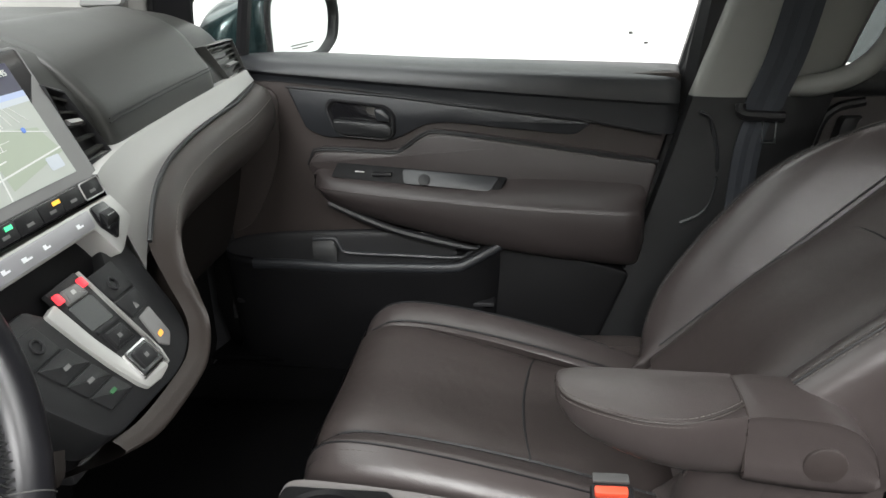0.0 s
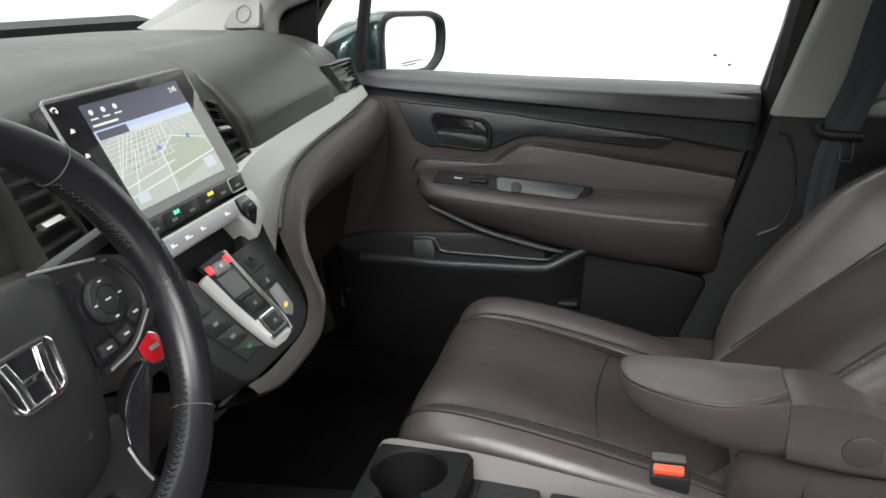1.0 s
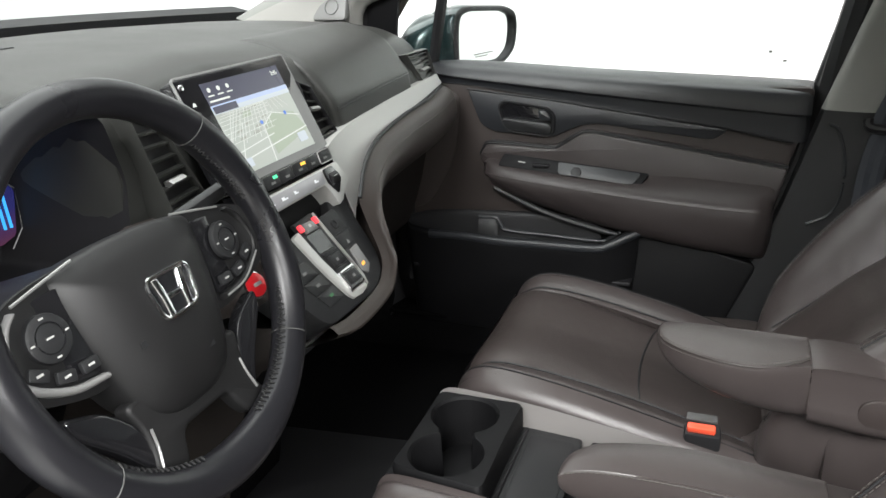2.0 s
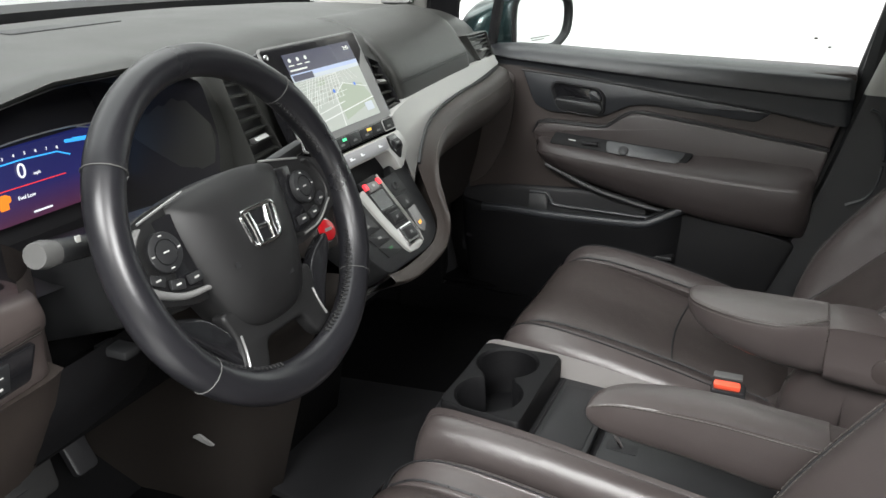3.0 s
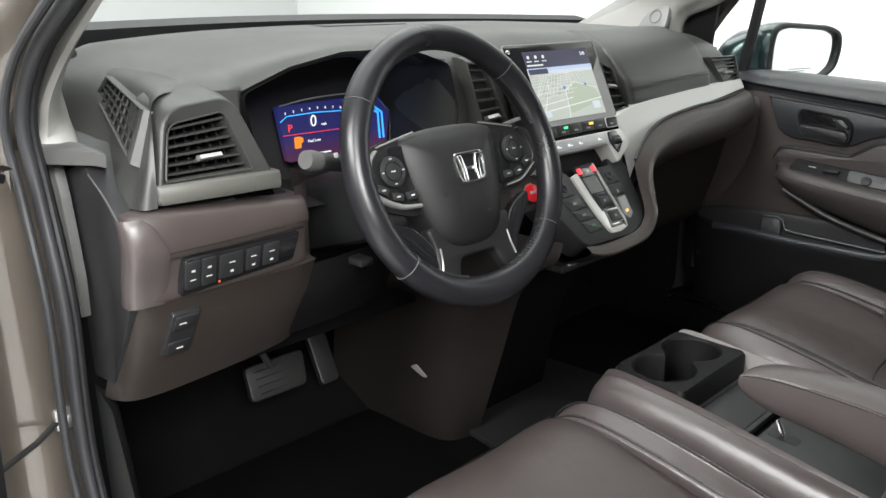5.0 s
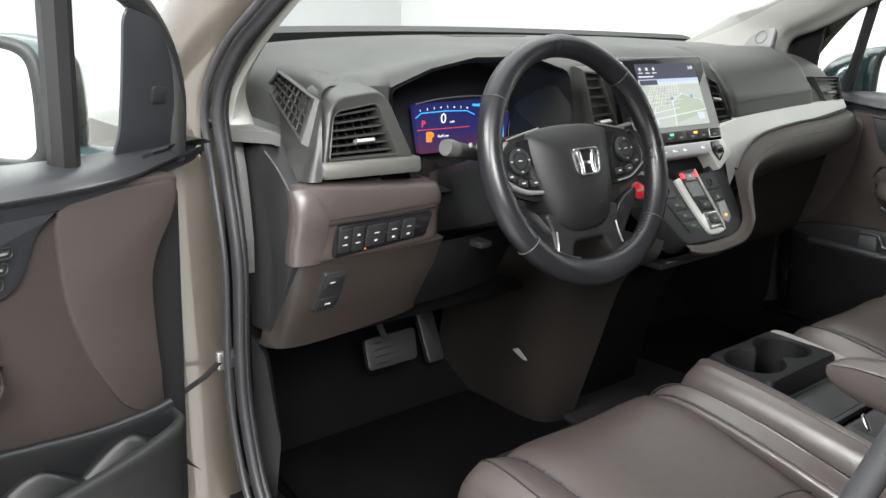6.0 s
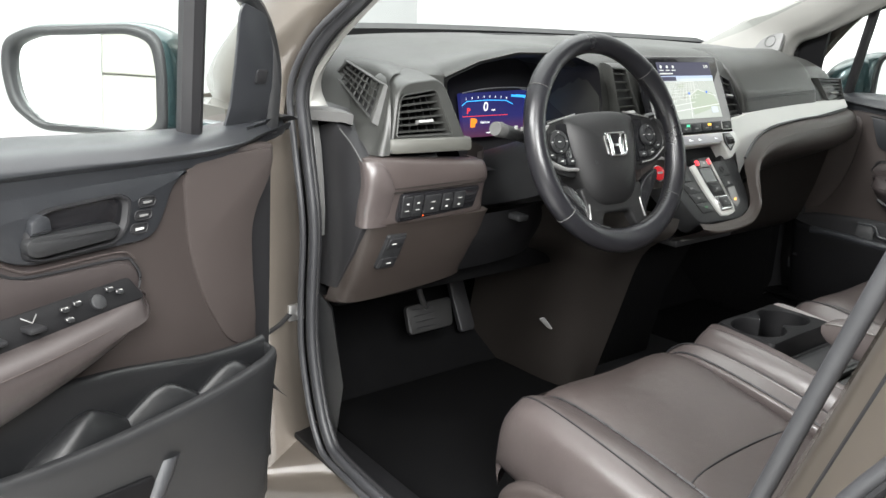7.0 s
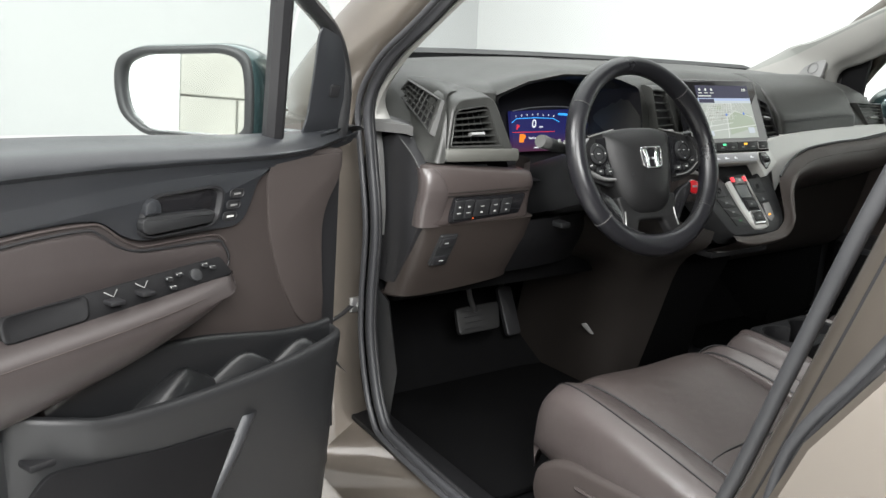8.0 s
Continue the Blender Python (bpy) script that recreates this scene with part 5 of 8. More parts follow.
    tile("tile_lamp", [(0.0615, -0.0365), (0.0705, -0.0350), (0.0705, -0.0300), (0.0615, -0.0315)], glow("tile_orange", (1, 0.45, 0.06), 1.2), 0.0032, 0.001, 0, owner=lt)
    tile("round_key_panel", [(-0.094, 0.0195), (-0.050, 0.0195), (-0.056, 0.050), (-0.102, 0.050)], M_DARK, 0.0022)
    part("round_key", tube([q @ V(-0.070 + 0.0062 * math.cos(a), 0.034 + 0.0062 * math.sin(a), 0.0030) for a in np.linspace(0, 6.283, 21)[:-1]], 0.0016, 6, True), M_RUBBER, deck)
    for k, (y1, y0) in enumerate(((0.0175, -0.0070), (-0.0085, -0.0285), (-0.0300, -0.0510))):
        def xl(y):
            return -0.0885 + (0.018 - y) * 0.46

        def xr(y):
            return -0.0450 + (0.018 - y) * 0.40
        tile("side_key", [(xl(y0), y0), (xr(y0), y0), (xr(y1), y1), (xl(y1), y1)], M_DARK, 0.0022, 0.006, 0.0012)
        u, v = ((-0.061, 0.004), (-0.051, -0.0185), (-0.0395, -0.0395))[k]
        part("key_mark", plate([(u - 0.0045, v - 0.002), (u + 0.0045, v - 0.002), (u + 0.0045, v + 0.002), (u - 0.0045, v + 0.002)], 0.0005, q @ Matrix.Translation((0, 0, 0.0027))), M_MOSS if k == 2 else M_GREY, deck)
    part("usb_tray", box((0.07, 0.56, 0.815), (0.20, 0.12, 0.016), 0.005), M_RUBBER, dash)
    part("tray_lip", box((0.06, 0.497, 0.824), (0.16, 0.006, 0.006), 0.002), M_GREY, dash)
    part("defroster_cover", plate(rounded([(-0.10, -0.035), (0.10, -0.035), (0.085, 0.035), (-0.085, 0.035)], 0.01, 3), 0.002, axes((-0.12, 0.93, 1.2262), (1, 0, 0), (0, 1, 0.0)), 0.001), M_DARK, dash)


centre_stack()


# ---- steering wheel ----
def steering_wheel():
    C = V(-0.358, 0.4225, 1.0595)
    st = thing("steering_wheel", C, "black leather steering wheel with chrome badge", "steering wheel")
    F = axes(C, (1, 0, 0), (0, 0.366, 1.0))
    R, r, N = 0.1705, 0.0169, 120
    nrm = F.to_3x3() @ V(0, 0, 1)
    rings = []
    for k in range(N):
        a = 2 * math.pi * k / N
        # thumb swells at ten to two and the leather collar at the bottom
        grip = sum(max(0, math.cos(a - q)) ** 24 for q in (0.62, 2.52, -0.30, 3.44))
        base = max(0, math.cos(a + math.pi / 2)) ** 6
        rr = r * (1 + 0.09 * min(1, grip))
        u = V(math.cos(a), math.sin(a), 0)
        ring = []
        for j in range(16):
            b = 2 * math.pi * j / 16
            inward = rr * math.cos(b) * (1 + (0.45 * base if math.cos(b) < 0 else 0))
            ring.append(F @ (u * (R + inward) + V(0, 0, rr * 1.04 * math.sin(b) * (1 - 0.10 * base))))
        rings.append(ring)
    part("rim", skin(rings + [rings[0]], True, False), M_WHEEL, st, "worn black leather rim", angle=80)
    # seams round the rim
    for a in (2.58, 0.80, -2.44, -0.66):
        k = round(a % (2 * math.pi) / (2 * math.pi) * N) % N
        mid = sum(rings[k], V(0, 0, 0)) / 16
        part("rim_seam", tube([mid + (p - mid) * 1.035 for p in rings[k]], 0.0006, 5, True), M_FOOT, st)
    # cross-stitched lacing on the inner side of the grips
    for a0, a1 in ((0.26, 0.78), (-1.30, -0.36), (2.36, 2.88), (3.50, 4.44)):
        bm = bmesh.new()
        n = int((a1 - a0) * R / 0.0062)
        for k in range(n):
            a = a0 + (a1 - a0) * k / n
            ri = R - r * 1.0 - r * 0.45 * max(0, math.cos(a + math.pi / 2)) ** 6
            for da, z0, z1 in ((0.030, 0.0075, -0.001), (-0.012, 0.008, 0.001)):
                tube([F @ V((ri + 0.0022) * math.cos(a), (ri + 0.0022) * math.sin(a), z0), F @ V((ri - 0.0008) * math.cos(a + da * 0.5), (ri - 0.0008) * math.sin(a + da * 0.5), (z0 + z1) / 2), F @ V(ri * math.cos(a + da), ri * math.sin(a + da), z1)], 0.00115, 5, bm=bm)
        part("lacing", bm, M_HUB, st)["kind"] = "stuff"
    # hub cover: a shield with a soft crown and a facet on each flank
    o = [(-0.089, 0.040), (-0.078, 0.050), (-0.040, 0.0555), (0.0, 0.057), (0.040, 0.0555), (0.078, 0.050), (0.086, 0.040), (0.084, 0.0), (0.074, -0.045), (0.056, -0.086), (0.030, -0.103), (0.0, -0.106), (-0.032, -0.103), (-0.058, -0.086), (-0.076, -0.045), (-0.087, 0.0)]
    edge = spline([(*q, 0) for q in o], 3, True)
    rings = []
    for k, z in ((0.93, -0.055), (1.0, -0.036), (1.0, -0.020), (0.985, -0.013), (0.95, -0.0085), (0.88, -0.004), (0.72, 0.0025), (0.50, 0.0070), (0.30, 0.0085), (0.12, 0.0090)):
        rings.append([F @ V(p.x * k, (p.y + 0.014) * k - 0.014, z - 0.006 * max(0, (abs(p.x * k) - 0.040) / 0.05) * (1 if k > 0.5 else 0)) for p in edge])
    hub = part("hub", skin(rings), M_HUB, st, "black vinyl hub cover", angle=60)
    for x0, y0, w in ((0.022, -0.064, 0.010), (-0.046, -0.032, 0.007)):
        part("hub_mark", plate(rounded([(-w / 2, -0.003), (w / 2, -0.003), (w / 2, 0.003), (-w / 2, 0.003)], 0.001, 2), 0.0006, F @ Matrix.Translation((x0, y0, 0.0052))), M_DARK, hub)
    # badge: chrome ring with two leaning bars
    b = F @ Matrix.Translation((0.003, -0.006, 0.0085))
    ringo = rounded([(-0.0275, 0.0195), (0.0275, 0.0195), (0.0225, -0.0185), (-0.0225, -0.0185)], 0.010, 5)
    part("badge_ring", tube([b @ V(p[0], p[1], 0.002) for p in ringo], 0.0021, 8, True, up=nrm), M_CHROME, hub, "chrome badge")
    part("badge_ground", plate(ringo, 0.004, b @ Matrix.Translation((0, 0, 0.001))), M_GLOSS, hub)
    for s in (-1, 1):
        part("badge_bar", plate(rounded([(s * 0.0205, 0.0180), (s * 0.0125, 0.0180), (s * 0.0085, 0.0), (s * 0.0085, -0.0170), (s * 0.0160, -0.0170), (s * 0.0165, 0.0)], 0.0012, 2), 0.004, b @ Matrix.Translation((0, 0, 0.0035)), 0.0016, 3), M_CHROME, hub)
    part("badge_bar", plate(rounded([(-0.0095, -0.0036), (0.0095, -0.0036), (0.0095, 0.0018), (-0.0095, 0.0018)], 0.001, 2), 0.004, b @ Matrix.Translation((0, 0, 0.0028)), 0.0012), M_CHROME, hub)
    # side spokes: a dark housing that runs into the rim, a switch panel and a silver edge
    for s in (-1, 1):
        house = [[F @ V(s * x, y, z) for y, z in ((y1 - 0.004, zf - 0.010), (y1, zf - 0.004), (y1 - 0.008, zf), (y0 + 0.008, zf), (y0, zf - 0.004), (y0 + 0.004, zf - 0.014), ((y0 + y1) / 2, zf - 0.030))]
                 for x, y1, y0, zf in ((0.060, 0.050, -0.048, -0.020), (0.088, 0.049, -0.048, -0.016), (0.115, 0.046, -0.042, -0.013), (0.138, 0.040, -0.034, -0.010), (0.152, 0.034, -0.026, -0.005), (0.166, 0.030, -0.022, -0.003))]
        arm = part("side_spoke", body(house, 3, 2), M_HUB, st, "dark leather-edged spoke with switches", angle=60)
        pan = [(0.080, 0.040), (0.118, 0.038), (0.138, 0.026), (0.1475, 0.006), (0.143, -0.014), (0.112, -0.031), (0.078, -0.036)]
        pan = [(s * a, c) for a, c in pan]
        panel = part("switch_panel", plate(rounded(pan, 0.006, 3), 0.010, F @ Matrix.Translation((0, 0, -0.0085)) @ Matrix.Rotation(s * 0.05, 4, "Y"), 0.0015), M_GLOSS, arm, "gloss black switch panel")
        lift = -0.0075
        part("spoke_trim", tube(spline([F @ V(s * x, y, lift - 0.004) for x, y in ((0.060, 0.0535), (0.095, 0.047), (0.125, 0.041))], 4), 0.0013, 6), M_TAB, arm)
        strip = [((0.128, 0.036), (0.131, 0.038)), ((0.139, 0.025), (0.1445, 0.027)), ((0.1470, 0.004), (0.1535, 0.004)), ((0.1425, -0.014), (0.148, -0.018)), ((0.112, -0.0315), (0.113, -0.0375)), ((0.080, -0.0365), (0.079, -0.0415))]
        part("spoke_trim", body([[F @ V(s * p[0], p[1], lift + 0.001), F @ V(s * (p[0] + q[0]) / 2, (p[1] + q[1]) / 2, lift + 0.003), F @ V(s * q[0], q[1], lift), F @ V(s * q[0], q[1], lift - 0.008), F @ V(s * p[0], p[1], lift - 0.008)] for p, q in strip], 4, 2), M_GREY if s < 0 else M_HUB, arm, "satin grey edge" if s < 0 else "", angle=50)
        if s > 0:
            part("spoke_line", tube(spline([F @ V((p[0] + q[0]) / 2, (p[1] + q[1]) / 2, lift + 0.003) for p, q in strip[3:]], 4), 0.0011, 6), M_TAB, arm)
        c = F @ Matrix.Translation((s * 0.112, 0.009, -0.0055)) @ Matrix.Rotation(s * 0.05, 4, "Y")
        pad = part("switch_pad", disc(c, 0.0195, 0.006, 28, 0.0022), M_DARK, panel, "round switch pad")
        part("pad_ring", tube([c @ V(0.0120 * math.cos(a), 0.0120 * math.sin(a), 0.0003) for a in np.linspace(0, 6.283, 25)[:-1]], 0.0007, 4, True), M_GLOSS, panel)
        for u, v, wd in ((0, 0.0155, 0.004), (0, -0.0155, 0.004), (0.0155, 0, 0.0035), (-0.0155, 0, 0.0035), (0, 0, 0.0065)):
            part("pad_mark", plate([(u - wd / 2, v - 0.0006), (u + wd / 2, v - 0.0006), (u + wd / 2, v + 0.0008), (u - wd / 2, v + 0.0008)], 0.0004, c @ Matrix.Translation((0, 0, 0.0005))), M_WHITE, panel)
        for u, v in ((0.090, -0.024), (0.113, -0.0225), (0.133, -0.0115)):
            part("small_key", plate(rounded([(-0.0085, -0.005), (0.0085, -0.005), (0.0085, 0.005), (-0.0085, 0.005)], 0.002, 2), 0.004, F @ Matrix.Translation((s * u, v, -0.0062)) @ Matrix.Rotation(s * 0.5 * (u - 0.09) / 0.043, 4, "Z"), 0.001), M_DARK, panel)
            part("key_mark", plate([(-0.003, -0.0008), (0.003, -0.0008), (0.003, 0.001), (-0.003, 0.001)], 0.0004, F @ Matrix.Translation((s * u, v, -0.0058))), M_WHITE, panel)
    # lower spoke: a yoke of two legs round an opening, under the hub
    yoke = [(-0.078, -0.070), (0.078, -0.070), (0.070, -0.098), (0.072, -0.122), (0.086, -0.146), (0.052, -0.152), (0.040, -0.134), (0.034, -0.117), (-0.030, -0.117), (-0.036, -0.134), (-0.044, -0.156), (-0.082, -0.146), (-0.072, -0.120), (-0.070, -0.098)]
    part("lower_spoke", plate(rounded(yoke, 0.010, 4), 0.016, F @ Matrix.Translation((0, 0, -0.012)), 0.005, 3), M_HUB, st, "dark satin lower spoke", angle=60)
    for s in (-1, 1):
        cov = [(0.128, -0.052), (0.112, -0.056), (0.092, -0.066), (0.074, -0.086), (0.066, -0.106), (0.067, -0.128), (0.072, -0.138), (0.080, -0.124), (0.094, -0.104), (0.112, -0.084), (0.126, -0.068)]
        part("spoke_cover", plate(spline([(s * a, c2, 0) for a, c2 in cov], 3, True), 0.014, F @ Matrix.Translation((0, 0, -0.014)), 0.004, 3), M_GLOSS, st, "gloss black spoke blade", angle=60)
        # Metal tube drawn where the spoke blade shows a glint.
        part("spoke_glint", tube(spline([F @ V(s * x, y, -0.0115) for x, y in ((0.064, -0.098), (0.0655, -0.114), (0.070, -0.132))], 4), 0.0014, 6), M_TAB, st)
    part("wheel_back", skin([[F @ V(p.x * k, p.y * k, z) for p in edge] for k, z in ((0.95, -0.036), (0.75, -0.07), (0.6, -0.10))]), M_DARK, st)
    # column shroud and stalks
    col = thing("steering_column", (-0.352, 0.60, 0.95), "dark plastic steering column shroud with stalks", "steering column")
    part("shroud", body([[V(-0.352 + x * w, y + 0.0, zc + z * h2) for x, z in ((-1, 0), (-0.8, 0.8), (0, 1), (0.8, 0.8), (1, 0), (0.8, -0.9), (0, -1), (-0.8, -0.9))] for y, zc, w, h2 in ((0.47, 1.03, 0.062, 0.052), (0.52, 1.012, 0.072, 0.060), (0.60, 0.985, 0.078, 0.062), (0.74, 0.94, 0.080, 0.060))], 3, 3), M_DARK, col)
    part("stalk", tube([V(-0.40, 0.535, 1.045), V(-0.45, 0.520, 1.058), V(-0.495, 0.509, 1.070), V(-0.530, 0.501, 1.078)], [0.008, 0.0095, 0.011, 0.0115], 12), M_DARK, col)
    part("stalk_end", tube([V(-0.530, 0.501, 1.078), V(-0.542, 0.4985, 1.081), V(-0.552, 0.496, 1.0835)], [0.0115, 0.0130, 0.0115], 14), M_FOOT, col, "grey stalk end")
    for k in range(2):
        p = V(-0.505 + 0.014 * k, 0.498, 1.0825 - 0.003 * k)
        part("stalk_mark", box(p, (0.005, 0.002, 0.006), 0), M_WHITE, col)
    part("stalk", body([[V(x, y + dy, z + dz) for dy, dz in ((0, 0.009), (-0.008, 0.006), (-0.008, -0.006), (0, -0.009), (0.006, 0))] for x, y, z in ((-0.30, 0.525, 1.050), (-0.24, 0.515, 1.066), (-0.18, 0.505, 1.080), (-0.155, 0.502, 1.085))], 2, 2), M_DARK, col)
    for k in range(3):
        part("stalk_mark", box((-0.205 + 0.014 * k, 0.4995, 1.0755 + 0.0035 * k), (0.008, 0.001, 0.0022), 0), M_WHITE, col)
    part("tilt_lever", box((-0.40, 0.60, 0.900), (0.026, 0.05, 0.012), 0.004), M_DARK, col)


steering_wheel()


# ---- seats ----
def seat(s, xc, lean, arm_x):
    """A leather front seat; s = 1 passenger's, -1 driver's; the armrest hangs on its inner side."""
    st = thing("front_seat", (xc, 0.1, 0.43), "brown leather front seat with an inner armrest lowered", "seat", "front seats")
    X = lambda x: xc + s * x  # noqa: E731
    # cushion centre: cross rings along y
    prof = ((-0.16, 0.655), (-0.08, 0.672), (0.05, 0.680), (0.18, 0.690), (0.28, 0.695), (0.335, 0.688), (0.362, 0.660), (0.368, 0.60), (0.350, 0.555))
    low = 0.56
    rings = []
    for y, z in prof:
        z -= (0.15 if s < 0 else 0.22) * max(0, 0.27 - y)
        d = 0.013
        rings.append([V(X(-0.160), y, z - d), V(X(-0.12), y, z), V(X(0), y, z - 0.004), V(X(0.12), y, z), V(X(0.160), y, z - d)])
    top = body(rings, 4, 4, False)
    part("cushion_centre", top, M_BROWN_DARK, st, "perforated dark brown cushion centre", angle=60)
    part("cushion_front", body([[V(X(x), y, z) for y, z in ((0.357, 0.672), (0.371, 0.63), (0.366, 0.58), (0.345, 0.545), (0.30, 0.53))] for x in (-0.163, 0, 0.163)], 3, 3, False), M_BROWN, st)
    part("cushion_core", box((xc, 0.09, 0.515), (0.46, 0.46, 0.08), 0.03), M_BROWN_DARK, st)
    for e in (-1, 1):
        rr = []
        for y, h2, w, fz in ((-0.18, 0.675, 0.245, 0.0), (-0.10, 0.695, 0.252, 0.0), (0.05, 0.708, 0.255, 0.0), (0.20, 0.710, 0.252, 0.0), (0.30, 0.703, 0.246, 0.0), (0.348, 0.682, 0.236, 0.01), (0.368, 0.635, 0.226, 0.02), (0.366, 0.58, 0.222, 0.03)):
            a = 0.157
            h2 -= 0.002 + ((0.16 if s < 0 else 0.20) if e < 0 else (0.13 if s < 0 else 0.23)) * max(0, 0.28 - y)
            if e < 0 and s < 0:
                w -= 0.022 + 0.03 * max(0, 0.3 - y)
            elif e < 0:
                w -= 0.012
            rr.append([V(X(e * a), y, h2 - 0.030 - fz), V(X(e * (a + 0.004)), y, h2 - 0.012), V(X(e * (a + 0.030)), y, h2 - 0.002), V(X(e * (w - 0.035)), y, h2), V(X(e * (w - 0.008)), y, h2 - 0.018), V(X(e * w), y, h2 - 0.055), V(X(e * (w - 0.004)), y, 0.585 - fz), V(X(e * (w - 0.04)), y, 0.55)])
        bol = part("cushion_bolster", body(rr, 4, 3, True), M_BROWN, st, "smooth brown leather bolster", angle=50)
        for off in (0.0, 0.007):
            pts = [r[3].lerp(r[4], 0.35 + off * 40) + V(0, 0, 0.0015) for r in rr[1:6]]
            stitches(spline(pts, 5), "stitching", bol, 0.005, 0.003)
        for k in (0.0, 0.55):
            part("bolster_seam", tube(spline([r[3].lerp(r[4], k) + V(0, 0, 0.0006) for r in rr[1:7]], 5), 0.0013, 5), M_RUBBER, bol)
        stitches(spline([r[1] + V(0, 0, 0.002) for r in rr[1:6]], 5), "seam", bol, 0.03, 0.001, 0.0020, M_RUBBER)
    def cushion_z(y):
        return float(np.interp(y, [p[0] for p in prof], [p[1] for p in prof])) - (0.15 if s < 0 else 0.22) * max(0, 0.27 - y)
    part("cross_seam", tube(spline([V(X(x), y, cushion_z(y) - dz) for x, dz in ((-0.156, 0.011), (-0.13, 0.002), (-0.08, 0.001), (0, 0.0035), (0.08, 0.001), (0.13, 0.002), (0.156, 0.011)) for y in (0.088 - 0.018 * (x / 0.156) ** 2,)], 5), 0.0019, 6), M_RUBBER, st)
    # base and side shield
    part("seat_base", box((xc, 0.06, 0.500), (0.40, 0.44, 0.10), 0.02), M_DARK, st)
    for e in (1,):
        o = [(-0.22, 0.50), (-0.24, 0.60), (-0.10, 0.625), (0.10, 0.620), (0.26, 0.600), (0.325, 0.560), (0.33, 0.50), (0.28, 0.465), (-0.18, 0.465)]
        fm = Matrix(((0, 0, e * s, X(e * 0.263)), (1, 0, 0, 0), (0, 1, 0, 0), (0, 0, 0, 1)))
        sh = part("side_shield", plate(rounded(o, 0.03, 4), 0.05, fm, 0.012, 3), M_BROWN_PLASTIC, st, "brown plastic side shield")
        for k in range(2):
            zz = 0.575 - 0.03 * k
            part("shield_rib", tube(spline([V(X(e * 0.2635), y, zz + dz) for y, dz in ((0.22, -0.004), (0.05, 0.004), (-0.12, 0.004))], 4), 0.004, 6), M_BROWN_PLASTIC, sh)
        part("seat_switch", box((X(e * 0.266), 0.16, 0.535), (0.012, 0.07, 0.012), 0.004), M_DARK, sh)
    for e in (-1, 1):
        part("seat_rail", box((X(e * 0.17), 0.08, 0.445), (0.04, 0.56, 0.04), 0.006), M_METAL, st)
    # backrest, leaning
    ca, sa = math.cos(radians(lean)), math.sin(radians(lean))
    o = V(xc, -0.147 if s > 0 else -0.125, 0.665)

    def B(x, v, d):
        """Across, up the back, and out of it towards the front."""
        return V(X(x), o.y - sa * v + ca * d, o.z + ca * v + sa * d)
    rings = []
    for v in (-0.04, 0.05, 0.16, 0.28, 0.40, 0.50, 0.57, 0.60):
        k = 0.0 if v < 0.5 else (v - 0.5) * 0.5
        bulge = 0.018 * math.exp(-((v - 0.14) / 0.12) ** 2)
        rings.append([B(-0.155, v, 0.002 - k), B(-0.11, v, 0.012 + bulge - k), B(0, v, 0.006 + bulge - k), B(0.11, v, 0.012 + bulge - k), B(0.155, v, 0.002 - k)])
    part("backrest_centre", body(rings, 4, 4, False), M_BROWN_DARK, st, "dark brown backrest centre", angle=60)
    core = [[B(x * w, v, d) for x, d in ((-1, -0.03), (-0.9, -0.01), (0.9, -0.01), (1, -0.03), (0.95, -0.10), (-0.95, -0.10))] for v, w in ((-0.06, 0.20), (0.1, 0.225), (0.35, 0.235), (0.52, 0.205), (0.60, 0.16), (0.615, 0.11))]
    part("backrest_core", body(core, 3, 2), M_BROWN, st)
    for e in (-1, 1):
        rr = []
        for v, w, d in ((-0.085, 0.200, -0.03), (-0.06, 0.218, 0.008), (-0.02, 0.236, 0.040), (0.05, 0.250, 0.062), (0.18, 0.258, 0.070), (0.30, 0.260, 0.064), (0.42, 0.248, 0.040), (0.52, 0.222, 0.012), (0.58, 0.190, -0.012), (0.605, 0.160, -0.03)):
            if s > 0 and e > 0:
                w += float(np.interp(v, (-0.05, 0.05, 0.16, 0.30, 0.42, 0.60), (0.0, 0.012, 0.012, -0.006, -0.016, -0.024)))
                d += float(np.interp(v, (-0.06, 0.0, 0.10, 0.18, 0.30, 0.42, 0.52, 0.60), (-0.01, -0.008, 0.004, 0.016, 0.032, 0.028, 0.012, 0.0)))
            a = min(0.152, w - 0.03)
            rr.append([B(e * a, v, -0.012), B(e * (a + 0.004), v, 0.008), B(e * (a + 0.04), v, d * 0.85), B(e * (w - 0.03), v, d), B(e * (w - 0.004), v, d * 0.7), B(e * w, v, -0.02), B(e * (w - 0.01), v, -0.09), B(e * a, v, -0.08)])
        bol = part("backrest_bolster", body(rr, 4, 3, True), M_BROWN, st, "smooth brown leather bolster", angle=50)
        out = B(0, 0, 0.0012) - B(0, 0, 0)
        for k in (1, 3):
            part("bolster_seam", tube(spline([r[k] + out * (1.5 if k == 1 else 0.2) for r in rr[2:-1]], 5), 0.0016, 5), M_RUBBER, bol)
            for off in (0.006, -0.006):
                stitches(spline([r[k] + out * (1.6 if k == 1 else 0.7) + V(s * e * off, 0, 0) for r in rr[2:-1]], 5), "stitching", bol, 0.005, 0.0025, 0.0007)
    part("back_seam", tube(spline([B(x, 0.33 - 0.05 * (x / 0.15) ** 2, dd) for x, dd in ((-0.150, 0.003), (-0.11, 0.0125), (-0.06, 0.0105), (0, 0.007), (0.06, 0.0105), (0.11, 0.0125), (0.150, 0.003))], 4), 0.0020, 5), M_RUBBER, st)
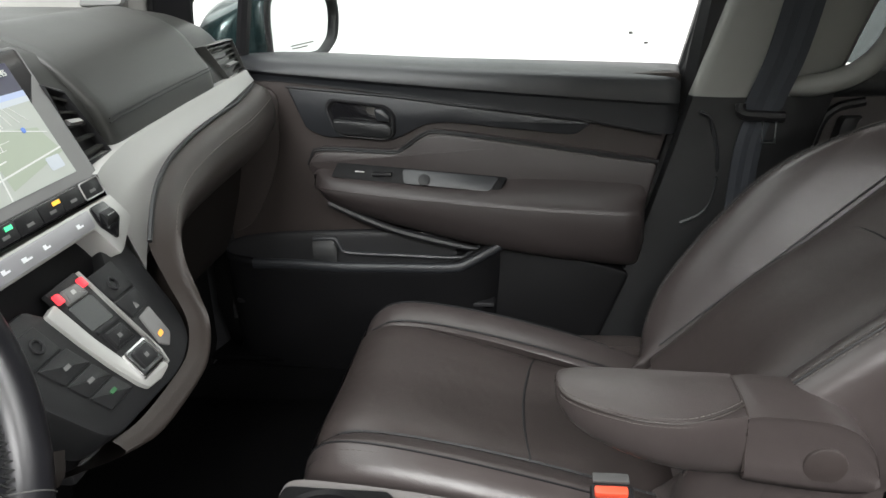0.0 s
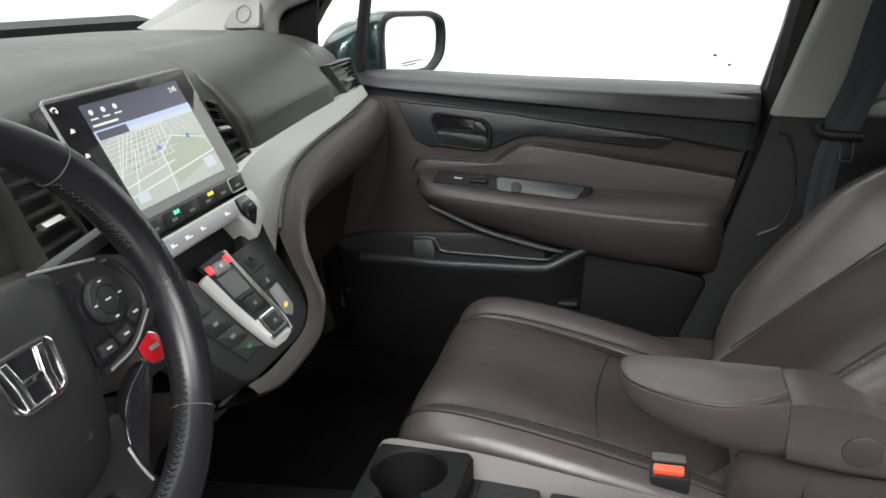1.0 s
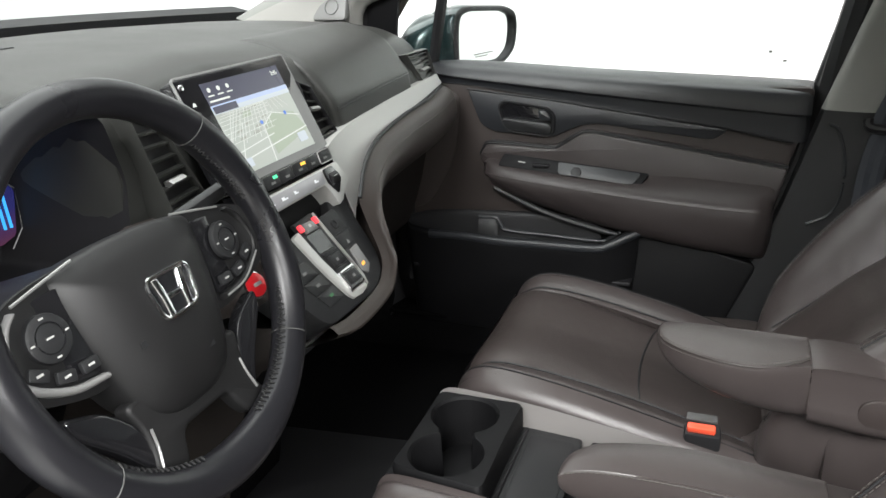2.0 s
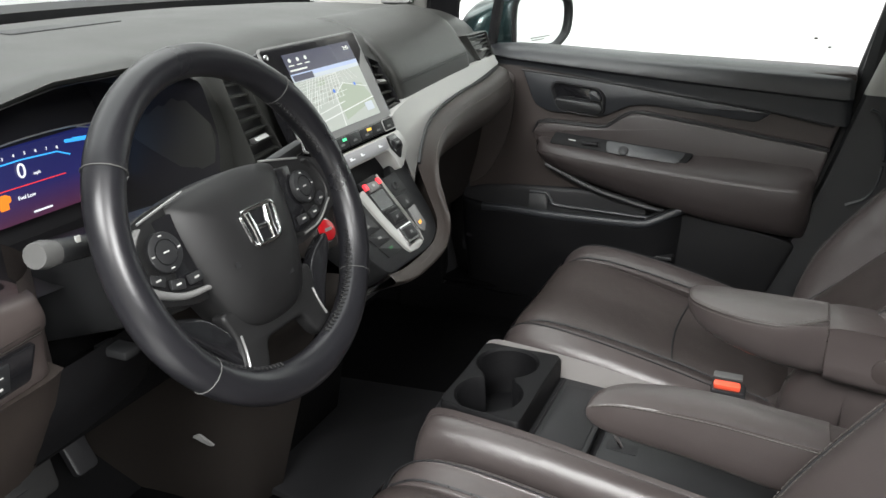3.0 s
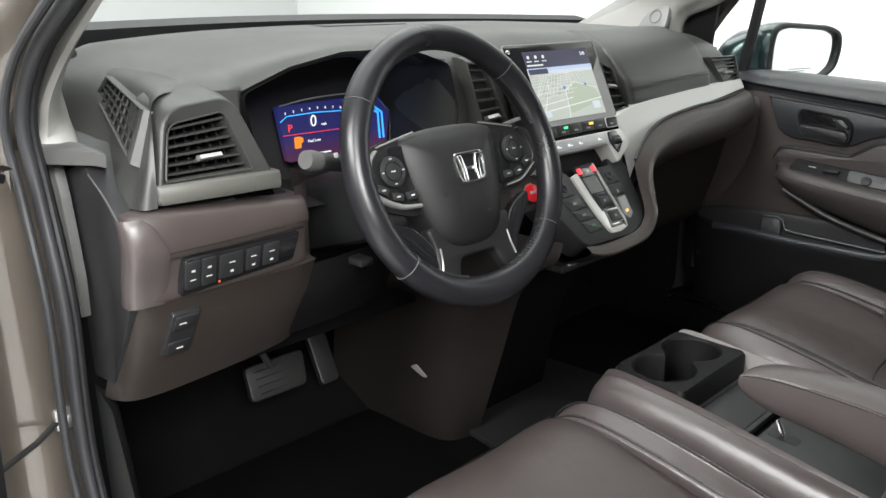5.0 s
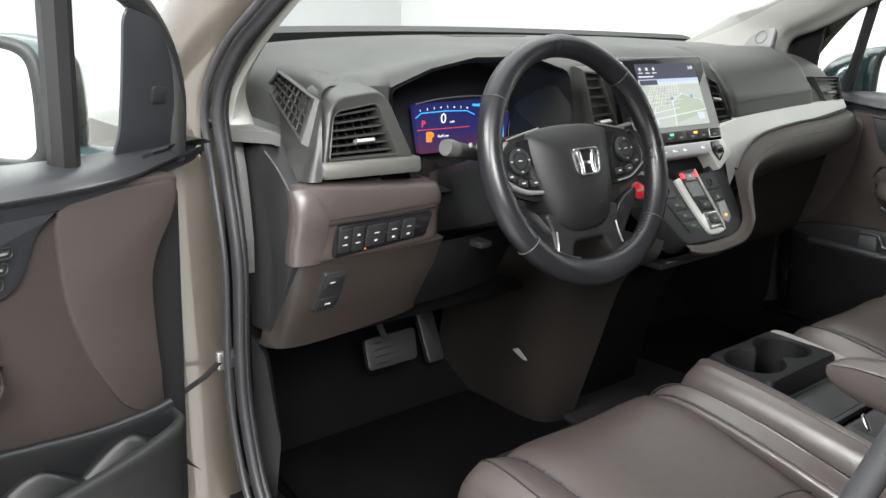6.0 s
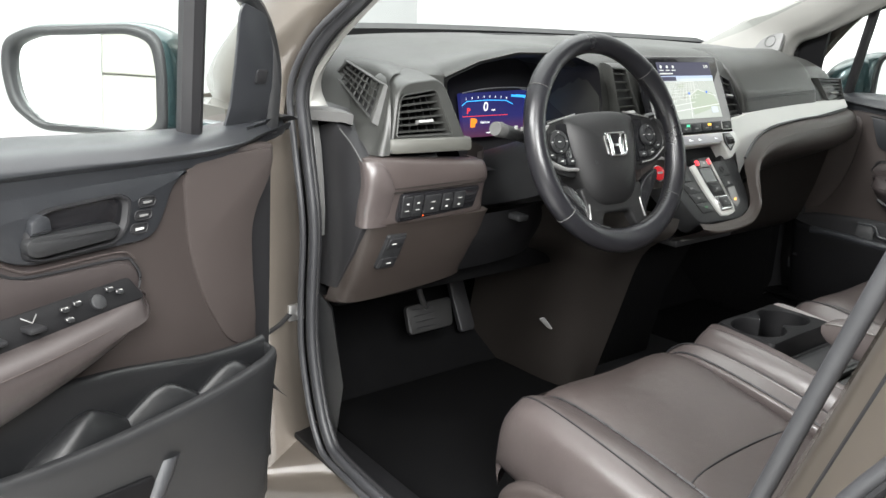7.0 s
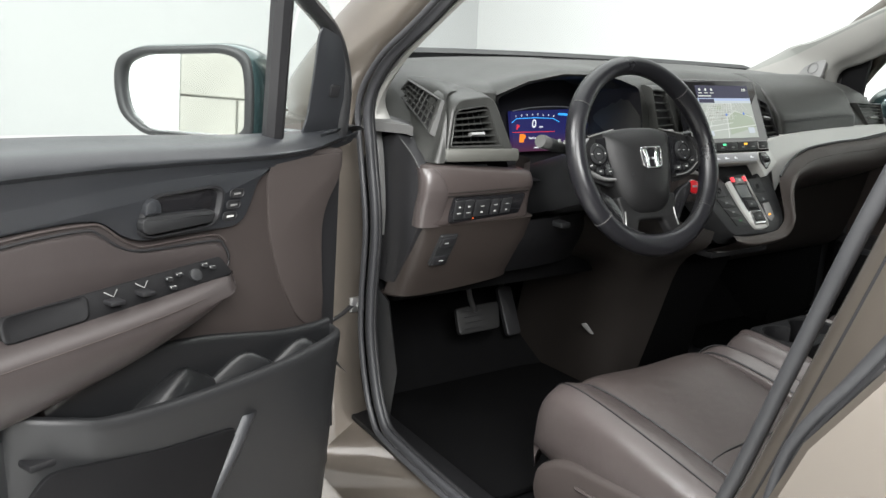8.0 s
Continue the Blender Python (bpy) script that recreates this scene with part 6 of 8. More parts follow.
    # armrest: a pad that bulges on its inner side, with a teardrop top panel, and the pivot housing behind it
    # stations: along y, inner edge, outer edge, crown, edge height, underside
    if s > 0:
        sta = ((0.0465, 0.180, 0.192, 0.812, 0.811, 0.806), (0.0450, 0.170, 0.199, 0.816, 0.813, 0.799), (0.0390, 0.154, 0.204, 0.819, 0.815, 0.789), (0.0260, 0.137, 0.207, 0.821, 0.8155, 0.780), (0.0000, 0.119, 0.208, 0.822, 0.816, 0.770), (-0.040, 0.1035, 0.207, 0.822, 0.8155, 0.760), (-0.080, 0.1000, 0.205, 0.8215, 0.815, 0.751), (-0.115, 0.1045, 0.203, 0.821, 0.815, 0.745), (-0.146, 0.1130, 0.200, 0.821, 0.8155, 0.740))
        pipe = ((0.0455, 0.184, 0.8135), (0.039, 0.154, 0.8160), (0.026, 0.137, 0.8165), (0.0, 0.119, 0.8170), (-0.040, 0.1038, 0.8165), (-0.080, 0.1004, 0.8165), (-0.105, 0.106, 0.8185), (-0.128, 0.117, 0.8210), (-0.145, 0.130, 0.8220))
        hub = ((-0.1475, 0.820, 0.740), (-0.165, 0.822, 0.737), (-0.203, 0.820, 0.732), (-0.234, 0.815, 0.729), (-0.259, 0.802, 0.728), (-0.275, 0.781, 0.731), (-0.282, 0.757, 0.741))
        hx0, hx1, cap_at = 0.1145, 0.198, (-0.227, 0.763)
    else:
        sta = ((0.1195, -0.134, -0.146, 0.784, 0.783, 0.777), (0.1170, -0.122, -0.150, 0.789, 0.786, 0.769), (0.1080, -0.106, -0.147, 0.794, 0.789, 0.757), (0.0850, -0.088, -0.141, 0.797, 0.791, 0.744), (0.0500, -0.077, -0.1375, 0.798, 0.791, 0.736), (0.0100, -0.071, -0.1370, 0.798, 0.791, 0.731), (-0.040, -0.071, -0.1385, 0.797, 0.790, 0.724), (-0.090, -0.076, -0.1430, 0.795, 0.788, 0.718), (-0.150, -0.082, -0.1470, 0.792, 0.786, 0.713))
        pipe = ((0.1185, -0.146, 0.7855), (0.108, -0.147, 0.790), (0.085, -0.141, 0.792), (0.050, -0.1375, 0.792), (0.010, -0.1370, 0.792), (-0.040, -0.1385, 0.791), (-0.090, -0.1430, 0.789), (-0.145, -0.1470, 0.787))
        hub = ((-0.1515, 0.790, 0.713), (-0.19, 0.786, 0.708), (-0.23, 0.780, 0.704), (-0.27, 0.768, 0.702), (-0.29, 0.74, 0.710))
        hx0, hx1, cap_at = -0.083, -0.146, (-0.235, 0.745)
    ar = []
    for y, xi, xo, zt, zp, zb in sta:
        zm, m, w = zp * 0.45 + zb * 0.55, (xi + xo) / 2, (xo - xi) / 2
        ar.append([V(m + a * w, y, z) for a, z in ((-1, zp), (-0.82, zp * 0.4 + zt * 0.6), (0, zt), (0.82, zp * 0.4 + zt * 0.6), (1, zp), (0.98, zm), (0.74, zb + 0.002), (0, zb), (-0.74, zb + 0.002), (-0.98, zm))])
    arm = part("armrest", body(ar, 4, 3, True), M_BROWN, st, "padded brown leather armrest", angle=60)
    hr, hm, hw = [], (hx0 + hx1) / 2, (hx1 - hx0) / 2
    for y, zt, zb in hub:
        zm = (zt + zb) / 2
        hr.append([V(hm + a * hw, y, z) for a, z in ((-1, zt - 0.008), (-0.93, zt - 0.002), (0, zt), (0.93, zt - 0.002), (1, zt - 0.008), (1, zm), (0.94, zb), (-0.94, zb), (-1, zm))])
    housing = part("armrest_housing", body(hr, 3, 3, True), M_BROWN, arm, "smooth leather pivot housing", angle=60)
    part("armrest_seam", tube(spline([V(hm + a * hw * 1.015, hub[0][0] + 0.0010, z) for a, z in ((-0.98, hub[0][2] + 0.012), (-1.0, hub[0][1] - 0.04), (-1.0, hub[0][1] - 0.008), (-0.90, hub[0][1] - 0.001), (0, hub[0][1] + 0.0012), (0.90, hub[0][1] - 0.001))], 4), 0.0012, 6), M_BROWN_DARK, arm)
    pth = spline([V(x, y, z) for y, x, z in pipe], 5)
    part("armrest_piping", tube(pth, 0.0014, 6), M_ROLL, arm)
    inward = 1 if s > 0 else -1
    for off, rise in ((0.0046, 0.0024), (-0.0012, -0.0040)):
        stitches([p + V(inward * off, 0, rise) for p in pth[2:]], "stitching", arm, 0.004, 0.0022, 0.0006)
    part("pivot_cap", disc(axes((hx0 if s > 0 else hx1, *cap_at), (0, -1, 0), (0, 0, 1)) @ Matrix.Translation((0, 0, 0.0035)), 0.0225, 0.02, 28, 0.003), M_BROWN_DARK, housing, "round brown pivot cap")
    part("arm_bracket", box((arm_x + s * 0.035, cap_at[0] - 0.02, cap_at[1] - 0.075), (0.05, 0.14, 0.16), 0.02), M_BROWN, st)
    # buckle
    bx, bz = (X(-0.205), -0.022) if s > 0 else (X(-0.205), -0.07)
    bk = thing("seat_buckle", (bx, 0.0, 0.60), "seat belt buckle with a red release key", "seat belt buckle", "buckles")
    zk = 0.668 + bz + 0.018
    part("buckle_stem", box((bx, -0.024, zk - 0.052), (0.030, 0.052, 0.090), 0.006, pose(0, 0, 0, 0, s * -12, 0)), M_RUBBER, bk)
    part("buckle_key", box((bx - s * 0.016, -0.022, zk - 0.004), (0.012, 0.040, 0.012), 0.003, pose(0, 0, 0, 0, s * -20, 0)), M_RED, bk, "red release key")
    part("buckle_top", box((bx - s * 0.003, -0.022, zk + 0.006), (0.013, 0.044, 0.006), 0.002, pose(0, 0, 0, 0, s * -20, 0)), M_FOOT, bk)
    return st


seat(1, 0.410, 47, 0.145)
seat(-1, -0.400, 36, -0.112)


# ---- centre console between the seats ----
def console():
    co = thing("centre_console", (0.02, 0.1, 0.43), "brown sided console with a black double cup holder", "console")
    # cup holder block with two joined wells
    x0, x1, y0, y1, zt = -0.088, 0.126, 0.226, 0.358, 0.698
    wells = [(-0.024, 0.295, 0.049), (0.071, 0.300, 0.0475)]
    n = 26
    bm = bmesh.new()
    outer = rounded([(x0, y0), (x1, y0), (x1 + 0.002, y1), (x0 + 0.018, y1)], 0.012, 4)
    # outline of the joined wells
    (ax, ay, ar2), (bx, by, br2) = wells
    inner = []
    for k in range(n):
        a = 0.49 + (2 * math.pi - 0.98) * k / (n - 1)
        inner.append((ax + ar2 * math.cos(a), ay + ar2 * math.sin(a)))
    for k in range(n):
        a = -math.pi + 0.51 + (2 * math.pi - 1.02) * k / (n - 1)
        inner.append((bx + br2 * math.cos(a), by + br2 * math.sin(a)))
    # top with the hole: match points by angle about the middle
    c = Vector((0.0225, 0.2975))
    def ray_to(poly, ang):
        d = Vector((math.cos(ang), math.sin(ang)))
        best = None
        for i in range(len(poly)):
            p, q = Vector(poly[i]).to_2d(), Vector(poly[(i + 1) % len(poly)]).to_2d()
            e = q - p
            den = d.x * e.y - d.y * e.x
            if abs(den) < 1e-9:
                continue
            t = ((p - c).x * e.y - (p - c).y * e.x) / den
            u = ((p - c).x * d.y - (p - c).y * d.x) / den
            if t > 0 and -1e-6 <= u <= 1 + 1e-6 and (best is None or t < best):
                best = t
        return c + d * (best or 0.01)
    angs = [2 * math.pi * k / 180 for k in range(180)]
    ro, ri = [ray_to(outer, a) for a in angs], [ray_to(inner, a) for a in angs]
    rings = [[V(p.x, p.y, zt - 0.16) for p in ro], [V(p.x, p.y, zt - 0.006) for p in ro], [V(*(p + (c - p).normalized() * 0.004), zt) for p in ro], [V(*(p + (p - c).normalized() * 0.004), zt) for p in ri], [V(p.x, p.y, zt - 0.004) for p in ri], [V(*(c + (p - c) * 0.96), zt - 0.045) for p in ri], [V(*(c + (p - c) * 0.92), zt - 0.078) for p in ri]]
    bm = skin(rings, True, False)
    bm.faces.new([v for v in bm.verts][-180:])
    cup = part("cup_holder", bm, M_BLACK, co, "black double cup holder")
    # padded side walls, falling gently towards the rear
    def fall(y):
        return 0.697 - 0.10 * max(0, 0.24 - y) - 0.05 * max(0, 0.34 - y)
    for s, xi, wide, mat in ((-1, -0.094, 0.042, M_BROWN), (1, 0.129, 0.018, M_SATIN)):
        rr = []
        for y, dz in ((0.372, -0.075), (0.370, -0.040), (0.362, -0.016), (0.345, -0.002), (0.30, 0.0), (0.20, 0.0), (0.08, 0.0), (-0.05, 0.0), (-0.25, 0.0)):
            z = fall(y) + dz
            rr.append([V(xi, y, 0.46), V(xi, y, z - 0.012), V(xi + s * 0.003, y, z - 0.002), V(xi + s * wide * 0.3, y, z), V(xi + s * wide * 0.7, y, z - 0.010), V(xi + s * wide, y, z - 0.040), V(xi + s * (wide + 0.006), y, 0.58), V(xi + s * (wide + 0.006), y, 0.46)])
        part("side_wall", body(rr, 3, 3), mat, co, "brown leather console side" if s < 0 else "grey console side", angle=60)
    part("front_lip", body([[V(x, 0.362 + d, z) for d, z in ((0, 0.46), (0.004, 0.655), (-0.002, 0.684), (-0.012, 0.676), (-0.016, 0.46))] for x in (-0.070, -0.02, 0.05, 0.128)], 2, 2), M_DARK, co)
    # tray with lid panels
    part("tray", box((0.018, 0.0, 0.622), (0.216, 0.46, 0.02), 0.004), M_RUBBER, co)
    tilt = pose(0.0175, 0.13, 0.652, 4.0, 0, 0)
    part("tray_lid", plate(rounded([(-0.108, 0.008), (0.108, 0.008), (0.108, 0.100), (-0.108, 0.100)], 0.008, 3), 0.010, tilt, 0.003), M_DARK, co)
    part("tray_recess", plate(rounded([(-0.098, 0.016), (0.090, 0.016), (0.090, 0.082), (-0.098, 0.082)], 0.008, 3), 0.003, tilt @ Matrix.Translation((0, 0, 0.0015)), 0.001), M_RUBBER, co)
    part("tray_ridge", tube([tilt @ V(x, 0.090, 0.001) for x in (-0.10, 0.0, 0.10)], 0.003, 6), M_RUBBER, co)
    part("tray_lid", plate(rounded([(-0.108, -0.33), (0.108, -0.33), (0.108, -0.004), (-0.108, -0.004)], 0.008, 3), 0.010, tilt, 0.003), M_DARK, co)
    part("lid_slot", plate(rounded([(-0.048, -0.055), (-0.026, -0.055), (-0.026, -0.012), (-0.048, -0.012)], 0.003, 2), 0.002, tilt @ Matrix.Translation((0, 0, 0.001))), M_RUBBER, co)
    part("tray_tongue", tube([tilt @ V(-0.037, -0.034, 0.0), tilt @ V(-0.036, -0.026, 0.010), tilt @ V(-0.036, -0.018, 0.022)], [0.004, 0.006, 0.004], 8, flat=0.5), M_CHROME, co, "small bright latch tongue")
    part("floor_mat", plate(rounded([(-0.10, 0.43), (0.34, 0.43), (0.30, 0.86), (-0.05, 0.86)], 0.03, 4), 0.012, Matrix.Translation((0, 0, 0.447)), 0.004), M_RUBBER, None).parent = None
    return co


console()
for ob_ in [o for o in bpy.data.objects if o.name == "floor_mat"]:
    tagged(ob_, "black rubber mat on the floor before the console", "floor mat")


# ---- pedals and footwell ----
def pedals():
    br = thing("brake_pedal", (-0.372, 0.90, 0.44), "brake pedal with a black rubber pad on a steel arm", "pedal", "pedals")
    f = axes((-0.372, 0.890, 0.600), (1, -0.12, 0.06), (0, 0.45, 1))
    pad = part("pedal_pad", plate(rounded([(-0.062, -0.032), (0.052, -0.032), (0.062, 0.034), (-0.058, 0.034)], 0.012, 4), 0.014, f, 0.004), material("pedal_rubber", (0.009, 0.009, 0.009), 0.6, spec=0.25), br)
    for k in range(4):
        part("pad_groove", box(f @ V(0, -0.021 + 0.014 * k, 0.0005), (0.09, 0.002, 0.0025), 0.0008), M_RUBBER, pad)
    part("pedal_arm", tube([V(-0.375, 0.905, 0.610), V(-0.400, 0.895, 0.655), V(-0.428, 0.90, 0.78)], 0.0065, 8), M_METAL, br)
    ga = thing("accelerator_pedal", (-0.215, 0.98, 0.44), "narrow black accelerator pedal", "pedal", "pedals")
    f = axes((-0.22, 0.965, 0.575), (1, -0.05, 0.05), (-0.15, 0.5, 1))
    part("pedal_pad", plate(rounded([(-0.022, -0.065), (0.022, -0.065), (0.024, 0.065), (-0.020, 0.065)], 0.01, 4), 0.014, f, 0.004), M_RUBBER, ga)
    part("pedal_arm", tube([V(-0.22, 0.99, 0.60), V(-0.22, 1.05, 0.75)], 0.007, 8), M_RUBBER, ga)
    mat_ = part("carpet_mat", plate(rounded([(-0.70, 0.42), (-0.16, 0.42), (-0.17, 0.90), (-0.66, 0.90)], 0.05, 4), 0.010, Matrix.Translation((0, 0, 0.446)), 0.004), M_CARPET)
    tagged(mat_, "black carpet mat in the driver footwell", "floor mat")
    mat2 = part("carpet_mat", plate(rounded([(0.20, 0.42), (0.70, 0.42), (0.66, 0.90), (0.32, 0.90)], 0.05, 4), 0.010, Matrix.Translation((0.02, 0, 0.4425)), 0.004), M_CARPET)
    tagged(mat2, "black carpet mat in the passenger footwell", "floor mat")
    kick = thing("kick_panel", (-0.745, 0.75, 0.43), "black plastic kick panel with a pale screw cap", "trim panel")
    part("panel", body([[V(-0.755, y, z) for y, z in ((0.66, 0.50), (0.67, 0.76), (0.95, 0.80), (0.95, 0.44))], [V(-0.735, y, z) for y, z in ((0.70, 0.50), (0.70, 0.75), (0.95, 0.79), (0.95, 0.44))]], 2, 2), M_DARK, kick)
    part("screw_cap", disc(axes((-0.728, 0.752, 0.622), (0.2, -1, 0.1), (0, 0, 1)), 0.007, 0.01, 12), M_WHITE, kick)


pedals()


# ---- front doors ----
HINGE, OPEN = V(-0.948, 0.728, 0.30), -67.7


def door(s, turn, name, label):
    """A front door in its closed place, turned on its hinge. s = 1 passenger's, -1 driver's."""
    hinge = V(s * 0.948, 0.728, 0.30)
    d = thing(name, hinge, label, "car door", "front doors", turn=turn)
    oy = 0.0 if s > 0 else -0.032

    def pan(pts, x, depth, mat, nm, r=0.01, bevel=0.004, owner=None, lab=""):
        """A plate in the door's plane with outline (y, z), its face at |x| = x looking into the cabin."""
        fm = Matrix(((0, 0, -s, s * x), (1, 0, 0, oy), (0, 1, 0, 0), (0, 0, 0, 1)))
        return part(nm, plate(rounded(pts, r, 3), depth, fm, bevel), mat, owner or d, lab)

    def P(x, y, z):
        """A point of the inner trim."""
        return V(s * x, y + oy, z)

    def S(x, y, z):
        """A point of the shell and its window frame."""
        return V(s * x, y, z)
    # painted shell
    ringf = lambda y, z0, z1: [S(0.862, y, z0), S(0.905, y, z0 - 0.01), S(0.93, y, z0 + 0.12), S(0.945, y, 0.70), S(0.925, y, 0.95), S(0.885, y, z1), S(0.862, y, z1)]  # noqa: E731
    part("door_skin", skin([ringf(0.715, 0.42, 1.04), ringf(0.60, 0.36, 1.05), ringf(0.2, 0.34, 1.05), ringf(-0.03, 0.36, 1.045), ringf(-0.17, 0.75, 1.04)]), M_PAINT, d, "taupe metallic outer skin")
    if s < 0:
        # Black box stands in for the shadowed gap at the hinges.
        part("hinge_shade", box(S(0.838, 0.648, 0.76), (0.05, 0.107, 0.56), 0.01), M_RUBBER, d)
    # inner base
    base = [(0.670, 1.06), (0.655, 0.90), (0.652, 0.70), (0.64, 0.50), (0.56, 0.40), (0.05, 0.40), (-0.02, 0.50), (-0.09, 0.72), (-0.15, 0.95), (-0.172, 1.06)]
    pan(base, 0.793, 0.07, M_DARK, "door_card", 0.02, 0.006, lab="dark inner door shell")
    pan([(0.712, 1.06), (0.700, 1.01), (0.676, 0.977), (0.664, 0.943), (0.666, 0.88), (0.676, 0.787), (0.676, 0.730), (0.10, 0.730), (-0.09, 0.745), (-0.15, 0.95), (-0.172, 1.06)], 0.789, 0.02, M_BROWN_PLASTIC, "brown_card", 0.015, 0.006, lab="mocha brown door card")
    pan([(0.708, 1.055), (0.697, 1.01), (0.673, 0.977), (0.661, 0.943), (0.663, 0.88), (0.672, 0.80), (0.660, 0.765), (0.615, 0.785), (0.570, 0.86), (0.545, 0.935), (0.538, 1.045)], 0.7845, 0.012, M_BROWN_PLASTIC, "front_card", 0.03, 0.0045)
    # belt cap: a bright upper slope, a crease and a shaded band below
    rr = []
    if s < 0:
        cap = ((0.758, 1.086, 1.076, 1.066, 0.83), (0.735, 1.092, 1.080, 1.062, 0.815), (0.66, 1.084, 1.068, 1.050, 0.798), (0.60, 1.079, 1.060, 1.040, 0.778), (0.50, 1.075, 1.052, 1.034, 0.772), (0.25, 1.074, 1.046, 1.019, 0.768), (0.0, 1.066, 1.030, 0.985, 0.770), (-0.14, 1.060, 1.018, 0.962, 0.774), (-0.168, 1.064, 1.016, 0.96, 0.785))
    else:
        cap = ((0.758, 1.078, 1.066, 1.050, 0.83), (0.735, 1.086, 1.072, 1.050, 0.815), (0.66, 1.092, 1.078, 1.056, 0.798), (0.60, 1.097, 1.078, 1.058, 0.778), (0.50, 1.097, 1.068, 1.052, 0.772), (0.25, 1.081, 1.044, 1.018, 0.768), (0.0, 1.068, 1.022, 0.980, 0.770), (-0.14, 1.060, 1.010, 0.956, 0.774), (-0.168, 1.058, 1.008, 0.956, 0.785))
    for y, zt, zc, zb, x in cap:
        rr.append([S(0.862, y, zt), S(0.815, y, zt + 0.002), S(x + 0.016, y, zt - 0.006), S(x + 0.005, y, zt - 0.016), S(x, y, zc + 0.004), S(x + 0.0015, y, zc), S(x + 0.009, y, zc - 0.005), S(x + 0.012, y, zb + 0.004), S(x + 0.020, y, zb), S(0.862, y, zb)])
    part("belt_cap", body(rr, 3, 2), M_DOORDARK, d, "charcoal belt trim", angle=32)
    # handle panel
    if s > 0:
        hp = [(0.520, 1.046), (0.325, 1.025), (0.223, 1.010), (-0.022, 0.976), (0.008, 0.955), (0.115, 0.967), (0.232, 0.981), (0.272, 0.977), (0.331, 0.949), (0.459, 0.956), (0.491, 0.972)]
        bez = [(0.453, 1.012), (0.442, 1.026), (0.340, 1.012), (0.325, 0.995), (0.327, 0.957), (0.344, 0.950), (0.429, 0.959), (0.442, 0.978)]
    else:
        hp = [(0.545, 1.036), (0.285, 1.024), (0.152, 1.006), (-0.08, 0.968), (-0.08, 0.944), (0.0, 0.955), (0.151, 0.977), (0.228, 0.984), (0.262, 0.983), (0.278, 0.976), (0.299, 0.960), (0.318, 0.953), (0.337, 0.951), (0.475, 0.956), (0.493, 0.966), (0.505, 0.988), (0.517, 1.018)]
        bez = [(0.318, 0.960), (0.319, 0.980), (0.331, 1.003), (0.346, 1.010), (0.438, 1.017), (0.452, 1.010), (0.447, 0.978), (0.431, 0.961), (0.333, 0.955)]
    pan(hp, 0.780, 0.02, M_DOORDARK, "handle_panel", 0.010, 0.003, lab="charcoal handle panel")
    if s > 0:
        part("panel_welt", tube(spline([P(0.7795, y, z) for y, z in ((0.521, 1.048), (0.325, 1.027), (0.223, 1.012), (0.10, 0.996), (-0.018, 0.979), (-0.140, 0.955))], 5), 0.0024, 6), M_RUBBER, d)
    # a raised bezel round a dark well, with the pull handle and the lock lever in it
    ring = rounded(bez, 0.012, 4)
    mid = sum((Vector(p).to_2d() for p in ring), Vector((0, 0))) / len(ring)

    def shrink(k, x):
        return [P(x, *(mid + (Vector(p).to_2d() - mid) * k)) for p in ring]
    bz = part("handle_bezel", skin([shrink(1.02, 0.7805), shrink(1.0, 0.7745), shrink(0.97, 0.7725), shrink(0.92, 0.7730), shrink(0.90, 0.7750), shrink(0.86, 0.7795)], True, False), M_RUBBER, d, "black handle bezel", angle=40)
    part("handle_well", skin([shrink(0.89, 0.7797), shrink(0.87, 0.7790)]), M_GLOSS, bz)
    if s > 0:
        grip = [(0.438, 0.990), (0.338, 0.981), (0.330, 0.972), (0.333, 0.958), (0.345, 0.955), (0.426, 0.963), (0.436, 0.974)]
        lever = [(0.362, 1.007), (0.346, 1.008), (0.333, 0.993), (0.335, 0.984), (0.358, 0.986)]
    else:
        grip = [(0.316, 0.966), (0.316, 0.980), (0.325, 0.985), (0.424, 0.986), (0.432, 0.980), (0.422, 0.968), (0.328, 0.961)]
        lever = [(0.322, 0.984), (0.325, 1.001), (0.335, 1.007), (0.346, 1.003), (0.348, 0.986)]
    pan(grip, 0.766, 0.012, M_DARK, "pull_handle", 0.006, 0.004, owner=bz)
    pan(lever, 0.769, 0.010, M_DOORDARK, "lock_lever", 0.005, 0.004, owner=bz)
    if s < 0:
        for k in range(3):
            c = (0.476 - 0.0062 * k, 1.003 - 0.0155 * k)
            rim = rounded([(c[0] - 0.013, c[1] - 0.0055), (c[0] + 0.011, c[1] - 0.0055), (c[0] + 0.013, c[1] + 0.0055), (c[0] - 0.011, c[1] + 0.0055)], 0.005, 3)
            sw = part("lock_key", tube([P(0.7780, *p) for p in rim], 0.0014, 6, True, up=(1, 0, 0)), M_RUBBER, d)
            pan([(c[0] - 0.011, c[1] - 0.004), (c[0] + 0.009, c[1] - 0.004), (c[0] + 0.011, c[1] + 0.004), (c[0] - 0.009, c[1] + 0.004)], 0.7775, 0.004, M_RUBBER, "key_face", 0.003, 0.001, owner=sw)
            pan([(c[0] - 0.006, c[1] - 0.002), (c[0] + 0.006, c[1] - 0.001), (c[0] + 0.006, c[1] + 0.001), (c[0] - 0.006, c[1] + 0.001)], 0.7770, 0.001, M_WHITE if k == 2 else M_GREY, "key_mark", 0.0, 0.0, owner=sw)
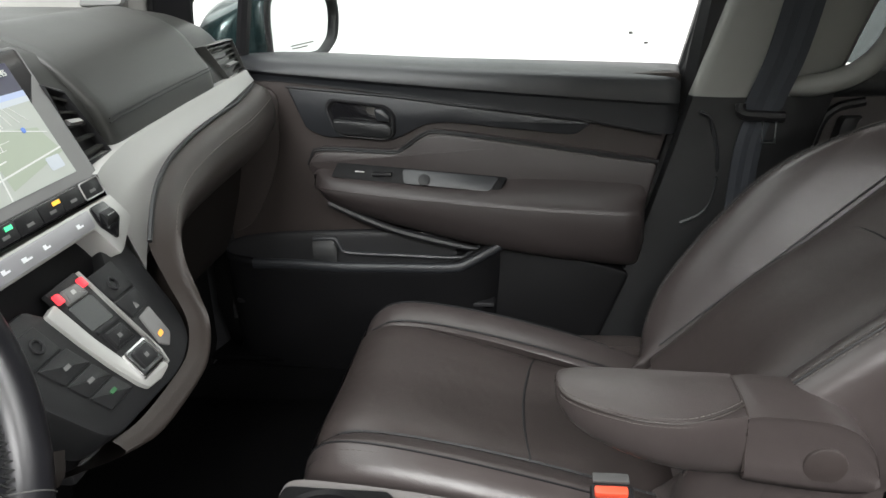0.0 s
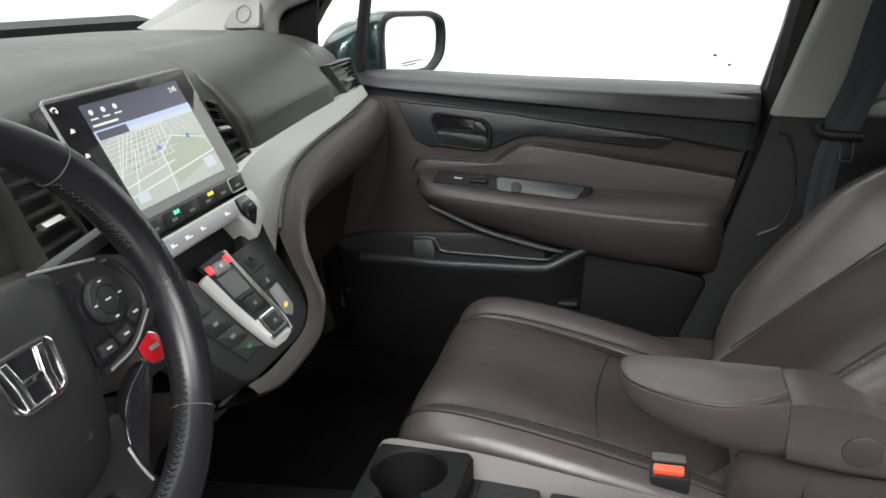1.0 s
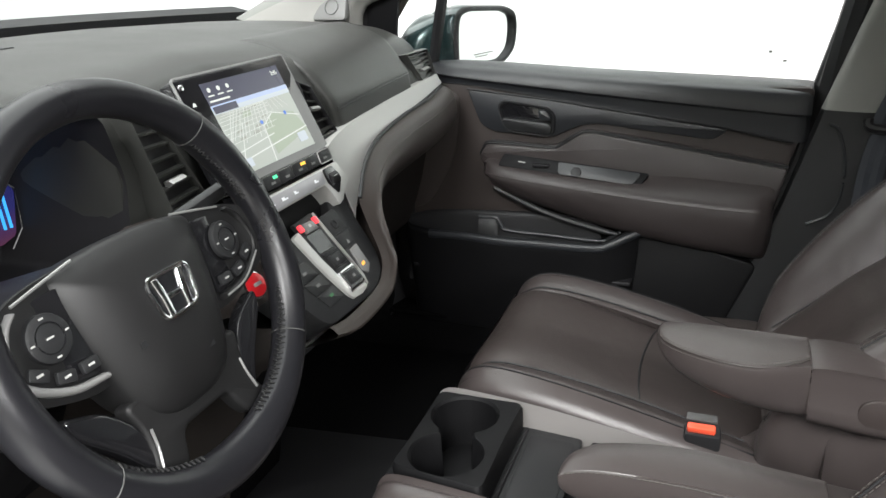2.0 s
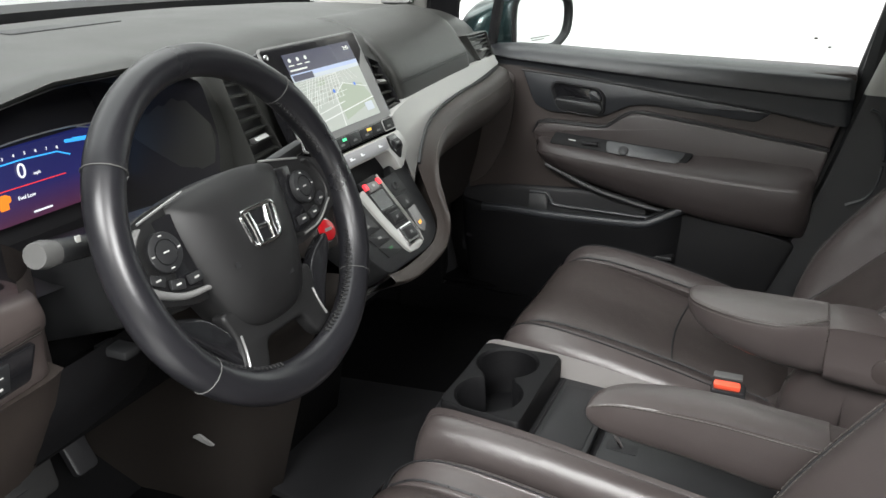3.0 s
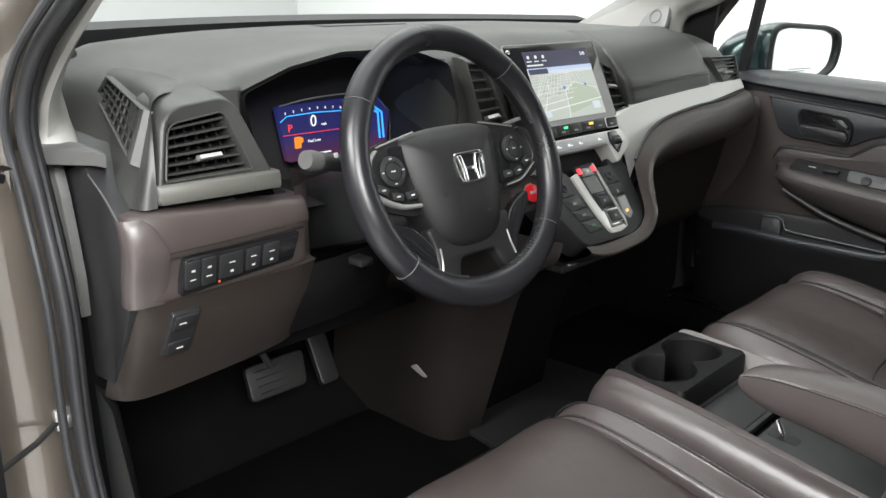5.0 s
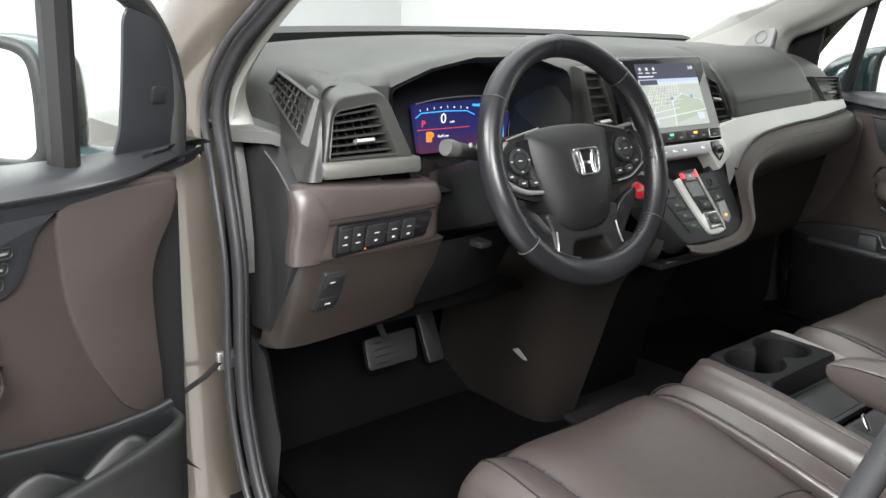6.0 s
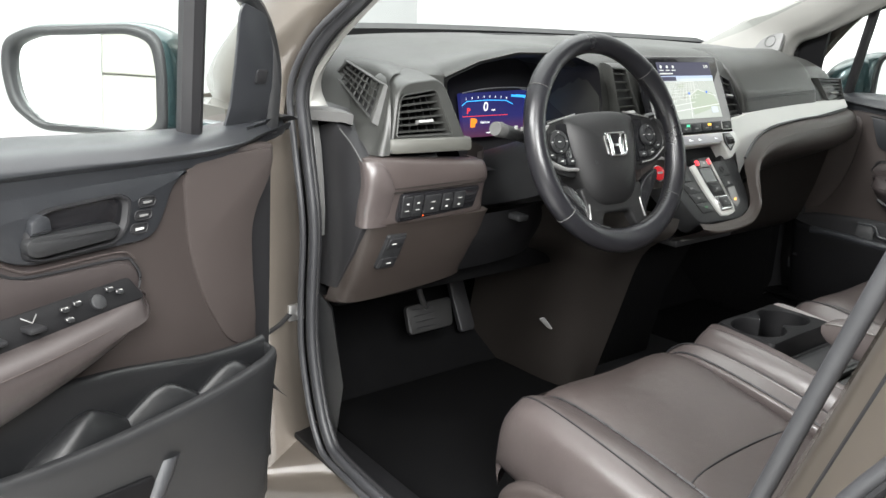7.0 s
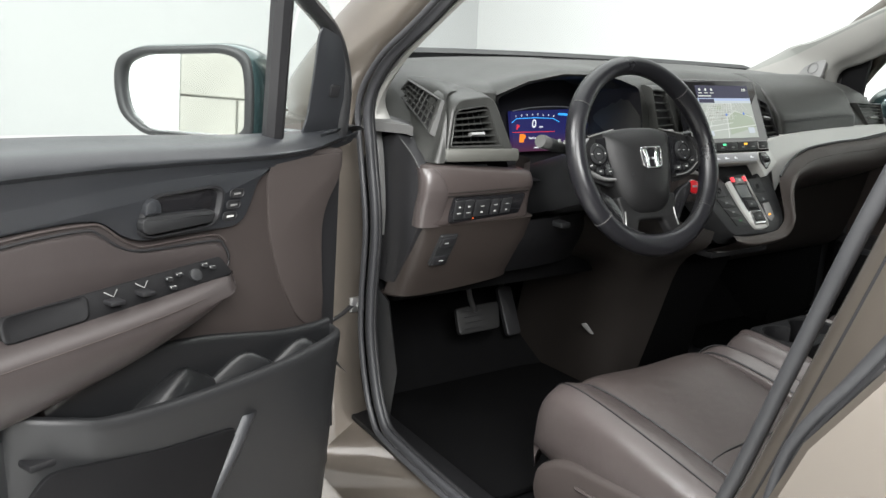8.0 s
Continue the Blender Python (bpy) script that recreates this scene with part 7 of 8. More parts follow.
    # leather insert with stitched upper edge
    if s < 0:
        edge = [(0.455, 0.940), (0.432, 0.951), (0.332, 0.948), (0.313, 0.951), (0.292, 0.962), (0.268, 0.980), (0.248, 0.983), (0.199, 0.981), (0.149, 0.975), (0.0, 0.953), (-0.14, 0.936)]
        welt = [(0.457, 0.893), (0.462, 0.911), (0.453, 0.929), (0.433, 0.938), (0.325, 0.938), (0.292, 0.947), (0.264, 0.966), (0.247, 0.972), (0.195, 0.969), (0.145, 0.963), (0.0, 0.941), (-0.14, 0.922)]
    else:
        edge = [(0.487, 0.925), (0.464, 0.939), (0.335, 0.932), (0.318, 0.936), (0.278, 0.963), (0.245, 0.968), (0.115, 0.950), (0.0, 0.932), (-0.138, 0.911)]
        welt = [(0.494, 0.903), (0.485, 0.918), (0.462, 0.930), (0.338, 0.924), (0.316, 0.928), (0.275, 0.955), (0.243, 0.960), (0.115, 0.942), (0.0, 0.924), (-0.138, 0.903)]
    pan(edge + ([(-0.115, 0.80), (0.10, 0.82), (0.44, 0.855), (0.466, 0.90)] if s < 0 else [(-0.115, 0.80), (0.10, 0.82), (0.46, 0.855), (0.498, 0.90)]), 0.7775, 0.02, M_CARD, "leather_insert", 0.012, 0.006, lab="padded brown leather insert")
    # the inner field stands proud of the border strip
    pan([(y, z) for y, z in welt] + [(-0.112, 0.80), (0.10, 0.82), (0.43, 0.862)], 0.7745, 0.01, M_CARD, "insert_field", 0.010, 0.005)
    part("insert_welt", tube(spline([P(0.7772, y, z + 0.0025) for y, z in welt], 4), 0.0020, 6), M_RUBBER, d)
    part("insert_welt", tube(spline([P(0.7766, y, z - 0.0022) for y, z in edge], 4), 0.0017, 6), M_RUBBER if s > 0 else M_BROWN_DARK, d)
    # armrest
    rr = []
    for y, z1, z0, x in ((0.482, 0.885, 0.872, 0.768), (0.470, 0.892, 0.845, 0.745), (0.44, 0.890, 0.825, 0.728), (0.34, 0.880, 0.795, 0.718), (0.22, 0.868, 0.765, 0.714), (0.08, 0.855, 0.738, 0.714), (-0.06, 0.845, 0.720, 0.720), (-0.105, 0.84, 0.715, 0.74), (-0.118, 0.83, 0.72, 0.765)):
        if s < 0:
            z0, z1 = z0 + 0.030, z1 + 0.007
            y -= 0.022 * max(0, min(1, (y - 0.30) / 0.14))
        else:
            z0 += 0.008
        hi = 0.004 if s < 0 or y > 0.16 else min(0.022, 0.004 + 0.2 * (0.16 - y))
        rr.append([P(0.79, y, z1 + hi), P(0.765, y, z1 + hi * 0.8), P(x + 0.012, y, z1 - 0.004), P(x, y, z1 - 0.022), P(x + 0.004, y, (z0 * 0.6 + z1 * 0.4)), P(x + 0.028, y, z0), P(0.79, y, z0)])
    arm = part("armrest", body(rr, 4, 3), M_CARD, d, "padded brown door armrest", angle=55)
    part("armrest_seam", tube(spline([r[3] + P(-0.0008, 0, 0.004) for r in rr[1:8]], 6), 0.0009, 5), M_BROWN_DARK, arm)
    if s > 0:
        # Dark tube drawn as the shadow under the armrest's front.
        part("armrest_shadow_gap", tube(spline([P(x, y, z) for x, y, z in ((0.760, 0.455, 0.836), (0.750, 0.34, 0.790), (0.746, 0.22, 0.760), (0.752, 0.17, 0.750))], 5), [0.007] * 11 + [0.006, 0.005, 0.004, 0.003, 0.002], 8), M_DARK, arm)
    # switch plate lying on the armrest
    f = axes(P(0.752, 0.285, 0.886 if s > 0 else 0.8945), P(0, -1, -0.095) * (1 if s > 0 else -1) if s > 0 else (0, 1, 0.095), P(0.55, 0, 0.8))
    e = 1 if s > 0 else -1
    pl = part("switch_plate", plate(rounded([(-e * 0.158, -0.012), (-e * 0.150, 0.017), (e * 0.16, 0.017), (e * 0.145, -0.018)], 0.006, 3) if e > 0 else rounded([(-0.145, -0.018), (-0.16, 0.017), (0.150, 0.017), (0.158, -0.012)], 0.006, 3), 0.02, f, 0.002), M_BLACK, arm, "black window switch plate")
    if s > 0:
        part("pull_cup", plate(rounded([(-0.025, -0.014), (-0.03, 0.014), (0.145, 0.014), (0.130, -0.014)], 0.008, 3), 0.004, f @ Matrix.Translation((0, 0, 0.003)), 0.001), M_DOORDARK, pl)
        part("window_key", box(f @ V(-0.065, 0.0, 0.004), (0.012, 0.036, 0.006), 0.002), M_RUBBER, pl)
        for u in (-0.105, -0.060):
            part("switch_mark", plate([(u - 0.008, -0.001), (u + 0.008, -0.001), (u + 0.008, 0.001), (u - 0.008, 0.001)], 0.0005, f @ Matrix.Translation((0, 0, 0.0078))), M_WHITE, pl)
        part("cup_knob", disc(f @ Matrix.Translation((0.012, -0.004, 0.006)), 0.011, 0.02, 18), M_RUBBER, pl)
    else:
        cup = rounded([(-0.156, -0.015), (-0.150, 0.015), (-0.046, 0.015), (-0.056, -0.015)], 0.010, 4)
        part("pull_cup", skin([[f @ V(p[0] * k + c, p[1] * k, z) for p in cup] for k, c, z in ((1.0, 0.0, 0.0004), (0.97, -0.003, 0.0022), (0.93, -0.007, 0.0024), (0.86, -0.014, 0.0008))]), M_BLACK, pl, "black pull cup", angle=50)
        for u in (-0.022, 0.020):
            part("window_key", box(f @ V(u, -0.002, 0.002), (0.026, 0.020, 0.006), 0.0025), M_RUBBER, pl)
            part("key_edge", tube([f @ V(u - 0.007, 0.011, 0.0045), f @ V(u + 0.001, 0.002, 0.0062), f @ V(u + 0.010, 0.010, 0.0045)], 0.0007, 5), M_TAB, pl)
            part("switch_mark", plate([(u - 0.003, -0.006), (u + 0.004, -0.006), (u + 0.004, -0.0045), (u - 0.003, -0.0045)], 0.0005, f @ Matrix.Translation((0, 0, 0.0056))), M_WHITE, pl)
        for u, v in ((0.060, 0.005), (0.060, -0.007), (0.076, 0.007), (0.128, 0.004), (0.118, 0.010)):
            part("small_key", box(f @ V(u, v, 0.002), (0.012, 0.007, 0.004), 0.001), M_DARK, pl)
            part("switch_mark", plate([(u - 0.004, v - 0.001), (u + 0.004, v - 0.001), (u + 0.004, v + 0.001), (u - 0.004, v + 0.001)], 0.0005, f @ Matrix.Translation((0, 0, 0.0046))), M_WHITE, pl)
        part("mirror_knob", disc(f @ Matrix.Translation((0.100, 0.0, 0.004)), 0.009, 0.012, 18), M_DARK, pl)
    # dark lower door with map pocket; passenger's copy has shade in its colour
    low = [(0.668, 0.735), (0.60, 0.72), (0.53, 0.700), (0.22, 0.700), (0.17, 0.725), (0.13, 0.758), (-0.10, 0.70), (-0.035, 0.54), (0.03, 0.42), (0.56, 0.42), (0.63, 0.50), (0.672, 0.68)]
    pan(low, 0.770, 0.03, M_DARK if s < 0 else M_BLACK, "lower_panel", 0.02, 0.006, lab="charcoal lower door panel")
    up = 0.0 if s > 0 else 1.0
    rr = []
    for y, z1, z0, x in ((0.667, 0.738 + 0.038 * up, 0.52, 0.765), (0.655, 0.742 + 0.032 * up, 0.50, 0.735), (0.60, 0.738 + 0.031 * up, 0.48, 0.720), (0.50, 0.732 + 0.029 * up, 0.47, 0.714), (0.35, 0.730 + 0.027 * up, 0.46, 0.712), (0.24, 0.732 + 0.030 * up, 0.46, 0.714), (0.20, 0.744 + 0.026 * up, 0.46, 0.722), (0.165, 0.760 + 0.016 * up, 0.46, 0.742), (0.14, 0.766 + 0.012 * up, 0.46, 0.768)):
        z0 = z0 if s > 0 else 0.40
        rr.append([P(x + 0.012, y, z1 - 0.006), P(x + 0.004, y, z1), P(x - 0.003, y, z1 - 0.008), P(x + 0.002, y, z1 - 0.05), P(x + 0.012, y, (z1 + z0) / 2), P(x + 0.03, y, z0), P(0.775, y, z0), P(0.775, y, z0 + 0.02), P(x + 0.030, y, (z1 + z0) / 2 - 0.03), P(x + 0.016, y, z1 - 0.06)])
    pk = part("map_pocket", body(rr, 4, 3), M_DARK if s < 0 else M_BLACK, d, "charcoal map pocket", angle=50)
    if s > 0:
        wall = ((0.668, 0.752), (0.60, 0.768), (0.45, 0.776), (0.22, 0.780))
    else:
        wall = ((0.668, 0.782), (0.635, 0.780), (0.56, 0.784), (0.48, 0.797), (0.406, 0.808), (0.30, 0.812), (0.24, 0.798), (0.186, 0.772))
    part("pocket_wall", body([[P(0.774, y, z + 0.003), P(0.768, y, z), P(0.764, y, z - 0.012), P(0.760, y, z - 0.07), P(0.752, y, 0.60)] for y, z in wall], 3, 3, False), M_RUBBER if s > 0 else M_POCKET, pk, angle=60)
    part("pocket_floor", box(P(0.752, 0.40, 0.645 if s > 0 else 0.722), (0.036, 0.50, 0.01), 0.003), M_RUBBER, pk)
    if s > 0:
        # Rim in lighter charcoal, painting the light on the pocket's lip.
        rail = ((0.60, 0.731, 0.716), (0.523, 0.731, 0.714), (0.439, 0.7275, 0.711), (0.33, 0.727, 0.711), (0.225, 0.728, 0.711), (0.195, 0.736, 0.714), (0.165, 0.750, 0.724), (0.130, 0.764, 0.745), (0.118, 0.767, 0.764))
        part("pocket_rail", body([[P(x + a, y, z + b) for a, b in ((0.008, 0.008), (0.001, 0.008), (-0.003, 0.004), (-0.003, -0.006), (0.004, -0.010), (0.010, -0.004))] for y, z, x in rail], 4, 2), M_DOORDARK, pk, "charcoal pocket rim", angle=50)
        part("bin_lip", tube(spline([P(0.757, y, z) for y, z in ((0.492, 0.766), (0.452, 0.767), (0.440, 0.750), (0.425, 0.739), (0.33, 0.735), (0.222, 0.731), (0.200, 0.738), (0.176, 0.756))], 5), 0.0042, 8), M_DOORDARK, pk)
        part("bin_wall", body([[P(0.772, y, z1 + 0.004), P(0.762, y, z1), P(0.750, y, z1 - 0.006), P(0.744, y, 0.700)] for y, z1 in ((0.492, 0.764), (0.454, 0.764), (0.446, 0.755))], 2, 2, False), M_DARK, pk)
    # rounded dividers sweeping out from the wall
    for y, z, e in ((0.372, 0.778, -0.030), (0.475, 0.774, 0.045), (0.592, 0.770, 0.020)) if s < 0 else ():
        prof = [(-0.085, -0.044), (-0.050, -0.022), (-0.020, -0.005), (0.0, 0.0), (0.014, -0.004), (0.040, -0.020), (0.070, -0.044)]
        part("pocket_divider", body([[P(x, y + e * k + a * w, z + b - dz) for a, b in prof] for x, k, w, dz in ((0.766, 0.0, 1.1, 0.004), (0.756, 0.10, 1.0, 0.0), (0.744, 0.45, 0.9, 0.010), (0.738, 0.70, 0.9, 0.020), (0.733, 0.85, 1.0, 0.032))], 3, 3, False), M_POCKET, pk, angle=70)
    if s < 0:
        pan([(0.428, 0.690), (0.30, 0.700), (0.159, 0.722), (0.10, 0.66), (0.14, 0.50), (0.33, 0.49)], 0.7120, 0.006, M_BLACK, "lower_recess", 0.015, 0.002, owner=pk)
        part("recess_edge", body([[P(x + c, y + a, z + b * 0.6) for a, b, c in ((-0.016, 0.0, 0.006), (-0.006, 0.006, -0.002), (0.004, 0.006, -0.002), (0.014, 0.0, 0.006))] for x, y, z in ((0.7110, 0.452, 0.700), (0.7125, 0.430, 0.655), (0.7150, 0.395, 0.600), (0.7190, 0.355, 0.53))], 3, 2, False), M_DOORDARK, pk, angle=70)
    # window frame, post, quarter glass, glass
    fr = [S(0.815, 0.706, 1.07), S(0.797, 0.690, 1.17), S(0.784, 0.645, 1.240), S(0.770, 0.560, 1.288), S(0.745, 0.40, 1.40), S(0.725, 0.20, 1.51), S(0.710, -0.02, 1.575), S(0.705, -0.28, 1.60)] if s < 0 else [S(0.845, 0.75, 1.08), S(0.835, 0.745, 1.18), S(0.818, 0.715, 1.265), S(0.80, 0.62, 1.325), S(0.772, 0.43, 1.425), S(0.735, 0.22, 1.535), S(0.715, 0.0, 1.585), S(0.705, -0.28, 1.60)]
    part("window_frame", tube(spline([p + S(0.012, 0.0, 0.0) for p in fr], 4), 0.014, 10, flat=0.8), M_DARK, d, "black window frame")
    part("frame_skin", tube(spline([p + S(0.028, 0.008, 0.006) for p in fr], 4), 0.016, 8, flat=0.8), M_PAINT, d)
    part("rear_frame", tube(spline([S(0.835, -0.185, 1.05), S(0.79, -0.245, 1.32), S(0.705, -0.29, 1.60)], 4), 0.020, 10), M_DARK, d)
    part("window_post", tube([S(0.838, 0.622, 1.070), S(0.789, 0.571, 1.247), S(0.762, 0.543, 1.345)] if s > 0 else [S(0.817, 0.545, 1.070), S(0.776, 0.517, 1.26), S(0.757, 0.505, 1.345)], 0.0135 if s > 0 else 0.0165, 8, flat=0.8), M_RUBBER, d, "black window post")
    sail = rounded([(0.712, 1.075), (0.702, 1.12), (0.690, 1.18), (0.652, 1.238), (0.608, 1.250), (0.604, 1.236), (0.612, 1.17), (0.617, 1.11), (0.612, 1.075)], 0.008, 3) if s < 0 else rounded([(0.785, 1.075), (0.790, 1.15), (0.775, 1.225), (0.72, 1.280), (0.60, 1.330), (0.592, 1.320), (0.640, 1.285), (0.667, 1.262), (0.682, 1.20), (0.690, 1.160), (0.693, 1.10), (0.680, 1.088), (0.60, 1.080)], 0.006, 3)
    fm = axes(S(0.818, 0.0, 1.095), (0, 1, 0), (-s * 0.25, 0, 1))
    if s > 0:
        sl = part("sail_panel", plate([(p[0], p[1] - 1.095) for p in sail], -0.012, fm), M_BLACK, d)
    else:
        sl = part("sail_panel", plate([(p[0], p[1] - 1.095) for p in sail], 0.004, fm, 0.002), M_DOORDARK, d)
    f2 = axes(S(0.806 if s > 0 else 0.801, 0.690 if s > 0 else 0.664, 1.142 if s > 0 else 1.150), (0, -s, 0), (-s * 0.25, 0, 1))
    part("sail_button", plate(rounded([(-0.011, -0.010), (0.011, -0.010), (0.011, 0.010), (-0.011, 0.010)], 0.004, 3), 0.01, f2, 0.002), M_RUBBER, sl)
    gl = part("window_glass", skin([[S(0.842 - 0.28 * (z - 1.08), y, z) for y, z in ((0.55, 1.08), (0.565, 1.34), (0.0, 1.58), (-0.27, 1.59), (-0.16, 1.08))], [S(0.846 - 0.28 * (z - 1.08), y, z) for y, z in ((0.55, 1.08), (0.565, 1.34), (0.0, 1.58), (-0.27, 1.59), (-0.16, 1.08))]]), M_GLASS, d, "clear side window")
    gl.visible_shadow = False
    q = part("quarter_glass", skin([[S(x0 - 0.28 * (z - 1.08), y, z) for y, z in ((0.56, 1.09), (0.668 if s > 0 else 0.655, 1.10), (0.67 if s > 0 else 0.67, 1.23), (0.575, 1.33))] for x0 in (0.842, 0.846)]), M_GLASS, d)
    q.visible_shadow = False
    # marks in the glass corner
    if s > 0:
        for y, z, w, h2 in ((-0.112, 1.104, 0.010, 0.007), (-0.085, 1.122, 0.010, 0.008), (-0.095, 1.113, 0.028, 0.0015), (-0.10, 1.107, 0.02, 0.0012), (-0.128, 1.116, 0.005, 0.004)):
            part("glass_mark", box(S(0.838 - 0.28 * (z - 1.08), y, z), (0.0006, w * 0.7, h2 * 0.6), 0), M_PILLAR, gl)
    # door mirror
    ia, ob2 = (S(0.925, 0.598, 0), S(1.185, 0.522, 0)) if s > 0 else (S(0.922, 0.599, -0.003), S(1.178, 0.525, -0.003))
    ax_ = (ob2 - ia).normalized()
    back = V(-ax_.y, ax_.x, 0) * (1 if s > 0 else -1)
    if back.y < 0:
        back = -back
    W = (ob2 - ia).length
    lift = 0.012
    out = rounded([(0.0, 1.065 + lift), (0.02, 1.052 + lift), (W - 0.06, 1.050 + lift), (W - 0.012, 1.085 + lift * 0.5), (W, 1.14), (W - 0.006, 1.178), (W - 0.05, 1.195), (0.05, 1.206), (0.008, 1.195), (0.0, 1.15)], 0.02, 4)

    def Q(u, z, k):
        return ia + ax_ * u + V(0, 0, z + (0.0 if s > 0 else 0.07 * (z - 1.127))) + back * k
    cu, cz = W / 2, 1.127
    rings = [[Q(cu + (p.x - cu) * k, cz + (p.y - cz) * k, dep) for p in out] for k, dep in ((0.93, 0.012), (0.93, 0.0), (0.97, -0.006), (1.03, -0.004), (1.075, 0.006), (1.09, 0.03), (1.03, 0.065), (0.86, 0.10), (0.5, 0.125), (0.2, 0.13))]
    mr = part("mirror_housing", skin(rings), M_MIRRORCAP, d, "dark teal mirror housing", angle=60)
    g = skin([[Q(cu + (p.x - cu) * 0.945, cz + (p.y - cz) * 0.945, dep) for p in out] for dep in (0.009, 0.0035)])
    part("mirror_glass", g, M_MIRROR, mr, "mirror glass")
    part("mirror_bezel", skin([[Q(cu + (p.x - cu) * k, cz + (p.y - cz) * k2, dep) for p in out] for k, k2, dep in ((0.90, 0.87, 0.0036), (0.905, 0.875, -0.004), (0.93, 0.91, -0.0085), (0.99, 0.98, -0.0085), (1.03, 1.03, -0.006), (1.045, 1.05, 0.002))], True, False), M_RUBBER, mr, "black mirror bezel", angle=60)
    if s > 0:
        arm_rings = [[Q(u, z0, k0), Q(u, (z0 + z1) / 2, k0 - 0.004), Q(u, z1, k0), Q(u, z1 + 0.006, (k0 + k1) / 2), Q(u, z1 - 0.01, k1), Q(u, z0, k1)] for u, z0, z1, k0, k1 in ((0.03, 1.062, 1.190, 0.012, 0.10), (0.0, 1.062, 1.186, 0.018, 0.105), (-0.03, 1.064, 1.172, 0.035, 0.11), (-0.055, 1.066, 1.150, 0.055, 0.115), (-0.068, 1.068, 1.12, 0.07, 0.11))]
    else:
        arm_rings = [[Q(u, z, k) for z, k in ((1.055, 0.02), (1.085, 0.02), (1.085, 0.07), (1.055, 0.07))] for u in (0.02, -0.04, -0.085)]
    part("mirror_arm", body(arm_rings, 3, 3), M_MIRRORCAP, mr, angle=60)
    if s > 0:
        for k in range(2):
            part("mirror_print", box(Q(0.13 - 0.01 * k, 1.092 - 0.006 * k, 0.0022), (0.085 - 0.03 * k, 0.0006, 0.0022), 0, Matrix.Rotation(math.atan2(ax_.y, ax_.x), 4, "Z")), M_PILLAR, mr)
    return d


door(1, None, "passenger_door", "closed charcoal and brown passenger door with armrest and map pocket")
door(-1, Matrix.Rotation(radians(OPEN), 4, "Z") @ Matrix.Rotation(radians(-3.0), 4, "X"), "driver_door", "open driver door with brown armrest and window switches")
drv = bpy.data.objects["driver_door"]
drv.location.z += 0.010


def hinge_parts():
    ck = thing("door_check", (-0.83, 0.74, 0.744), "steel door check strap on the hinge post", "door check")
    part("strap", tube([V(-0.80, 0.73, 0.745), V(-0.84, 0.70, 0.738), V(-0.89, 0.68, 0.728)], 0.006, 6, flat=0.5), M_RUBBER, ck)
    part("bracket", box((-0.795, 0.726, 0.746), (0.03, 0.012, 0.03), 0.003), M_METAL, ck)
    part("bolt", disc(axes((-0.79, 0.718, 0.744), (1, 0, 0), (0, 0, 1)), 0.008, 0.01, 6), M_METAL, ck)


hinge_parts()


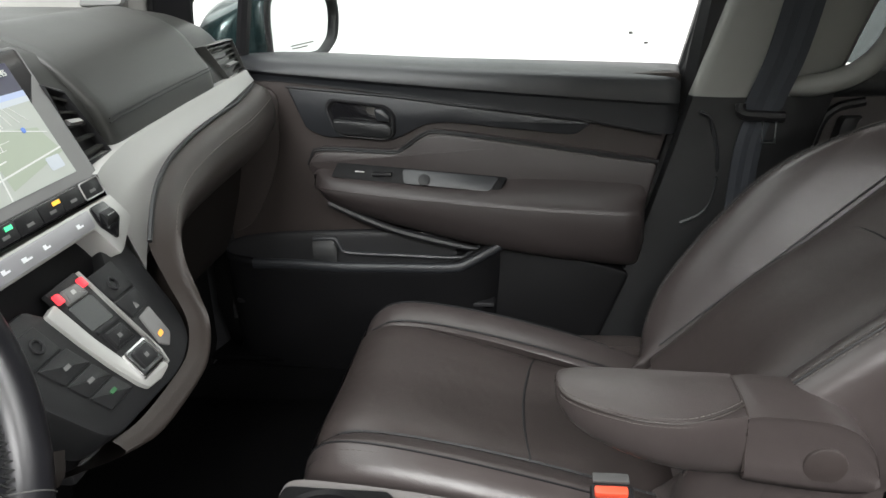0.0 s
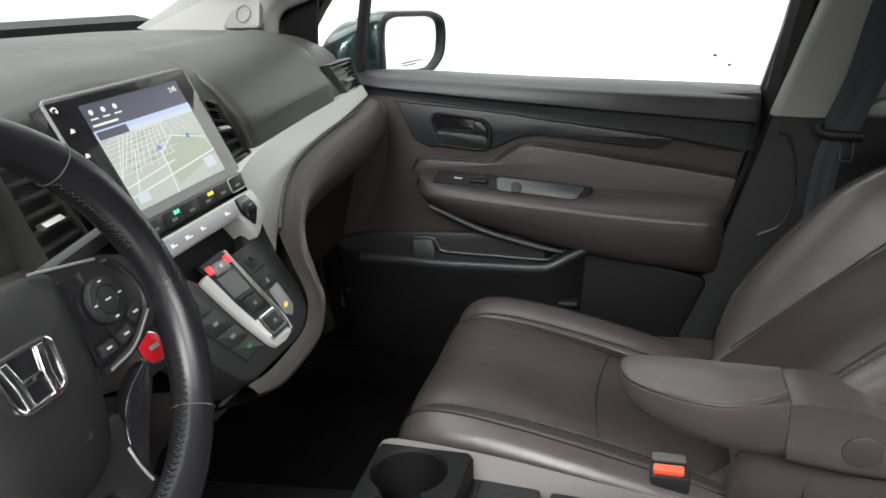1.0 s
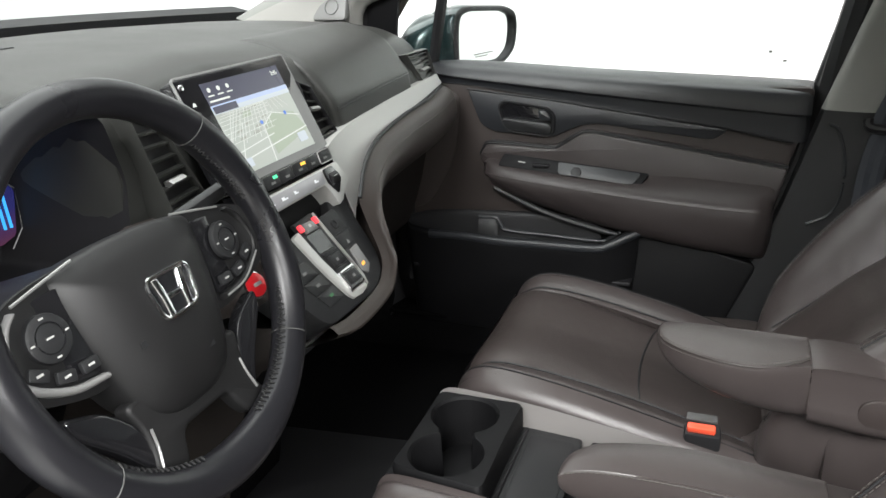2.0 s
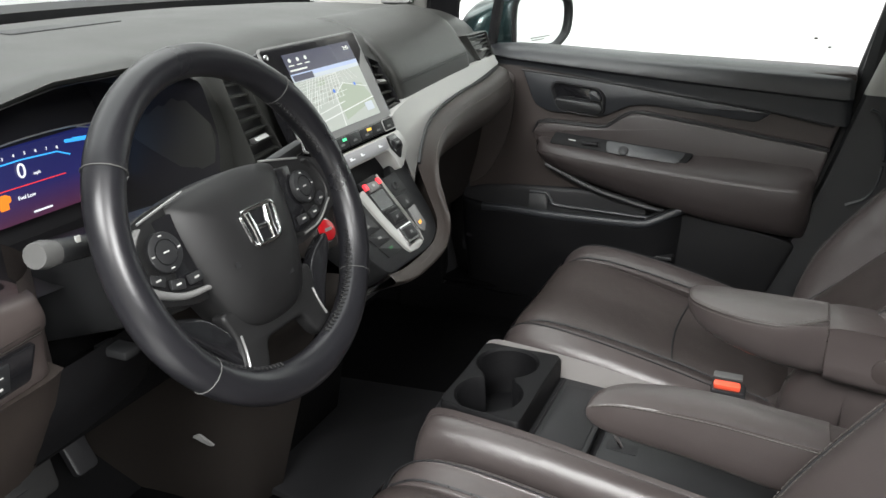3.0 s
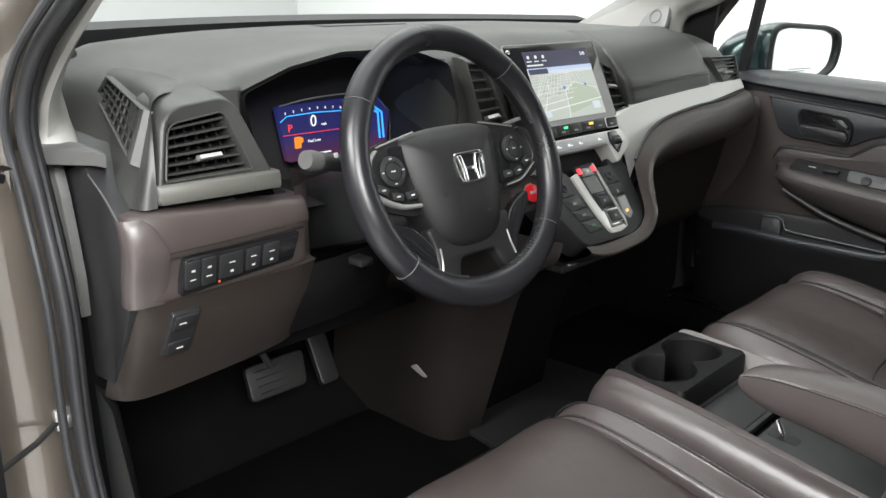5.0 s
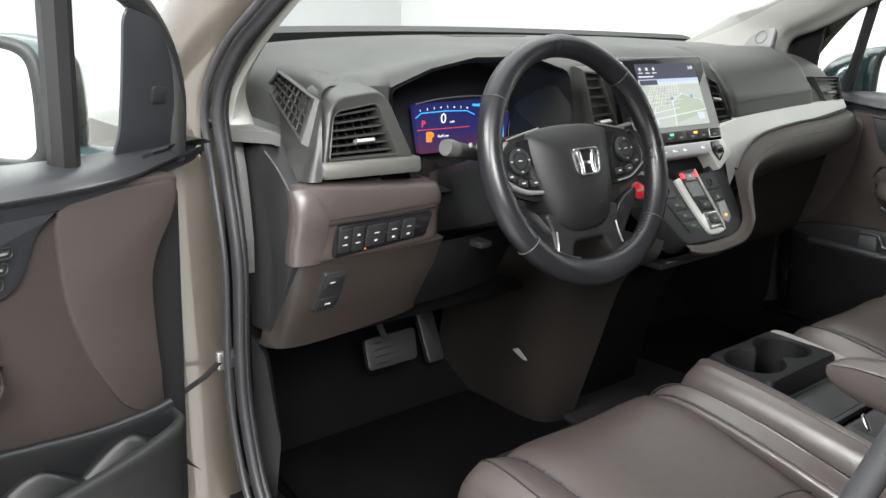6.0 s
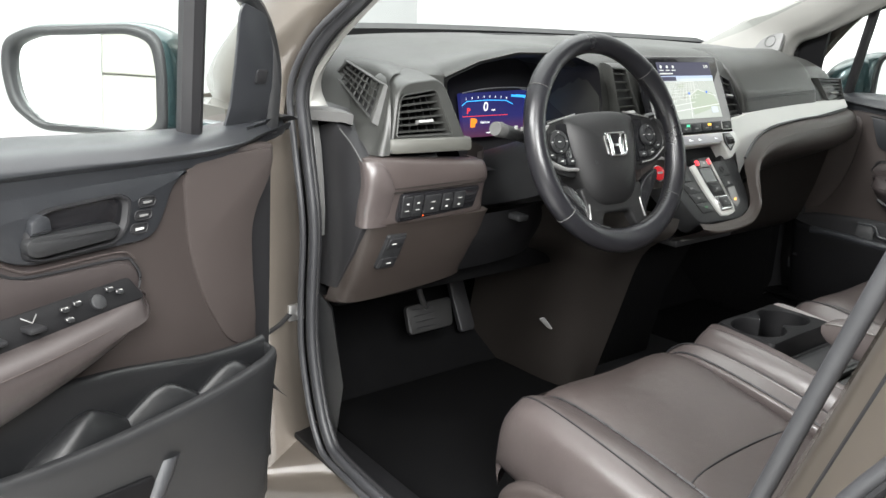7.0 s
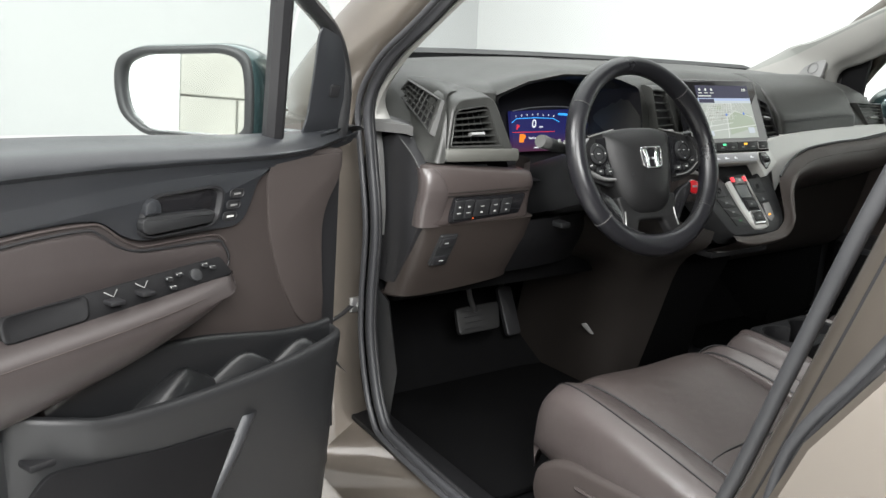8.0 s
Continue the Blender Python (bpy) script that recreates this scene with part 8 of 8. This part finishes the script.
# ---- passenger belt and rear cabin ----
def belt():
    b = thing("seat_belt", (0.78, -0.33, 0.55), "dark woven seat belt with its buckle tongue hanging at the pillar", "seat belt")
    pts = [V(0.655, -0.385, 1.50), V(0.725, -0.350, 1.25), V(0.748, -0.325, 1.096), V(0.757, -0.298, 1.005), V(0.762, -0.278, 0.90), V(0.765, -0.27, 0.60)]
    path = spline(pts, 5)
    part("strap", skin([[p + V(dx, dy * (1.0 if p.z > 1.0 else 0.7), 0) for dx, dy in ((-0.002, -0.031), (-0.0035, -0.015), (-0.002, 0.0), (-0.0035, 0.015), (-0.002, 0.031), (0.002, 0.031), (0.002, -0.031))] for p in path]), M_BELT, b, angle=10)
    c = V(0.749, -0.298, 1.000)
    part("tongue", tube(spline([c + V(0, 0.038, 0.012), c + V(-0.003, 0.034, -0.004), c + V(-0.004, 0.0, -0.008), c + V(-0.003, -0.032, -0.010)], 4), 0.009, 8), M_RUBBER, b)
    part("tongue_plate", tube([c + V(-0.006, dy, dz) for dy, dz in ((0.002, -0.012), (0.000, -0.052), (-0.020, -0.052), (-0.020, -0.012))], 0.002, 6, True), M_METAL, b, "steel buckle tongue")
    h = thing("grab_handle", (0.73, -0.40, 1.04), "pale grey grab handle on the pillar", "grab handle")
    part("grip", tube(spline([V(0.775, -0.345, 1.035), V(0.752, -0.385, 1.042), V(0.730, -0.435, 1.068), V(0.715, -0.468, 1.12), V(0.705, -0.475, 1.20), V(0.69, -0.435, 1.32)], 5), 0.018, 12), M_PILLAR, h)
    rd = thing("rear_door_panel", (0.82, -0.95, 0.43), "dark brown rear sliding door panel with a pull handle", "car door")
    part("panel", box((0.850, -0.86, 0.72), (0.05, 1.04, 0.62), 0.02), M_BROWN_PLASTIC, rd)
    part("window_pillar", tube([V(0.85, -0.36, 0.60), V(0.84, -0.385, 1.02), V(0.79, -0.42, 1.30), V(0.74, -0.45, 1.55)], 0.034, 8), M_RUBBER, rd)
    part("belt_cap", box((0.845, -0.86, 1.030), (0.06, 1.04, 0.05), 0.015), M_DARK, rd)
    part("frame_lip", tube(spline([V(0.82, -0.39, 0.75), V(0.82, -0.405, 0.93), V(0.82, -0.43, 0.985), V(0.82, -0.48, 1.0)], 4), 0.008, 8), M_DARK, rd)
    part("pull_handle", body([[V(0.805 + dx, y, z) for dx, y, z in ((0.02, -0.432 - k, zz), (-0.002, -0.435 - k, zz), (-0.004, -0.458 - k, zz), (0.02, -0.462 - k, zz))] for zz, k in ((0.84, -0.012), (0.92, 0.0), (0.965, 0.008), (0.975, 0.014))], 3, 2), M_DARK, rd)


belt()


def driver_rear_door():
    """The sliding door's outer skin behind the open front door."""
    rd = thing("sliding_door", (-0.93, -0.9, 0.25), "taupe painted sliding door with a dark edge seal", "car door")
    prof = ((-0.86, 0.34), (-0.915, 0.33), (-0.940, 0.50), (-0.955, 0.72), (-0.948, 0.88), (-0.935, 0.95), (-0.90, 1.06), (-0.86, 1.06))

    def edge(z):
        """Where the leading edge runs at a height."""
        return -0.274 - 0.55 * (z - 0.93) if z > 0.93 else -0.274 + 0.20 * (0.93 - z)
    part("door_skin", skin([[V(x + (0.006 if k == 0 else 0), edge(z) - dy, z) for x, z in prof] for k, dy in enumerate((0.0, 0.008, 0.3, 1.0))]), M_PAINT, rd)
    part("edge_seal", tube(spline([V(-0.902, edge(z) + 0.013, z) for z in (0.34, 0.5, 0.7, 0.85, 0.93, 1.0, 1.06)], 4), 0.0062, 14, up=(1, 0, 0)), M_SEAL, rd, "grey rubber edge seal")
    part("edge_gap", tube(spline([V(-0.903, edge(z) + 0.0035, z) for z in (0.34, 0.5, 0.7, 0.85, 0.93, 1.0, 1.06)], 4), 0.0045, 8, up=(1, 0, 0)), M_RUBBER, rd)
    w = part("window_glass", skin([[V(-0.875 + 0.28 * (z - 1.06), y, z) for y, z in ((-0.36, 1.06), (-0.42, 1.58), (-1.3, 1.58), (-1.33, 1.06))] for _ in (0,)] + [[V(-0.870 + 0.28 * (z - 1.06), y, z) for y, z in ((-0.36, 1.06), (-0.42, 1.58), (-1.3, 1.58), (-1.33, 1.06))]]), M_GLASS, rd)
    w.visible_shadow = False
    part("fender", body([[V(-0.90 - b, y, z) for b, z in ((0.0, 1.06), (0.03, 1.0), (0.05, 0.85), (0.05, 0.6), (0.03, 0.4), (0.0, 0.3))] for b2, y in ((0, 0.79), (0, 1.0), (0, 1.5))], 2, 2, False), M_PAINT, car)


driver_rear_door()
